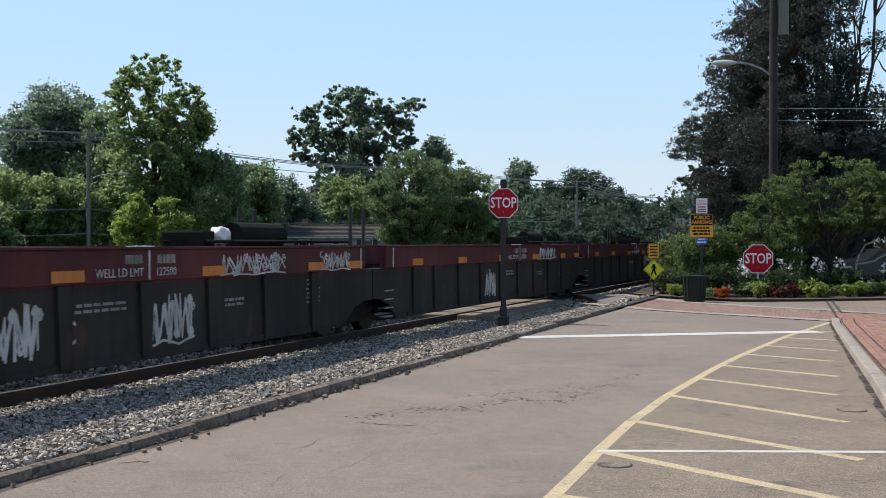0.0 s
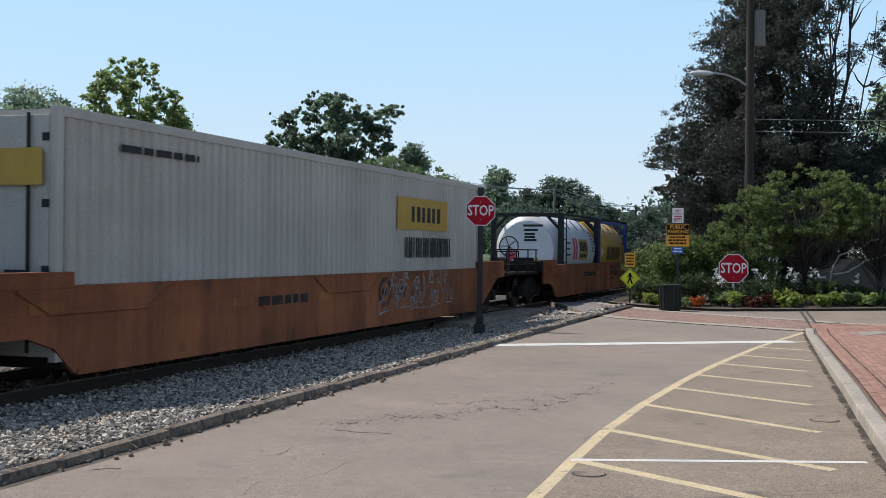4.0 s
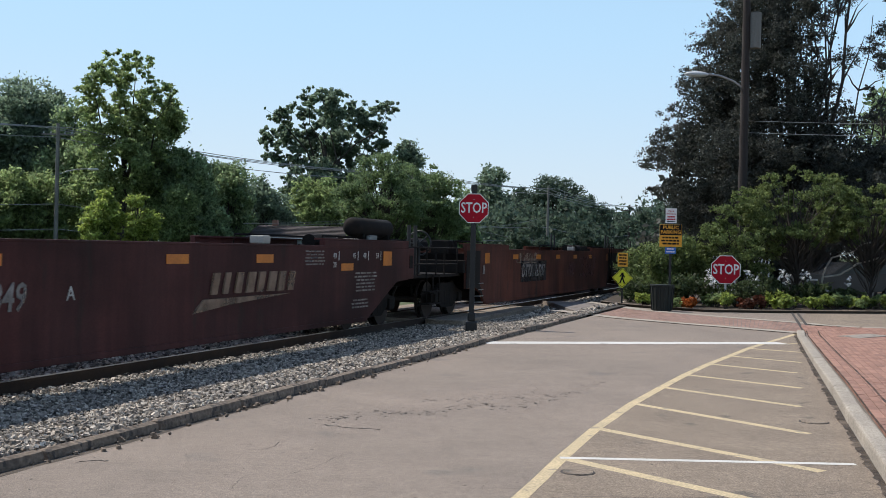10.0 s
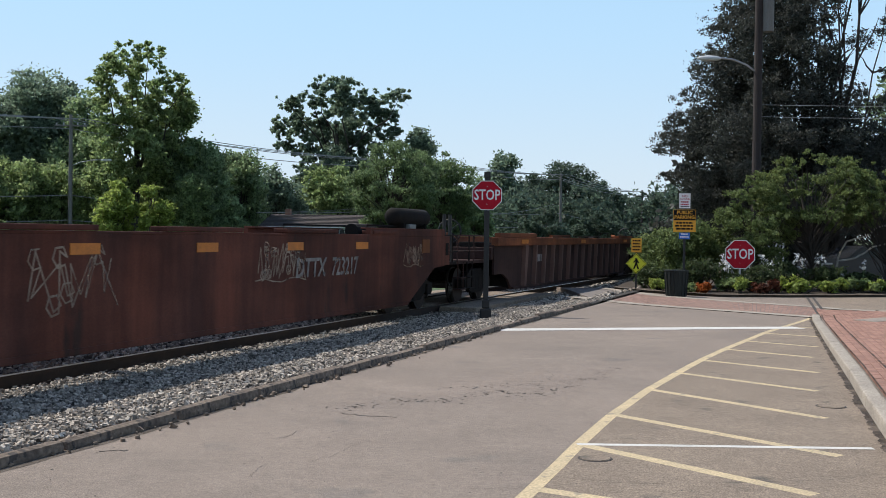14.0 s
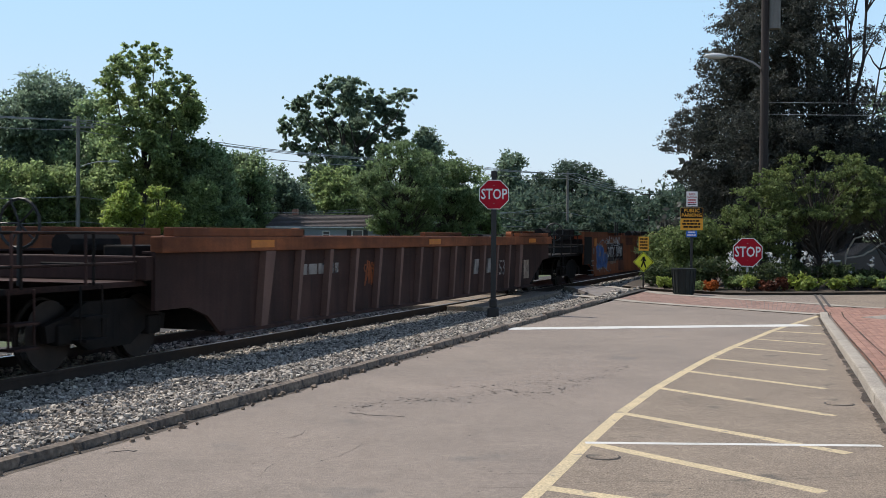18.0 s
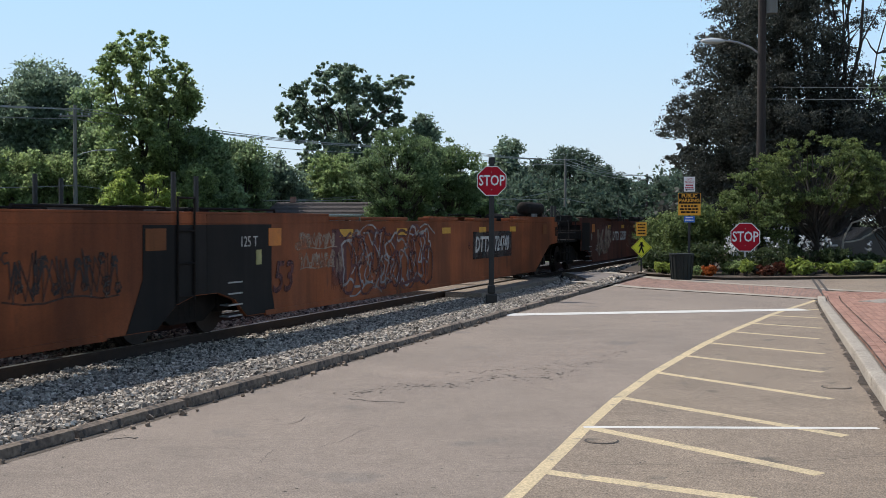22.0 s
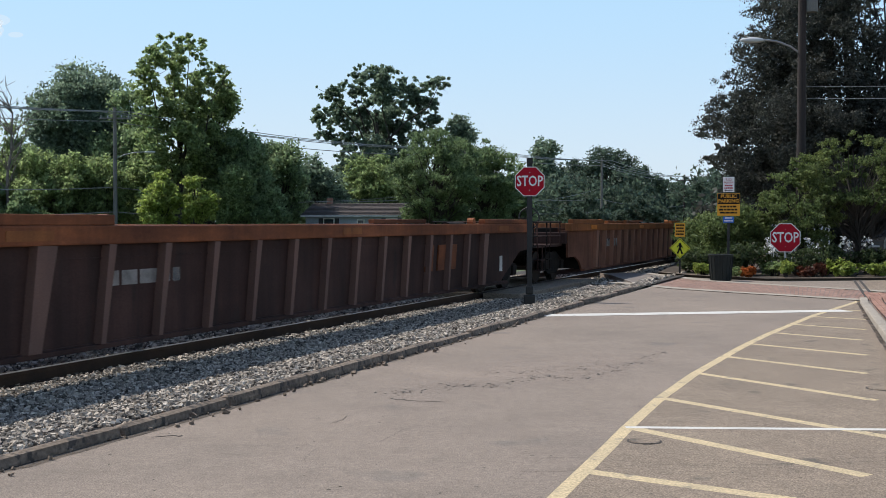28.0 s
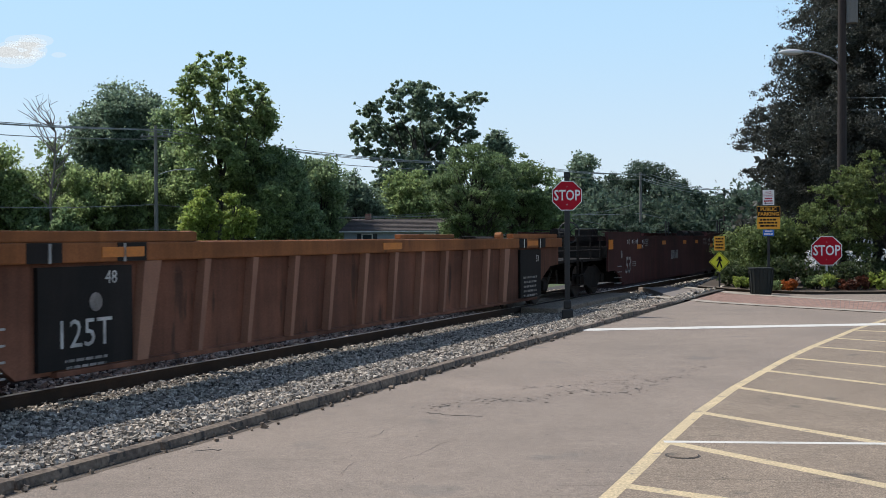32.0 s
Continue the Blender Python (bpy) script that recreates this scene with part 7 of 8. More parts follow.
        ring = [(cx, -0.97 + 0.27 * math.cos(k * math.tau / 20), cz + 0.27 * math.sin(k * math.tau / 20)) for k in range(21)]
        tube(bm, ring, 0.018, 6)
        for k in range(0, 20, 4):
            rod(bm, (cx - 0.06, -0.97, cz), ring[k], 0.012, seg=5)
        part("brake_wheel", bm, "black_metal", ob)
        part("grab_post", rod(bmesh.new(), (length + 2.0, -1.0, 1.0), (length + 2.0, -1.0, 1.85), 0.04, seg=8), "black_metal", ob)
    return ob


for i, (q, letter, c0) in enumerate(((2.3, "C", 9.46), (18.7, "D", 9.28), (35.07, "E", 9.3), (51.45, "A", 7.8))):
    dark_unit(q, 16.37 if i < 3 else 15.8, letter, 40 + i + (i == 0) * 2, c0, i == 3)


# --- two low orange cars with containers ---
def low_orange(q, length, seed):
    ob = unit(q, "low faded orange well car loaded with containers")
    well_body(ob, length, "orange_faded", 0.20, 1.17, "first", "end", (1.6, 2.4), 0.16)
    reflectors(ob, ((1.1, 0.96), (5.5, 0.86), (8.4, 0.84), (length - 5.5, 0.84), (length - 1.1, 0.98)), 0.6, 0.12, "amber")
    end_gear(ob, 0.0, -1, "grime", True, 0.05)
    end_gear(ob, length - 0.4, 1, "grime", False)
    AXLES.extend(truck(ob, -0.5)), AXLES.extend(truck(ob, length - 0.9))
    for a, b in ((0.6, 3.6), (7.95, 10.95)):
        part("pressed_lip", tube(bmesh.new(), [(a, -HALF - 0.01, 1.16), (a + 0.55, -HALF - 0.01, 0.89), (b - 0.55, -HALF - 0.01, 0.89), (b, -HALF - 0.01, 1.16)], 0.02, 5), "orange_faded", ob)
    ring = bmesh.new()
    rows = [[ring.verts.new((11.13 + r * 1.2 * math.cos(k * math.tau / 28), -HALF - 0.004, 0.82 + r * math.sin(k * math.tau / 28))) for k in range(28)] for r in (0.20, 0.29)]
    for k in range(28):
        ring.faces.new((rows[0][k], rows[0][(k + 1) % 28], rows[1][(k + 1) % 28], rows[1][k]))
    part("ring_mark", ring, "plate_black", ob, "dark round company mark")
    stuff_part("inner_mark", blocks(bmesh.new(), 10.98, 11.28, 0.75, 0.89, 3, 4, -HALF - 0.005, -HALF - 0.003), "plate_black", ob)
    stuff_part("mark_blocks", blocks(bmesh.new(), 11.62, 12.25, 0.68, 0.92, 2, 5, -HALF - 0.005, -HALF - 0.003, 0.3), "plate_black", ob)
    print_bars(ob, 5.9, 7.8, 0.84, 1, 0.1, 0.14, seed + 1, material="plate_black", name="reporting_number")
    return ob


jb = low_orange(71.3, 19.6, 11)
scrawl(jb, 10.8, 15.2, 0.45, 1.15, "tag_silver", 5, 6, 0.03)


def ribbed_box():
    """A white 16 m box container with corrugated sides, end doors with lock rods, and coloured panels."""
    length, w, h = 16.15, 1.30, 2.90
    ob = thing("box_container", track_pose(72.6, TRACK_R, 0.34), "white corrugated container with yellow name panels", "container")
    TRAIN.append((ob, 72.6))
    bm = bmesh.new()
    box(bm, 0.06, length - 0.06, -w + 0.05, w - 0.05, 0.05, h - 0.03)
    part("core", bm, "box_white", ob)
    for s in (-1, 1):
        verts, faces = [], []
        n = 74
        pitch = (length - 0.4) / n
        for i in range(n):
            x = 0.2 + i * pitch
            for dx, dy in ((0, 0), (0.18, 0.035), (0.5, 0.035), (0.68, 0)):
                verts += [(x + dx * pitch, s * (w - 0.045 + dy), 0.12), (x + dx * pitch, s * (w - 0.045 + dy), h - 0.12)]
        for i in range(n * 4 - 1):
            faces.append((2 * i, 2 * i + 2, 2 * i + 3, 2 * i + 1))
        mesh_part("corrugated_side", verts, faces, "box_white", ob)
    for x in (0.0, length - 0.12):
        for y in (-w, w - 0.1):
            part("corner_post", bm_box(x, x + 0.12, y, y + 0.1, 0, h, 0.01), "box_white", ob)
    for y in (-w, w - 0.1):
        part("top_rail", bm_box(0.12, length - 0.12, y, y + 0.1, h - 0.12, h, 0.01), "box_white", ob)
        part("bottom_rail", bm_box(0.12, length - 0.12, y, y + 0.1, 0, 0.14, 0.01), "box_white", ob)
    for y0, y1 in ((-w + 0.1, -0.01), (0.01, w - 0.1)):
        door = part("door", bm_box(-0.01, 0.04, y0, y1, 0.12, h - 0.1, 0.01), "box_white", ob)
        for f in (0.22, 0.78):
            y = y0 + (y1 - y0) * f
            part("lock_rod", rod(bmesh.new(), (-0.035, y, 0.1), (-0.035, y, h - 0.08), 0.02, seg=8), "frame_dark", door)
            part("rod_handle", bm_box(-0.06, -0.03, y, y + 0.3, 1.0, 1.04), "frame_dark", door)
        for z in (0.35, 1.0, 1.75, 2.5):
            part("hinge", bm_box(-0.03, 0.0, y0 if y0 < 0 else y1 - 0.08, y0 + 0.08 if y0 < 0 else y1, z, z + 0.09), "frame_dark", door)
    panel = part("end_panel", bm_box(-0.070, -0.055, -1.15, 1.15, 2.0, 2.42), "logo_yellow", ob, "yellow name panel")
    stuff_part("name_blocks", blocks(bmesh.new(), -0.55, 0.6, -0.14, 0.14, 6, 2, -0.004, -0.001), "black_paint", panel).matrix_basis = pose(-0.071, 0, 2.21, 0, 0, -90)
    sp = part("side_panel", bm_box(10.5, 13.6, -w - 0.02, -w - 0.012, 1.72, 2.38), "logo_yellow", ob, "yellow name panel")
    stuff_part("name_blocks", blocks(bmesh.new(), 11.3, 13.2, 1.88, 2.2, 3, 3, -w - 0.026, -w - 0.021), "black_paint", sp)
    stuff_part("word_blocks", blocks(bmesh.new(), 11.0, 13.9, 1.14, 1.56, 10, 9, -w - 0.016, -w - 0.012), "black_paint", ob)
    stuff_part("small_print", bars(bmesh.new(), 1.2, 3.0, 2.52, 1, 0.2, 0.09, -w - 0.012, random.Random(8), 1.0), "black_paint", ob)
    return ob


ribbed_box()
low_orange(95.3, 19.9, 21)


def tank_container(q, shell, frame_m, label, seed):
    """A cylindrical tank in a 6 m open frame."""
    length, w, h = 6.06, 1.22, 2.55
    ob = thing("tank_container", track_pose(q, TRACK_R, 0.34), label, "tank container", "tank containers")
    TRAIN.append((ob, q))
    bm = bmesh.new()
    n = 40
    rings = [(0.03, 0.0), (0.05, 0.62), (0.12, 0.94), (0.25, 1.10), (0.46, 1.17), (length - 0.46, 1.17), (length - 0.25, 1.10), (length - 0.12, 0.94), (length - 0.05, 0.62), (length - 0.03, 0.0)]
    rows = [[bm.verts.new((x, r * math.cos(i * math.tau / n), 1.34 + r * math.sin(i * math.tau / n))) for i in range(n)] if r else [bm.verts.new((x, 0, 1.34))] for x, r in rings]
    for a, b in zip(rows, rows[1:]):
        for i in range(n):
            j = (i + 1) % n
            if len(a) == 1:
                bm.faces.new((a[0], b[j], b[i]))
            elif len(b) == 1:
                bm.faces.new((a[i], a[j], b[0]))
            else:
                bm.faces.new((a[i], a[j], b[j], b[i]))
    bmesh.ops.recalc_face_normals(bm, faces=bm.faces[:])
    tank = part("tank", bm, shell, ob, smooth=True)
    for k in range(6):
        x = 0.85 + k * (length - 1.7) / 5
        bm = bmesh.new()
        bmesh.ops.create_cone(bm, cap_ends=False, segments=n, radius1=1.178, radius2=1.178, depth=0.03, matrix=pose(x, 0, 1.34, 0, 90, 0))
        part("band", bm, shell, tank, smooth=True)
    part("walkway", bm_box(0.3, length - 0.3, -0.25, 0.25, 2.52, 2.55), "galvanised", ob)
    for x in (0.7, 1.9, 3.1, 4.3, 5.3):
        part("side_clip", tube(bmesh.new(), [(x, -0.75, 2.36), (x, -0.90, 2.22), (x + 0.04, -1.04, 2.02)], 0.014, 5), "rust", ob)
    for x in (0.0, length - 0.16):
        fr = part("end_frame", bm_box(x, x + 0.16, -w, -w + 0.16, 0, h, 0.01), frame_m, ob)
        part("post", bm_box(x, x + 0.16, w - 0.16, w, 0, h, 0.01), frame_m, fr)
        part("head_beam", bm_box(x, x + 0.14, -w + 0.16, w - 0.16, h - 0.12, h, 0.01), frame_m, fr)
        part("sill_beam", bm_box(x, x + 0.14, -w + 0.16, w - 0.16, 0, 0.14, 0.01), frame_m, fr)
        for s in (-1, 1):
            for za, zb in ((h - 0.55, h - 0.08), (0.55, 0.1)):
                part("corner_brace", rod(bmesh.new(), (x + 0.08, s * (w - 0.1), za), (x + 0.08, s * (w - 0.55), zb), 0.05, seg=4), frame_m, fr)
    for y in (-w, w - 0.1):
        part("top_rail", bm_box(0.16, length - 0.16, y, y + 0.07, h - 0.07, h, 0.01), "frame_dark", ob)
        part("bottom_rail", bm_box(0.16, length - 0.16, y, y + 0.1, 0, 0.12, 0.01), frame_m, ob)
    return ob


stolt = tank_container(98.22, "tank_white", "frame_dark", "white tank container in a dark frame with red marks", 1)
bulk = tank_container(104.5, "tank_yellow", "frame_blue", "yellow tank container in a blue frame", 2)
W1 = -1.135


def on_tank(ob, name, x0, x1, z0, z1, material, proud=0.0):
    """A painted patch that follows the tank's curve on the seen side."""
    verts, faces = [], []
    n = 8
    for i in range(n + 1):
        z = z0 + (z1 - z0) * i / n
        y = -((1.17 + 0.006 + proud) ** 2 - (z - 1.34) ** 2) ** 0.5
        verts += [(x0, y, z), (x1, y, z)]
    for i in range(n):
        faces.append((2 * i, 2 * i + 1, 2 * i + 3, 2 * i + 2))
    return mesh_part(name, verts, faces, material, ob)


for x, w in ((1.95, 0.26), (2.35, 0.26)):
    on_tank(stolt, "red_mark", x, x + w, 1.0, 1.75, "logo_red")
on_tank(stolt, "cream_panel", 2.85, 4.3, 1.0, 1.72, "logo_yellow")
for i in range(5):
    on_tank(stolt, "name_block", 2.95 + i * 0.24, 3.13 + i * 0.24, 1.30, 1.62, "black_paint", 0.004)
    on_tank(stolt, "small_print", 2.95 + i * 0.24, 3.15 + i * 0.24, 1.08, 1.20, "black_paint", 0.004)
for k in range(3):
    on_tank(stolt, "small_print", 0.9, 1.5 - 0.1 * (k % 2), 1.55 - k * 0.2, 1.60 - k * 0.2, "black_paint")
for k in range(7):
    on_tank(stolt, "small_print", 5.02, 5.5 - 0.06 * (k % 3), 1.95 - k * 0.11, 2.0 - k * 0.11, "black_paint")
for i in range(8):
    x = 1.80 + i * 0.36
    on_tank(bulk, "name_bar", x, x + 0.10, 0.97, 1.49, "black_paint")
    on_tank(bulk, "name_bar", x + 0.17, x + (0.30, 0.26, 0.28)[i % 3], 0.97, 1.49, "black_paint")
on_tank(bulk, "white_label", 0.62, 0.92, 1.15, 1.42, "white_sign")
for k in range(6):
    on_tank(bulk, "small_print", 5.0, 5.45 - 0.05 * (k % 3), 1.62 - k * 0.10, 1.67 - k * 0.10, "black_paint")
endp = bmesh.new()
for k, (w, z) in enumerate(((0.55, 2.1), (0.4, 1.95), (0.3, 1.82), (0.3, 1.72), (0.35, 1.62))):
    box(endp, -0.02, 0.04, -w, w * 0.2, z, z + 0.07)
part("end_lettering", endp, "black_paint", stolt)
part("end_disc", rod(bmesh.new(), (-0.01, 0, 1.34), (0.12, 0, 1.34), 0.93, 0.96, 32), "tank_white", stolt)
part("hazard_diamond", slab(bmesh.new(), [(0.22, 0), (0, 0.22), (-0.22, 0), (0, -0.22)], -0.006, 0), "logo_red", stolt).matrix_basis = pose(-0.03, 0.55, 1.15, 0, 0, -90)
part("warning_triangle", slab(bmesh.new(), [(0.16, -0.12), (0, 0.18), (-0.16, -0.12)], -0.006, 0), "logo_yellow", stolt).matrix_basis = pose(-0.03, -0.35, 0.95, 0, 0, -90)
ladder(stolt, 0.45, 0.1, 2.45, 0.45, -1.2, "frame_dark")


# --- smooth-sided articulated cars of three units ---
def smooth_unit(q, length, side, words, seed, first, last, marks):
    ob = unit(q, words)
    # bare_end: the half metre of black at the tail is painted joint shade
    dark = (0.0, 0.5) if marks.get("bare_end") else (0.0 if not marks.get("black", True) else 1.15 if first else 1.85, marks.get("tail_black", 1.5 if side == "orange" else 0.9) if marks.get("black", True) else 0.0)
    top = marks.get("high", 1.59)
    well_body(ob, length, side, marks.get("low", 0.235), top, "first" if first else "joint", "end" if last else "joint", marks.get("raised", (3.9, 4.2)), 0.13, dark)
    if first:
        for k in range(4):
            part("step", bm_box(1.0, 1.4, -HALF - 0.03, -HALF + 0.1, 0.26 + k * 0.16, 0.282 + k * 0.16), "galvanised", ob)
    z = 1.46
    n = 5
    stencils = marks.get("marks", True)
    if not marks.get("plain"):
        spots = [(3.66, 1.30), (7.2, 1.40), (length / 2 + 1, 1.40), (length - 6.4, 1.40), (length - 3.2, 1.24)] if stencils else [(4.6 + i * (length - 9.2) / (n - 1), 1.42) for i in range(n)]
        reflectors(ob, spots, 0.55, 0.13, marks.get("refl", "reflector"))
        if stencils and not first:
            plate(ob, "reflector_square", 0.95, 1.65, 1.42, 1.56, marks.get("refl", "reflector"), -HALF - 0.010, label="orange reflector strip")
        else:
            plate(ob, "reflector_square", *((0.02, 0.50) if marks.get("bare_end") else (1.55, 1.95) if first else (1.45, 1.97) if seed == 11 else (1.75, 2.15)), 1.25, 1.52, "amber" if seed == 8 else "reflector", -HALF - 0.010, label="square orange reflector")
        plate(ob, "reflector_square", length - 1.45, length - 1.0, 1.25, 1.53, "reflector" if stencils else "amber", -HALF - 0.010, label="square orange reflector")
    plate(ob, "yellow_card", 1.36, 1.52, 0.98, 1.2, "tag_lime" if marks.get("card") else "stencil_dim", -HALF - 0.011)
    white = marks.get("ink", "stencil")
    for x, words2 in ((2.21, "53"), (2.8, "48"), (3.25, "45"), (4.1, "40"), (length - 3.75, "40"), (length - 2.88, "45"), (length - 2.38, "48"), (length - 1.74, "53")):
        if stencils:
            writing("well_mark", words2, 0.15, near(x, 1.44, -HALF - 0.004), white, ob)
            plate(ob, "mark_line", x + 0.16, x + 0.18, 1.36, 1.53, white)
    if marks.get("marks", True):
        for x in (4.1, length - 3.75):
            writing("well_mark", "20", 0.14, near(x, 1.28, -HALF - 0.004), white, ob)
        print_bars(ob, 4.4, 4.95, 1.5, 4, 0.06, 0.03, seed)
        print_bars(ob, 2.75, 3.25, 0.85, 3, 0.06, 0.03, seed + 1)
        print_bars(ob, length - 5.0, length - 4.15, 1.52, 5, 0.055, 0.026, seed + 4)
        print_bars(ob, length - 2.85, length - 1.75, 1.12, 6, 0.065, 0.03, seed + 2)
        print_bars(ob, length - 2.95, length - 2.15, 0.62, 3, 0.065, 0.03, seed + 5)
    if marks.get("53"):
        writing("well_size", "53", 0.68, near(2.2, 0.74, -HALF - 0.012), marks["53"], ob, shear=0.25, bold=0.012)
    if marks.get("125"):
        writing("capacity", "125 T", 0.22, near(1.15, 1.32, -HALF - 0.012), "stencil", ob)
    if "logo" in marks:
        logo(ob, *marks["logo"])
    if "number" in marks:
        number_bars(ob, *marks["number"])
    if "letter" in marks:
        writing("unit_letter", marks["letter"][0], 0.24, near(marks["letter"][1], marks["letter"][2], -HALF - 0.004), marks.get("letter_ink", "stencil"), ob)
    for args in marks.get("tags", ()):
        tag(ob, *args)
    if "over" in marks:
        x0, x1, z0, z1, m = marks["over"]
        plate(ob, "paint_patch", x0, x1, z0, z1, m, -HALF - 0.026, 0.002)
    for args in marks.get("scrawls", ()):
        scrawl(ob, *args)
    for x0, x1, z0, z1, m in marks.get("patches", ()):
        if m.startswith("tag_"):
            smear(ob, x0, x1, z0, z1, m, seed)
        else:
            plate(ob, "paint_patch", x0, x1, z0, z1, m, -HALF - 0.0015, 0.003)
    for x, w in marks.get("caps", ()):
        part("cap_plate", bm_box(x, x + w, -HALF - 0.03, -HALF + 0.22, 1.635, 1.70, 0.015), side, ob)
    for x in marks.get("white_boxes", ()):
        part("white_box", bm_box(x, x + 0.24, -1.2, -0.95, 1.63, 1.76, 0.02), "box_white", ob)
    for a, b in ((0.2, 2.8), (length - 3.4, length - 0.3)):
        for y in (-0.9, 0.9):
            part("end_rail", tube(bmesh.new(), [(a, y, 1.6), (a + 0.05, y, 1.80), (b - 0.05, y, 1.80), (b, y, 1.6)], 0.02, 6), "grime", ob)
    if first:
        end_gear(ob, 0.1, -1, "grime", True)
        AXLES.extend(truck(ob, -0.5))
    if last:
        if not marks.get("plain"):
            drum = bmesh.new()
            rows = [[drum.verts.new((length - 2.1 + u, -0.88 + r * math.cos(k * math.tau / 18), 1.99 + r * math.sin(k * math.tau / 18))) for k in range(18)] for u, r in ((0.0, 0.08), (0.04, 0.15), (0.14, 0.19), (1.86, 0.19), (1.96, 0.15), (2.0, 0.08))]
            for a, b in zip(rows, rows[1:]):
                for k in range(18):
                    drum.faces.new((a[k], a[(k + 1) % 18], b[(k + 1) % 18], b[k]))
            drum.faces.new(rows[0]), drum.faces.new(list(reversed(rows[-1])))
            bmesh.ops.recalc_face_normals(drum, faces=drum.faces[:])
            tank = part("reservoir", drum, "grime", ob, "dark air reservoir drum over the end", smooth=True)
            for dx in (0.35, 1.65):
                part("saddle", bm_box(length - 2.14 + dx, length - 2.06 + dx, -1.05, -0.72, 1.70, 1.86), "grime", tank)
            part("valve", bm_box(length - 1.6, length - 1.25, -1.12, -1.02, 1.75, 1.84, 0.01), "galvanised", tank)
            part("end_post", bm_box(length - 0.02, length + 0.34, -HALF, -HALF + 0.10, 0.96, 1.60, 0.012), side, ob)
            part("post_hatch", bm_box(length + 0.06, length + 0.24, -HALF - 0.012, -HALF, 1.18, 1.45, 0.006), "grime", ob)
            for dx in (0.75, 1.15):
                part("grab_post", rod(bmesh.new(), (length + dx, -1.05, 1.0), (length + dx, -1.05, 2.1), 0.045, seg=8), "black_metal", ob)
        end_gear(ob, length - 0.2, 1, "grime", False)
        AXLES.extend(truck(ob, length - 1.1))
    else:
        joint_gear(ob, length)
        AXLES.extend(truck(ob, length))
        ladder(ob, length - 0.55, 0.55, 1.95, 0.4, -HALF - 0.03, "grime")
    return ob


gold = "logo_tan"
BROWN = "dull brown smooth-sided well car with white stencils"
smooth_unit(118.6, 19.0, "brown", BROWN, 1, True, False, {"bare_end": True, "53": "stencil_dim", "number": (7.1, 0.98, 2.6, 0.30, "stencil_dim", None, "254848"), "letter": ("B", 9.1, 1.0), "logo": (13.3, 0.92, 3.3, 0.56, gold), "scrawls": [(2.0, 3.1, 0.95, 1.5, "stencil_dim", 3, 3, 0.012)], "white_boxes": (13.4, 16.4), "card": True})
smooth_unit(137.6, 19.75, "brown", BROWN, 2, False, False, {"bare_end": True, "53": "stencil_dim", "number": (6.5, 0.98, 2.6, 0.30, "stencil_dim", None, "254848"), "letter": ("C", 8.5, 1.0), "logo": (12.9, 0.92, 3.3, 0.56, gold), "white_boxes": (13.2, 16.6)})
smooth_unit(157.35, 19.8, "brown", BROWN, 3, False, True, {"bare_end": True, "53": "stencil_dim", "number": (6.6, 0.98, 2.8, 0.32, "stencil_dim", None, "254849"), "letter": ("A", 8.65, 1.0), "logo": (12.9, 0.92, 3.2, 0.56, gold), "white_boxes": (13.6, 17.2), "125": True})
RUST = "rust-brown smooth-sided well car covered in graffiti"
smooth_unit(181.2, 19.9, "rust", RUST, 4, True, False, {"number": (6.75, 1.0, 2.9, 0.36, "stencil_dim", "plate_black", "723217", 0.12, "DTTX"), "scrawls": [(4.7, 7.0, 1.25, 1.55, "tag_cream", 7, 6, 0.03), (11.4, 12.6, 0.75, 1.3, "tag_maroon", 9, 3, 0.03)], "tags": [(13.4, 16.2, 0.7, 1.45, None, "tag_maroon", 4, "graffiti", 4)], "marks": False, "white_boxes": (13.0,)})
smooth_unit(201.07, 19.6, "rust", RUST, 5, False, False, {"125": True, "tags": [(2.7, 8.8, 0.6, 1.45, None, "tag_cream", 11, "graffiti", 6, 0.035), (11.5, 14.1, 0.65, 1.45, "tag_teal", "tag_teal", 12, "graffiti", 3, 0.03), (15.9, 17.7, 0.85, 1.45, "tag_ash", "tag_teal", 15, "graffiti", 2, 0.02)], "logo": (10.1, 1.12, 2.0, 0.55, "stencil_dim", "blocks"), "patches": [(8.9, 11.2, 0.78, 1.44, "plate_black")], "scrawls": [(9.5, 11.0, 1.38, 1.58, "tag_cream", 13, 5, 0.025)], "marks": False})
smooth_unit(220.68, 19.9, "rust", RUST, 6, False, True, {"125": True, "number": (13.9, 1.05, 2.6, 0.32, "stencil_dim", None, "723217", 0.12, "DTTX"), "scrawls": [(6.2, 7.9, 0.7, 1.45, "tag_cream", 17, 2, 0.025), (11.3, 13.0, 0.9, 1.5, "tag_cream", 19, 4, 0.025), (17.4, 18.5, 1.0, 1.45, gold, 21, 4, 0.025)], "caps": ((3.9, 0.9), (5.6, 1.9), (8.9, 2.0), (12.3, 1.9), (15.8, 1.2)), "marks": False})


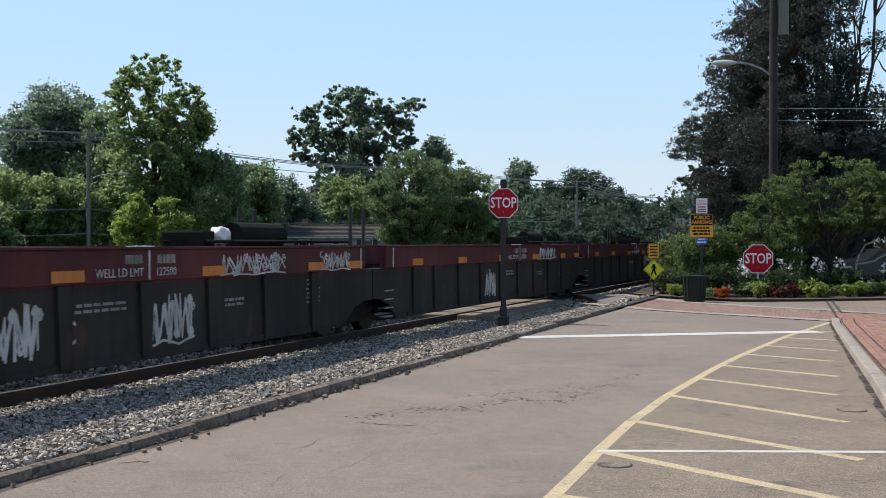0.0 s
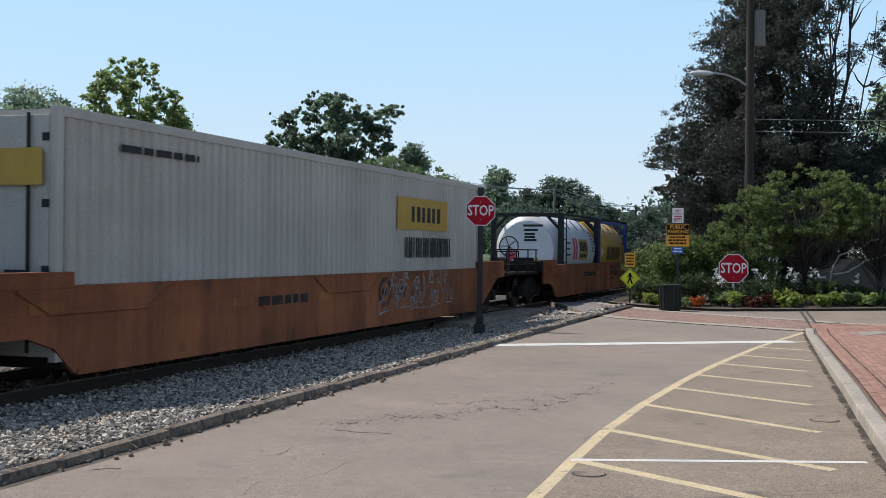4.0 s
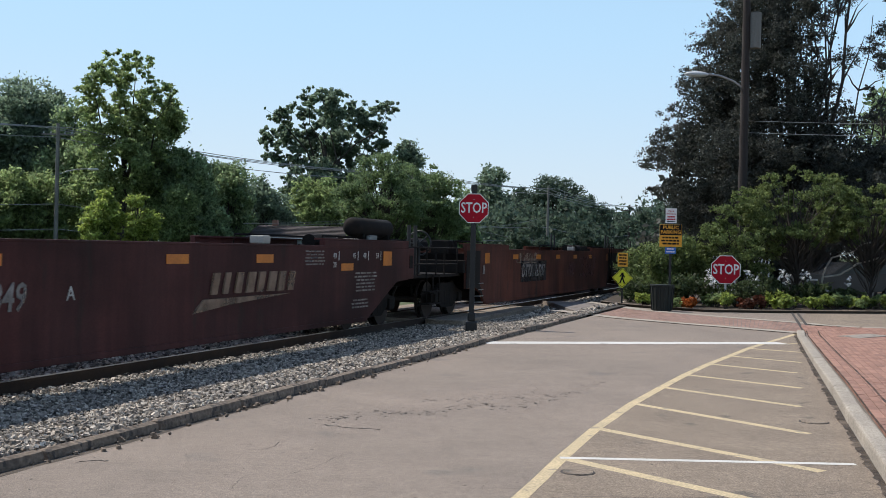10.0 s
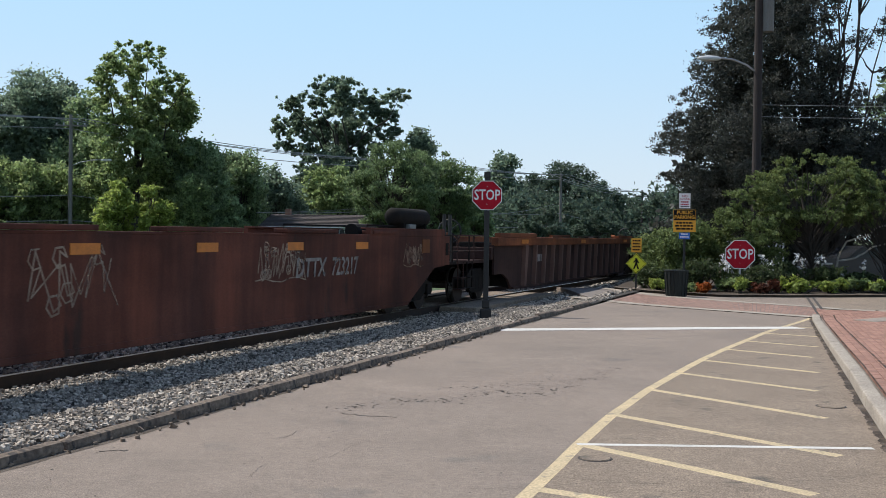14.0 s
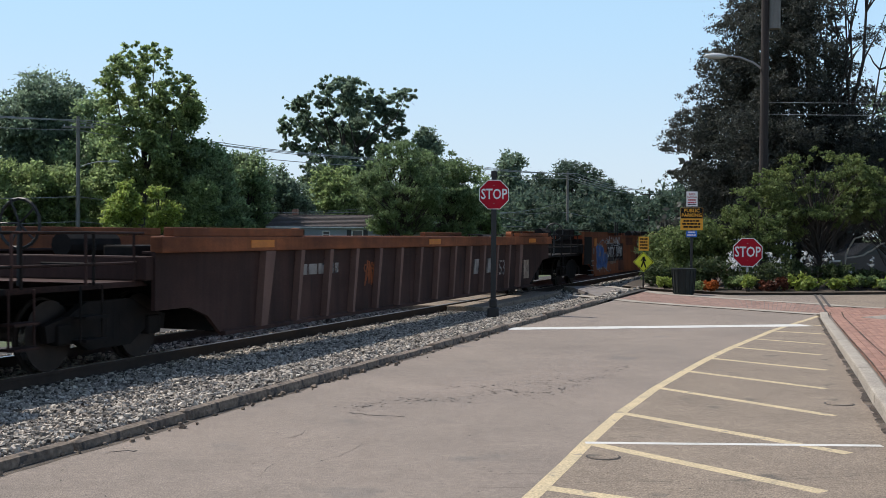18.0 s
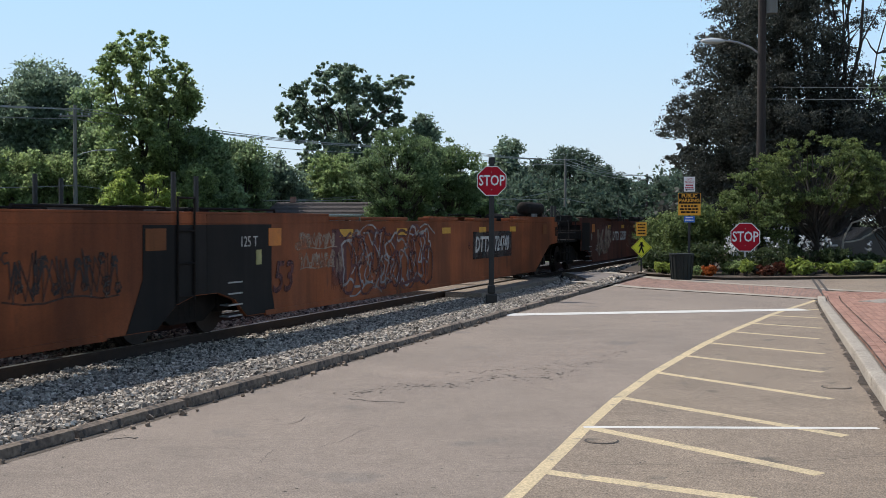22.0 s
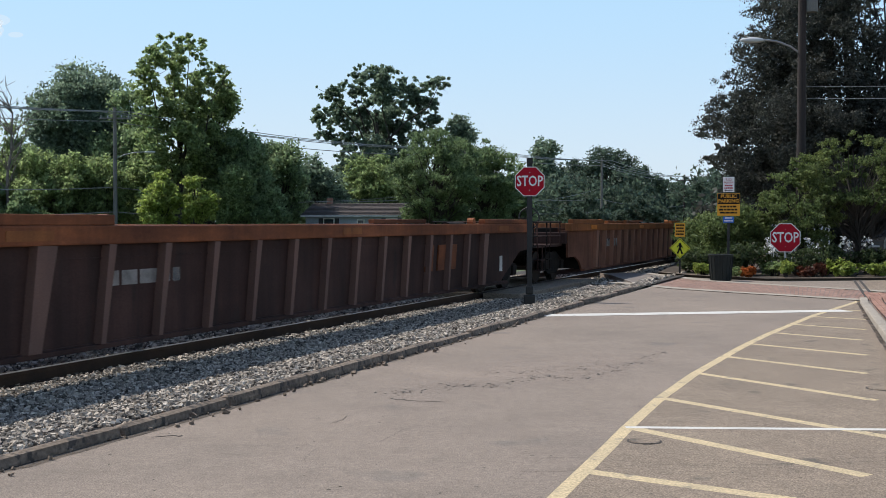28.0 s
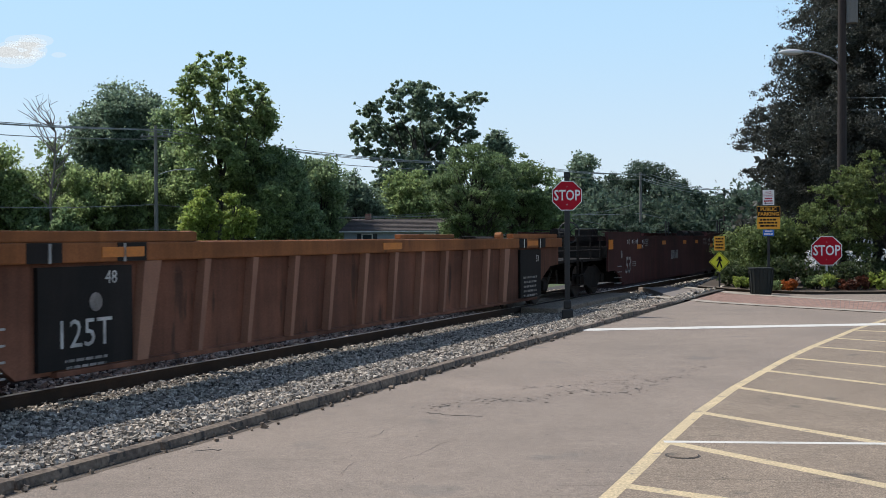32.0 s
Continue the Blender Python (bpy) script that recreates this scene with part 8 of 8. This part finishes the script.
# --- rib-sided cars ---
def ribbed_unit(q, length, words, seed, first, last, joint, side="ribbed_side", chord="chord_rust", marks=None):
    marks = marks or {}
    ob = unit(q, words)
    well_body(ob, length, side, 0.23, 1.36, "first" if first else "joint", "end" if last else "joint", (0.5, 0.5), 0.0)
    for s in (-1, 1):
        y0, y1 = (-HALF - 0.10, -HALF + 0.08) if s < 0 else (HALF - 0.08, HALF + 0.10)
        part("top_chord", bm_box(0.0, length, y0, y1, 1.37, 1.58, 0.02), chord, ob, "rusty orange top chord")
        a, b = marks.get("upper", (0.3, 4.0))
        part("raised_end", bm_box(a, b, y0 + 0.03 * (s < 0), y1 - 0.03 * (s > 0), 1.583, 1.70, 0.015), chord, ob)
        part("raised_end", bm_box(length - b + 0.6, length - a, y0 + 0.03 * (s < 0), y1 - 0.03 * (s > 0), 1.583, 1.68, 0.015), chord, ob)
        part("bottom_chord", bm_box(1.6, length - 1.8, y0 + 0.03, y1 - 0.03, 0.205, 0.265, 0.01), side, ob)
    start = 3.11 if side == "ribbed_warm" else 2.85
    n = int((length - 2.9 - start) / 1.067) + 1
    for i in range(n):
        x = start + i * 1.067
        for s in (-1, 1):
            y0, y1 = (-HALF - 0.13, -HALF + 0.003) if s < 0 else (HALF - 0.003, HALF + 0.13)
            wide = 0.13 if i in (0, n - 1) else 0.055
            bm = slab(bmesh.new(), [(x - wide * 1.0 - 0.17, 0.266), (x + wide * 0.5 - 0.17, 0.266), (x + wide * 1.15, 1.369), (x - wide * 1.15, 1.369)], y0 + (0.02 if s < 0 else 0), y1 - (0.02 if s > 0 else 0))
            part("rib", bm, "rib_warm_lit" if side == "ribbed_warm" else "rib_lit", ob)
    part("weld_strip", bm_box(start + 0.2, length - 3.0, -HALF - 0.012, -HALF + 0.002, 1.205, 1.225), side, ob)
    refl = -HALF - 0.103
    for x in (2.6, length * 0.5, length - 2.2):
        plate(ob, "reflector", x - 0.35, x + 0.35, 1.42, 1.53, "reflector" if seed % 2 else "amber", refl)
    if marks.get("black"):
        for a, b in (((1.35, 2.8),) if not first else ()) + ((length - 2.9, length - 1.5),):
            pl = plate(ob, "black_end_panel", a, b, 0.28, 1.33, "end_black", -HALF - 0.005, 0.05, "black end panel with white figures")
            plate(pl, "white_mark", a + 0.1, a + 0.14, 1.37, 1.57, "stencil", refl), plate(pl, "white_mark", b - 0.2, b - 0.16, 1.37, 1.57, "stencil", refl)
            for c0, c1 in ((a - 0.2, a + 0.3), (b - 0.3, b + 0.2)):
                plate(pl, "black_band", c0, c1, 1.372, 1.578, "end_black", -HALF - 0.1005, 0.003)
        if not first:
            writing("capacity", "125T", 0.42, near(2.02, 0.62, -HALF - 0.058), "stencil", ob)
            writing("well_mark", "48", 0.20, near(2.45, 1.20, -HALF - 0.058), "stencil", ob)
            print_bars(ob, 1.7, 2.4, 0.36, 2, 0.07, 0.03, seed, -HALF - 0.057)
            part("round_mark", rod(bmesh.new(), (2.2, -HALF - 0.056, 0.95), (2.2, -HALF - 0.062, 0.95), 0.10, seg=18), "stencil_dim", ob)
        writing("well_mark", "53", 0.20, near(length - 1.75, 1.12, -HALF - 0.058), "stencil", ob)
        print_bars(ob, length - 2.75, length - 1.75, 0.72, 5, 0.10, 0.045, seed, -HALF - 0.057)
    if "number" in marks:
        x, z, w, h = marks["number"]
        part("reporting_number", bars(bmesh.new(), x - w / 2, x + w / 2, z, 1, 0.1, h, -HALF - 0.004, random.Random(seed), 1.0), "stencil_dim", ob)
    if "logo" in marks:
        logo(ob, *marks["logo"])
    if "53" in marks:
        writing("well_size", "53", 0.55, near(marks["53"], 0.78, -HALF - 0.004), marks.get("ink", "stencil_dim"), ob)
    for args in marks.get("scrawls", ()):
        scrawl(ob, *args)
    for x0, x1, z0, z1, m in marks.get("patches", ()):
        plate(ob, "paint_patch", x0, x1, z0, z1, m, -HALF - 0.0015, 0.003)
    for x in (0.75, length - 0.75):
        part("lashing_ring", rod(bmesh.new(), (x + 3.2 * (1 if x < 5 else -1), -HALF - 0.02, 1.62), (x + 3.2 * (1 if x < 5 else -1), -HALF + 0.12, 1.62), 0.09, 0.09, 12), chord, ob)
    if first:
        end_gear(ob, 0.1, -1, "ribbed_side", True)
        AXLES.extend(truck(ob, -0.5))
    if last:
        end_gear(ob, length - 0.2, 1, "grime", False)
        AXLES.extend(truck(ob, length - 1.1))
    elif joint:
        joint_gear(ob, length, poles=False)
        bm = bmesh.new()
        box(bm, length - 0.48, length - 0.05, -1.25, -0.7, 0.9, 1.62, 0.03), box(bm, length + 0.1, length + 0.45, -1.2, -0.75, 1.0, 1.52, 0.03)
        part("joint_housing", bm, chord, ob)
        ladder(ob, length - 0.1, 0.55, 1.9, 0.42, -HALF - 0.04, "grime")
        AXLES.extend(truck(ob, length))
    return ob


RIB = "rusty rib-sided well car with an orange top chord"
ribbed_unit(244.4, 20.2, RIB, 31, True, True, False, marks={"number": (4.6, 1.0, 1.6, 0.2)})


# --- a single low red car ---
def red_car():
    ob = smooth_unit(268.0, 19.9, "old_red", "faded red single well car with pale graffiti", 33, True, True, {"raised": (0.0, 9.8), "high": 1.29, "low": 0.10, "plain": True, "number": (6.15, 1.03, 1.75, 0.24, "stencil_dim", None, "72544"), "tags": [(4.0, 5.85, 0.25, 0.95, "tag_cream", "tag_maroon", 23, "graffiti", 3)], "black": False, "scrawls": [(2.7, 4.0, 0.6, 1.0, "tag_cream", 25, 3, 0.05), (9.9, 10.8, 0.5, 0.95, "tag_cream", 27, 4, 0.022), (6.05, 7.4, 0.35, 0.85, "tag_cream", 28, 4, 0.035)], "marks": False})
    tag(ob, 8.4, 9.8, 0.3, 1.20, "tag_cream", "plate_black", 29, "graffiti", 1, 0.05)
    print_bars(ob, 11.3, 12.1, 1.0, 1, 0.1, 0.09, 4, name="load_limit")
    plate(ob, "emblem", 8.25, 8.5, 0.98, 1.22, "stencil_dim")
    return ob


red_car()
ribbed_unit(291.2, 20.0, RIB, 35, True, True, False, marks={"number": (4.7, 1.05, 1.5, 0.17), "logo": (13.65, 0.88, 1.55, 0.34, "stencil_dim", "blocks"), "53": 15.25, "ink": "stencil_dim", "scrawls": [(6.5, 7.1, 0.7, 1.15, "orange", 37, 1, 0.05)], "patches": [(17.3, 17.8, 0.45, 0.95, "tag_cream")]})

ORANGE = "weathered orange smooth-sided well car with bold graffiti"
smooth_unit(316.0, 18.45, "orange", ORANGE, 7, True, False, {"number": (5.3, 1.0, 2.9, 0.38, "stencil", "plate_black", "724740", 0.12, "DTTX"), "letter": ("A", 7.35, 1.02), "letter_ink": "black_paint", "tags": [(2.3, 3.8, 0.35, 1.42, "tag_blue", "tag_silver", 31, "graffiti", 1, 0.05), (9.9, 12.4, 0.45, 1.5, "tag_maroon", "tag_cream", 33, "graffiti", 3, 0.018)], "scrawls": [(3.7, 6.2, 1.26, 1.56, "stencil", 35, 7, 0.035), (3.9, 5.5, 0.6, 0.8, "tag_cream", 37, 6, 0.022), (13.6, 14.6, 0.7, 1.4, "tag_maroon", 38, 2, 0.04)], "patches": [(6.0, 6.9, 0.3, 0.72, "rust"), (7.6, 9.0, 1.25, 1.55, "rust")], "marks": False, "refl": "amber"})
smooth_unit(334.45, 20.0, "orange", ORANGE, 8, False, False, {"125": True, "53": "plate_black", "tags": [(7.9, 11.4, 0.45, 1.55, "tag_silver", "black_paint", 41, "graffiti", 5, 0.03), (12.6, 15.1, 0.5, 1.45, "tag_silver", "tag_teal", 43, "graffiti", 3, 0.03)], "patches": [(4.75, 7.4, 0.5, 1.46, "tag_teal")], "over": (8.4, 11.1, 0.5, 1.28, "orange"), "logo": (9.85, 0.92, 2.2, 0.62, "tag_maroon", "blocks"), "scrawls": [(3.6, 4.7, 0.8, 1.25, "tag_cream", 45, 3, 0.02), (16.0, 18.0, 0.75, 1.3, "plate_black", 46, 6, 0.03)], "marks": False, "refl": "reflector_yellow", "card": True})
smooth_unit(354.45, 19.75, "orange", ORANGE, 9, False, True, {"125": True, "53": "tag_maroon", "tags": [(4.4, 8.9, 0.30, 1.5, None, "tag_maroon", 47, "graffiti", 5, 0.05), (4.6, 8.7, 0.34, 1.52, None, "tag_silver", 48, "graffiti", 4, 0.04)], "patches": [(4.0, 4.6, 0.35, 1.5, "tag_maroon")], "number": (13.4, 1.05, 3.0, 0.38, "stencil", "plate_black", "724740", 0.12, "DTTX"), "letter": ("B", 11.5, 1.05), "letter_ink": "tag_maroon", "scrawls": [(2.7, 4.2, 1.18, 1.44, "tag_cream", 49, 6, 0.022), (2.8, 4.1, 0.86, 1.12, "tag_cream", 50, 5, 0.022)], "caps": ((4.2, 0.9), (5.7, 1.8), (8.7, 1.9), (11.8, 1.8), (14.8, 1.8)), "marks": False, "refl": "reflector_yellow", "card": True})
smooth_unit(378.0, 19.95, "rust", RUST, 10, True, False, {"number": (6.65, 1.05, 2.9, 0.34, "stencil", None, "732289", 0.12, "DTTX"), "tags": [(2.6, 5.0, 0.35, 1.45, "tag_cream", "tag_maroon", 51, "graffiti", 2, 0.025), (8.2, 10.6, 0.6, 1.5, None, "tag_cream", 53, "graffiti", 3, 0.018), (12.0, 15.8, 0.28, 1.57, "tag_lime", "plate_black", 55, "graffiti", 5, 0.03)], "marks": False, "refl": "reflector_yellow"})
smooth_unit(398.0, 19.4, "russet", ORANGE, 11, False, False, {"125": True, "tags": [(3.3, 5.7, 0.30, 1.5, "tag_ash", "tag_cream", 57, "graffiti", 2, 0.02), (5.5, 7.0, 0.36, 1.4, "plate_black", "tag_cream", 60, "graffiti", 2, 0.02)], "patches": [(8.35, 11.25, 0.55, 1.36, "ttx_yellow")], "logo": (9.8, 0.98, 2.2, 0.62, "tag_maroon", "blocks"), "scrawls": [(2.0, 2.9, 0.85, 1.4, "tag_cream", 58, 3, 0.03), (12.4, 15.9, 0.45, 1.5, "plate_black", 59, 6, 0.035), (12.5, 16.0, 0.47, 1.5, "tag_cream", 59, 6, 0.018)], "marks": False, "refl": "reflector_yellow", "card": True})
smooth_unit(417.4, 19.2, "rust", RUST, 12, False, True, {"125": True, "tags": [(3.4, 6.0, 0.5, 1.45, None, "tag_cream", 61, "graffiti", 4, 0.018)], "scrawls": [(9.0, 12.0, 0.6, 1.4, "tag_maroon", 63, 6, 0.03)], "number": (14.2, 1.05, 2.6, 0.34, "stencil_dim", None, "732289", 0.12, "DTTX"), "marks": False, "refl": "reflector_yellow"})
ribbed_unit(440.5, 20.1, RIB, 14, True, True, False, marks={"number": (4.6, 0.98, 1.5, 0.17), "logo": (14.3, 0.92, 1.9, 0.5, "chord_rust", "blocks"), "patches": [(17.9, 18.1, 0.5, 0.85, "stencil")]})
WARM = "orange-brown rib-sided well car with black end panels"
ribbed_unit(464.4, 19.4, WARM, 15, True, False, True, "ribbed_warm", "amber", {"number": (5.4, 0.98, 1.9, 0.24), "black": True, "53": 16.1, "ink": "tag_maroon"})
ribbed_unit(483.8, 19.5, WARM, 17, False, False, True, "ribbed_warm", "amber", {"black": True, "logo": (11.2, 0.92, 1.3, 0.45, "rust", "blocks"), "53": 16.2, "ink": "rust", "scrawls": [(8.3, 9.0, 0.95, 1.3, "plate_black", 71, 1, 0.05)]})
ribbed_unit(503.3, 18.7, WARM, 19, False, True, True, "ribbed_warm", "amber", {"black": True, "53": 16.4, "ink": "rust"})
smooth_unit(526.6, 19.4, "brown", BROWN, 13, True, False, {"bare_end": True, "number": (9.6, 0.98, 2.6, 0.30, "stencil_dim"), "53": "stencil_dim"})
smooth_unit(546.0, 19.6, "brown", BROWN, 14, False, True, {"bare_end": True, "number": (9.6, 0.98, 2.6, 0.30, "stencil_dim"), "53": "stencil_dim"})



# ---- single bricks, nearest stretch of the pavement and of the crossing ----
def bricks():
    me = bpy.data.meshes.new("brick")
    bm = box(bmesh.new(), -0.096, 0.096, -0.046, 0.046, -0.05, 0.0)
    bm.to_mesh(me), bm.free()
    me.materials.append(M["brick"])
    rng = random.Random(8)
    edge = [Vector((x + 0.165, y - 0.03, 0)) for x, y in RIGHT_KERB]
    a, b = edge[2], edge[-2]
    d = (b - a).normalized()
    n = Vector((d.y, -d.x, 0))
    turn = math.degrees(math.atan2(d.y, d.x))
    verts, faces = [], []
    count = 0
    for row in range(40):
        for col in range(-20, 76):
            p = a + d * (col * 0.205 + (row % 2) * 0.1025) + n * (0.1 + row * 0.098)
            z = pave_z(p.y) + 0.010 + rng.uniform(-0.002, 0.002)
            if count < 300 and row < 6 and col >= 0 and col < 50:
                shared("brick", me, pavement, pose(p.x, p.y, z, 0, 0, turn + rng.uniform(-0.8, 0.8)))
                count += 1
            else:
                m = pose(p.x, p.y, z, 0, 0, turn)
                k = len(verts)
                verts += [tuple(m @ Vector(c)) for c in ((-0.096, -0.046, 0), (0.096, -0.046, 0), (0.096, 0.046, 0), (-0.096, 0.046, 0), (-0.1, -0.05, -0.05), (0.1, -0.05, -0.05), (0.1, 0.05, -0.05), (-0.1, 0.05, -0.05))]
                faces += [(k, k + 1, k + 2, k + 3), (k, k + 4, k + 5, k + 1), (k + 1, k + 5, k + 6, k + 2), (k + 2, k + 6, k + 7, k + 3), (k + 3, k + 7, k + 4, k)]
    tagged(mesh_part("paving_bricks", verts, faces, "brick", pavement), kind="stuff")
    # the crossing: rows across it between the bands
    verts, faces = [], []
    low = [Vector((*crossing_out[k], 0)) for k in (1, 2, 3, 4, 5)]
    top = [Vector((*c, 0)) for c in (crossing_out[9], crossing_out[8], crossing_out[8], crossing_out[7], crossing_out[6])]
    for i in range(4):
        length = (low[i + 1] - low[i]).length
        cols = int(length / 0.1)
        for c in range(cols):
            p0, p1 = low[i].lerp(low[i + 1], (c + 0.06) / cols), top[i].lerp(top[i + 1], (c + 0.06) / cols)
            r0, r1 = low[i].lerp(low[i + 1], (c + 0.94) / cols), top[i].lerp(top[i + 1], (c + 0.94) / cols)
            rows = max(2, int((p1 - p0).length / 0.2))
            for j in range(rows):
                f0, f1 = (j + 0.03 + 0.5 * (c % 2)) / (rows + 1), (j + 0.97 + 0.5 * (c % 2)) / (rows + 1)
                k = len(verts)
                z = 0.008 + rng.uniform(-0.001, 0.001)
                for u, v, f in ((p0, p1, f0), (r0, r1, f0), (r0, r1, f1), (p0, p1, f1)):
                    w = u.lerp(v, f)
                    verts.append((w.x, w.y, z))
                faces.append((k, k + 1, k + 2, k + 3))
    tagged(mesh_part("crossing_bricks", verts, faces, "brick_pale", crossing), kind="stuff")


bricks()


# ---- what moves: the train rolls by at a steady speed, its wheels turn ----
def motions():
    times = [0, 1 / 30, 2 / 30] + [1.0 * i for i in range(1, 32)] + [32 - 2 / 30, 32 - 1 / 30, 32]
    for ob, q in TRAIN:
        z = ob.matrix_basis.translation.z
        walk(ob, [(t, track_pose(q - SPEED * t, TRACK_R, z)) for t in times])
    turn = math.degrees(SPEED / 30 / 0.42)
    for ax in AXLES:
        x = ax.location.x
        root = ax.parent.parent
        q = dict(TRAIN)[root] + ax.parent.location.x + x
        # it turns while it passes from the crossing to the camera's edge of view
        first, last = max(0, int((q - 34) / SPEED * 30)), min(960, int((q - 7) / SPEED * 30))
        frames = [f for f in range(first, last + 1)]
        rows = [(0, pose(x, 0, 0.42))] if first > 0 else []
        rows += [(f / 30, pose(x, 0, 0.42, 0, -turn * (f - first), 0)) for f in frames]
        end = rows[-1][1] if rows else pose(x, 0, 0.42)
        if not frames or last < 960:
            rows.append((32, end))
        if len(rows) > 1:
            walk(ax, rows)


motions()
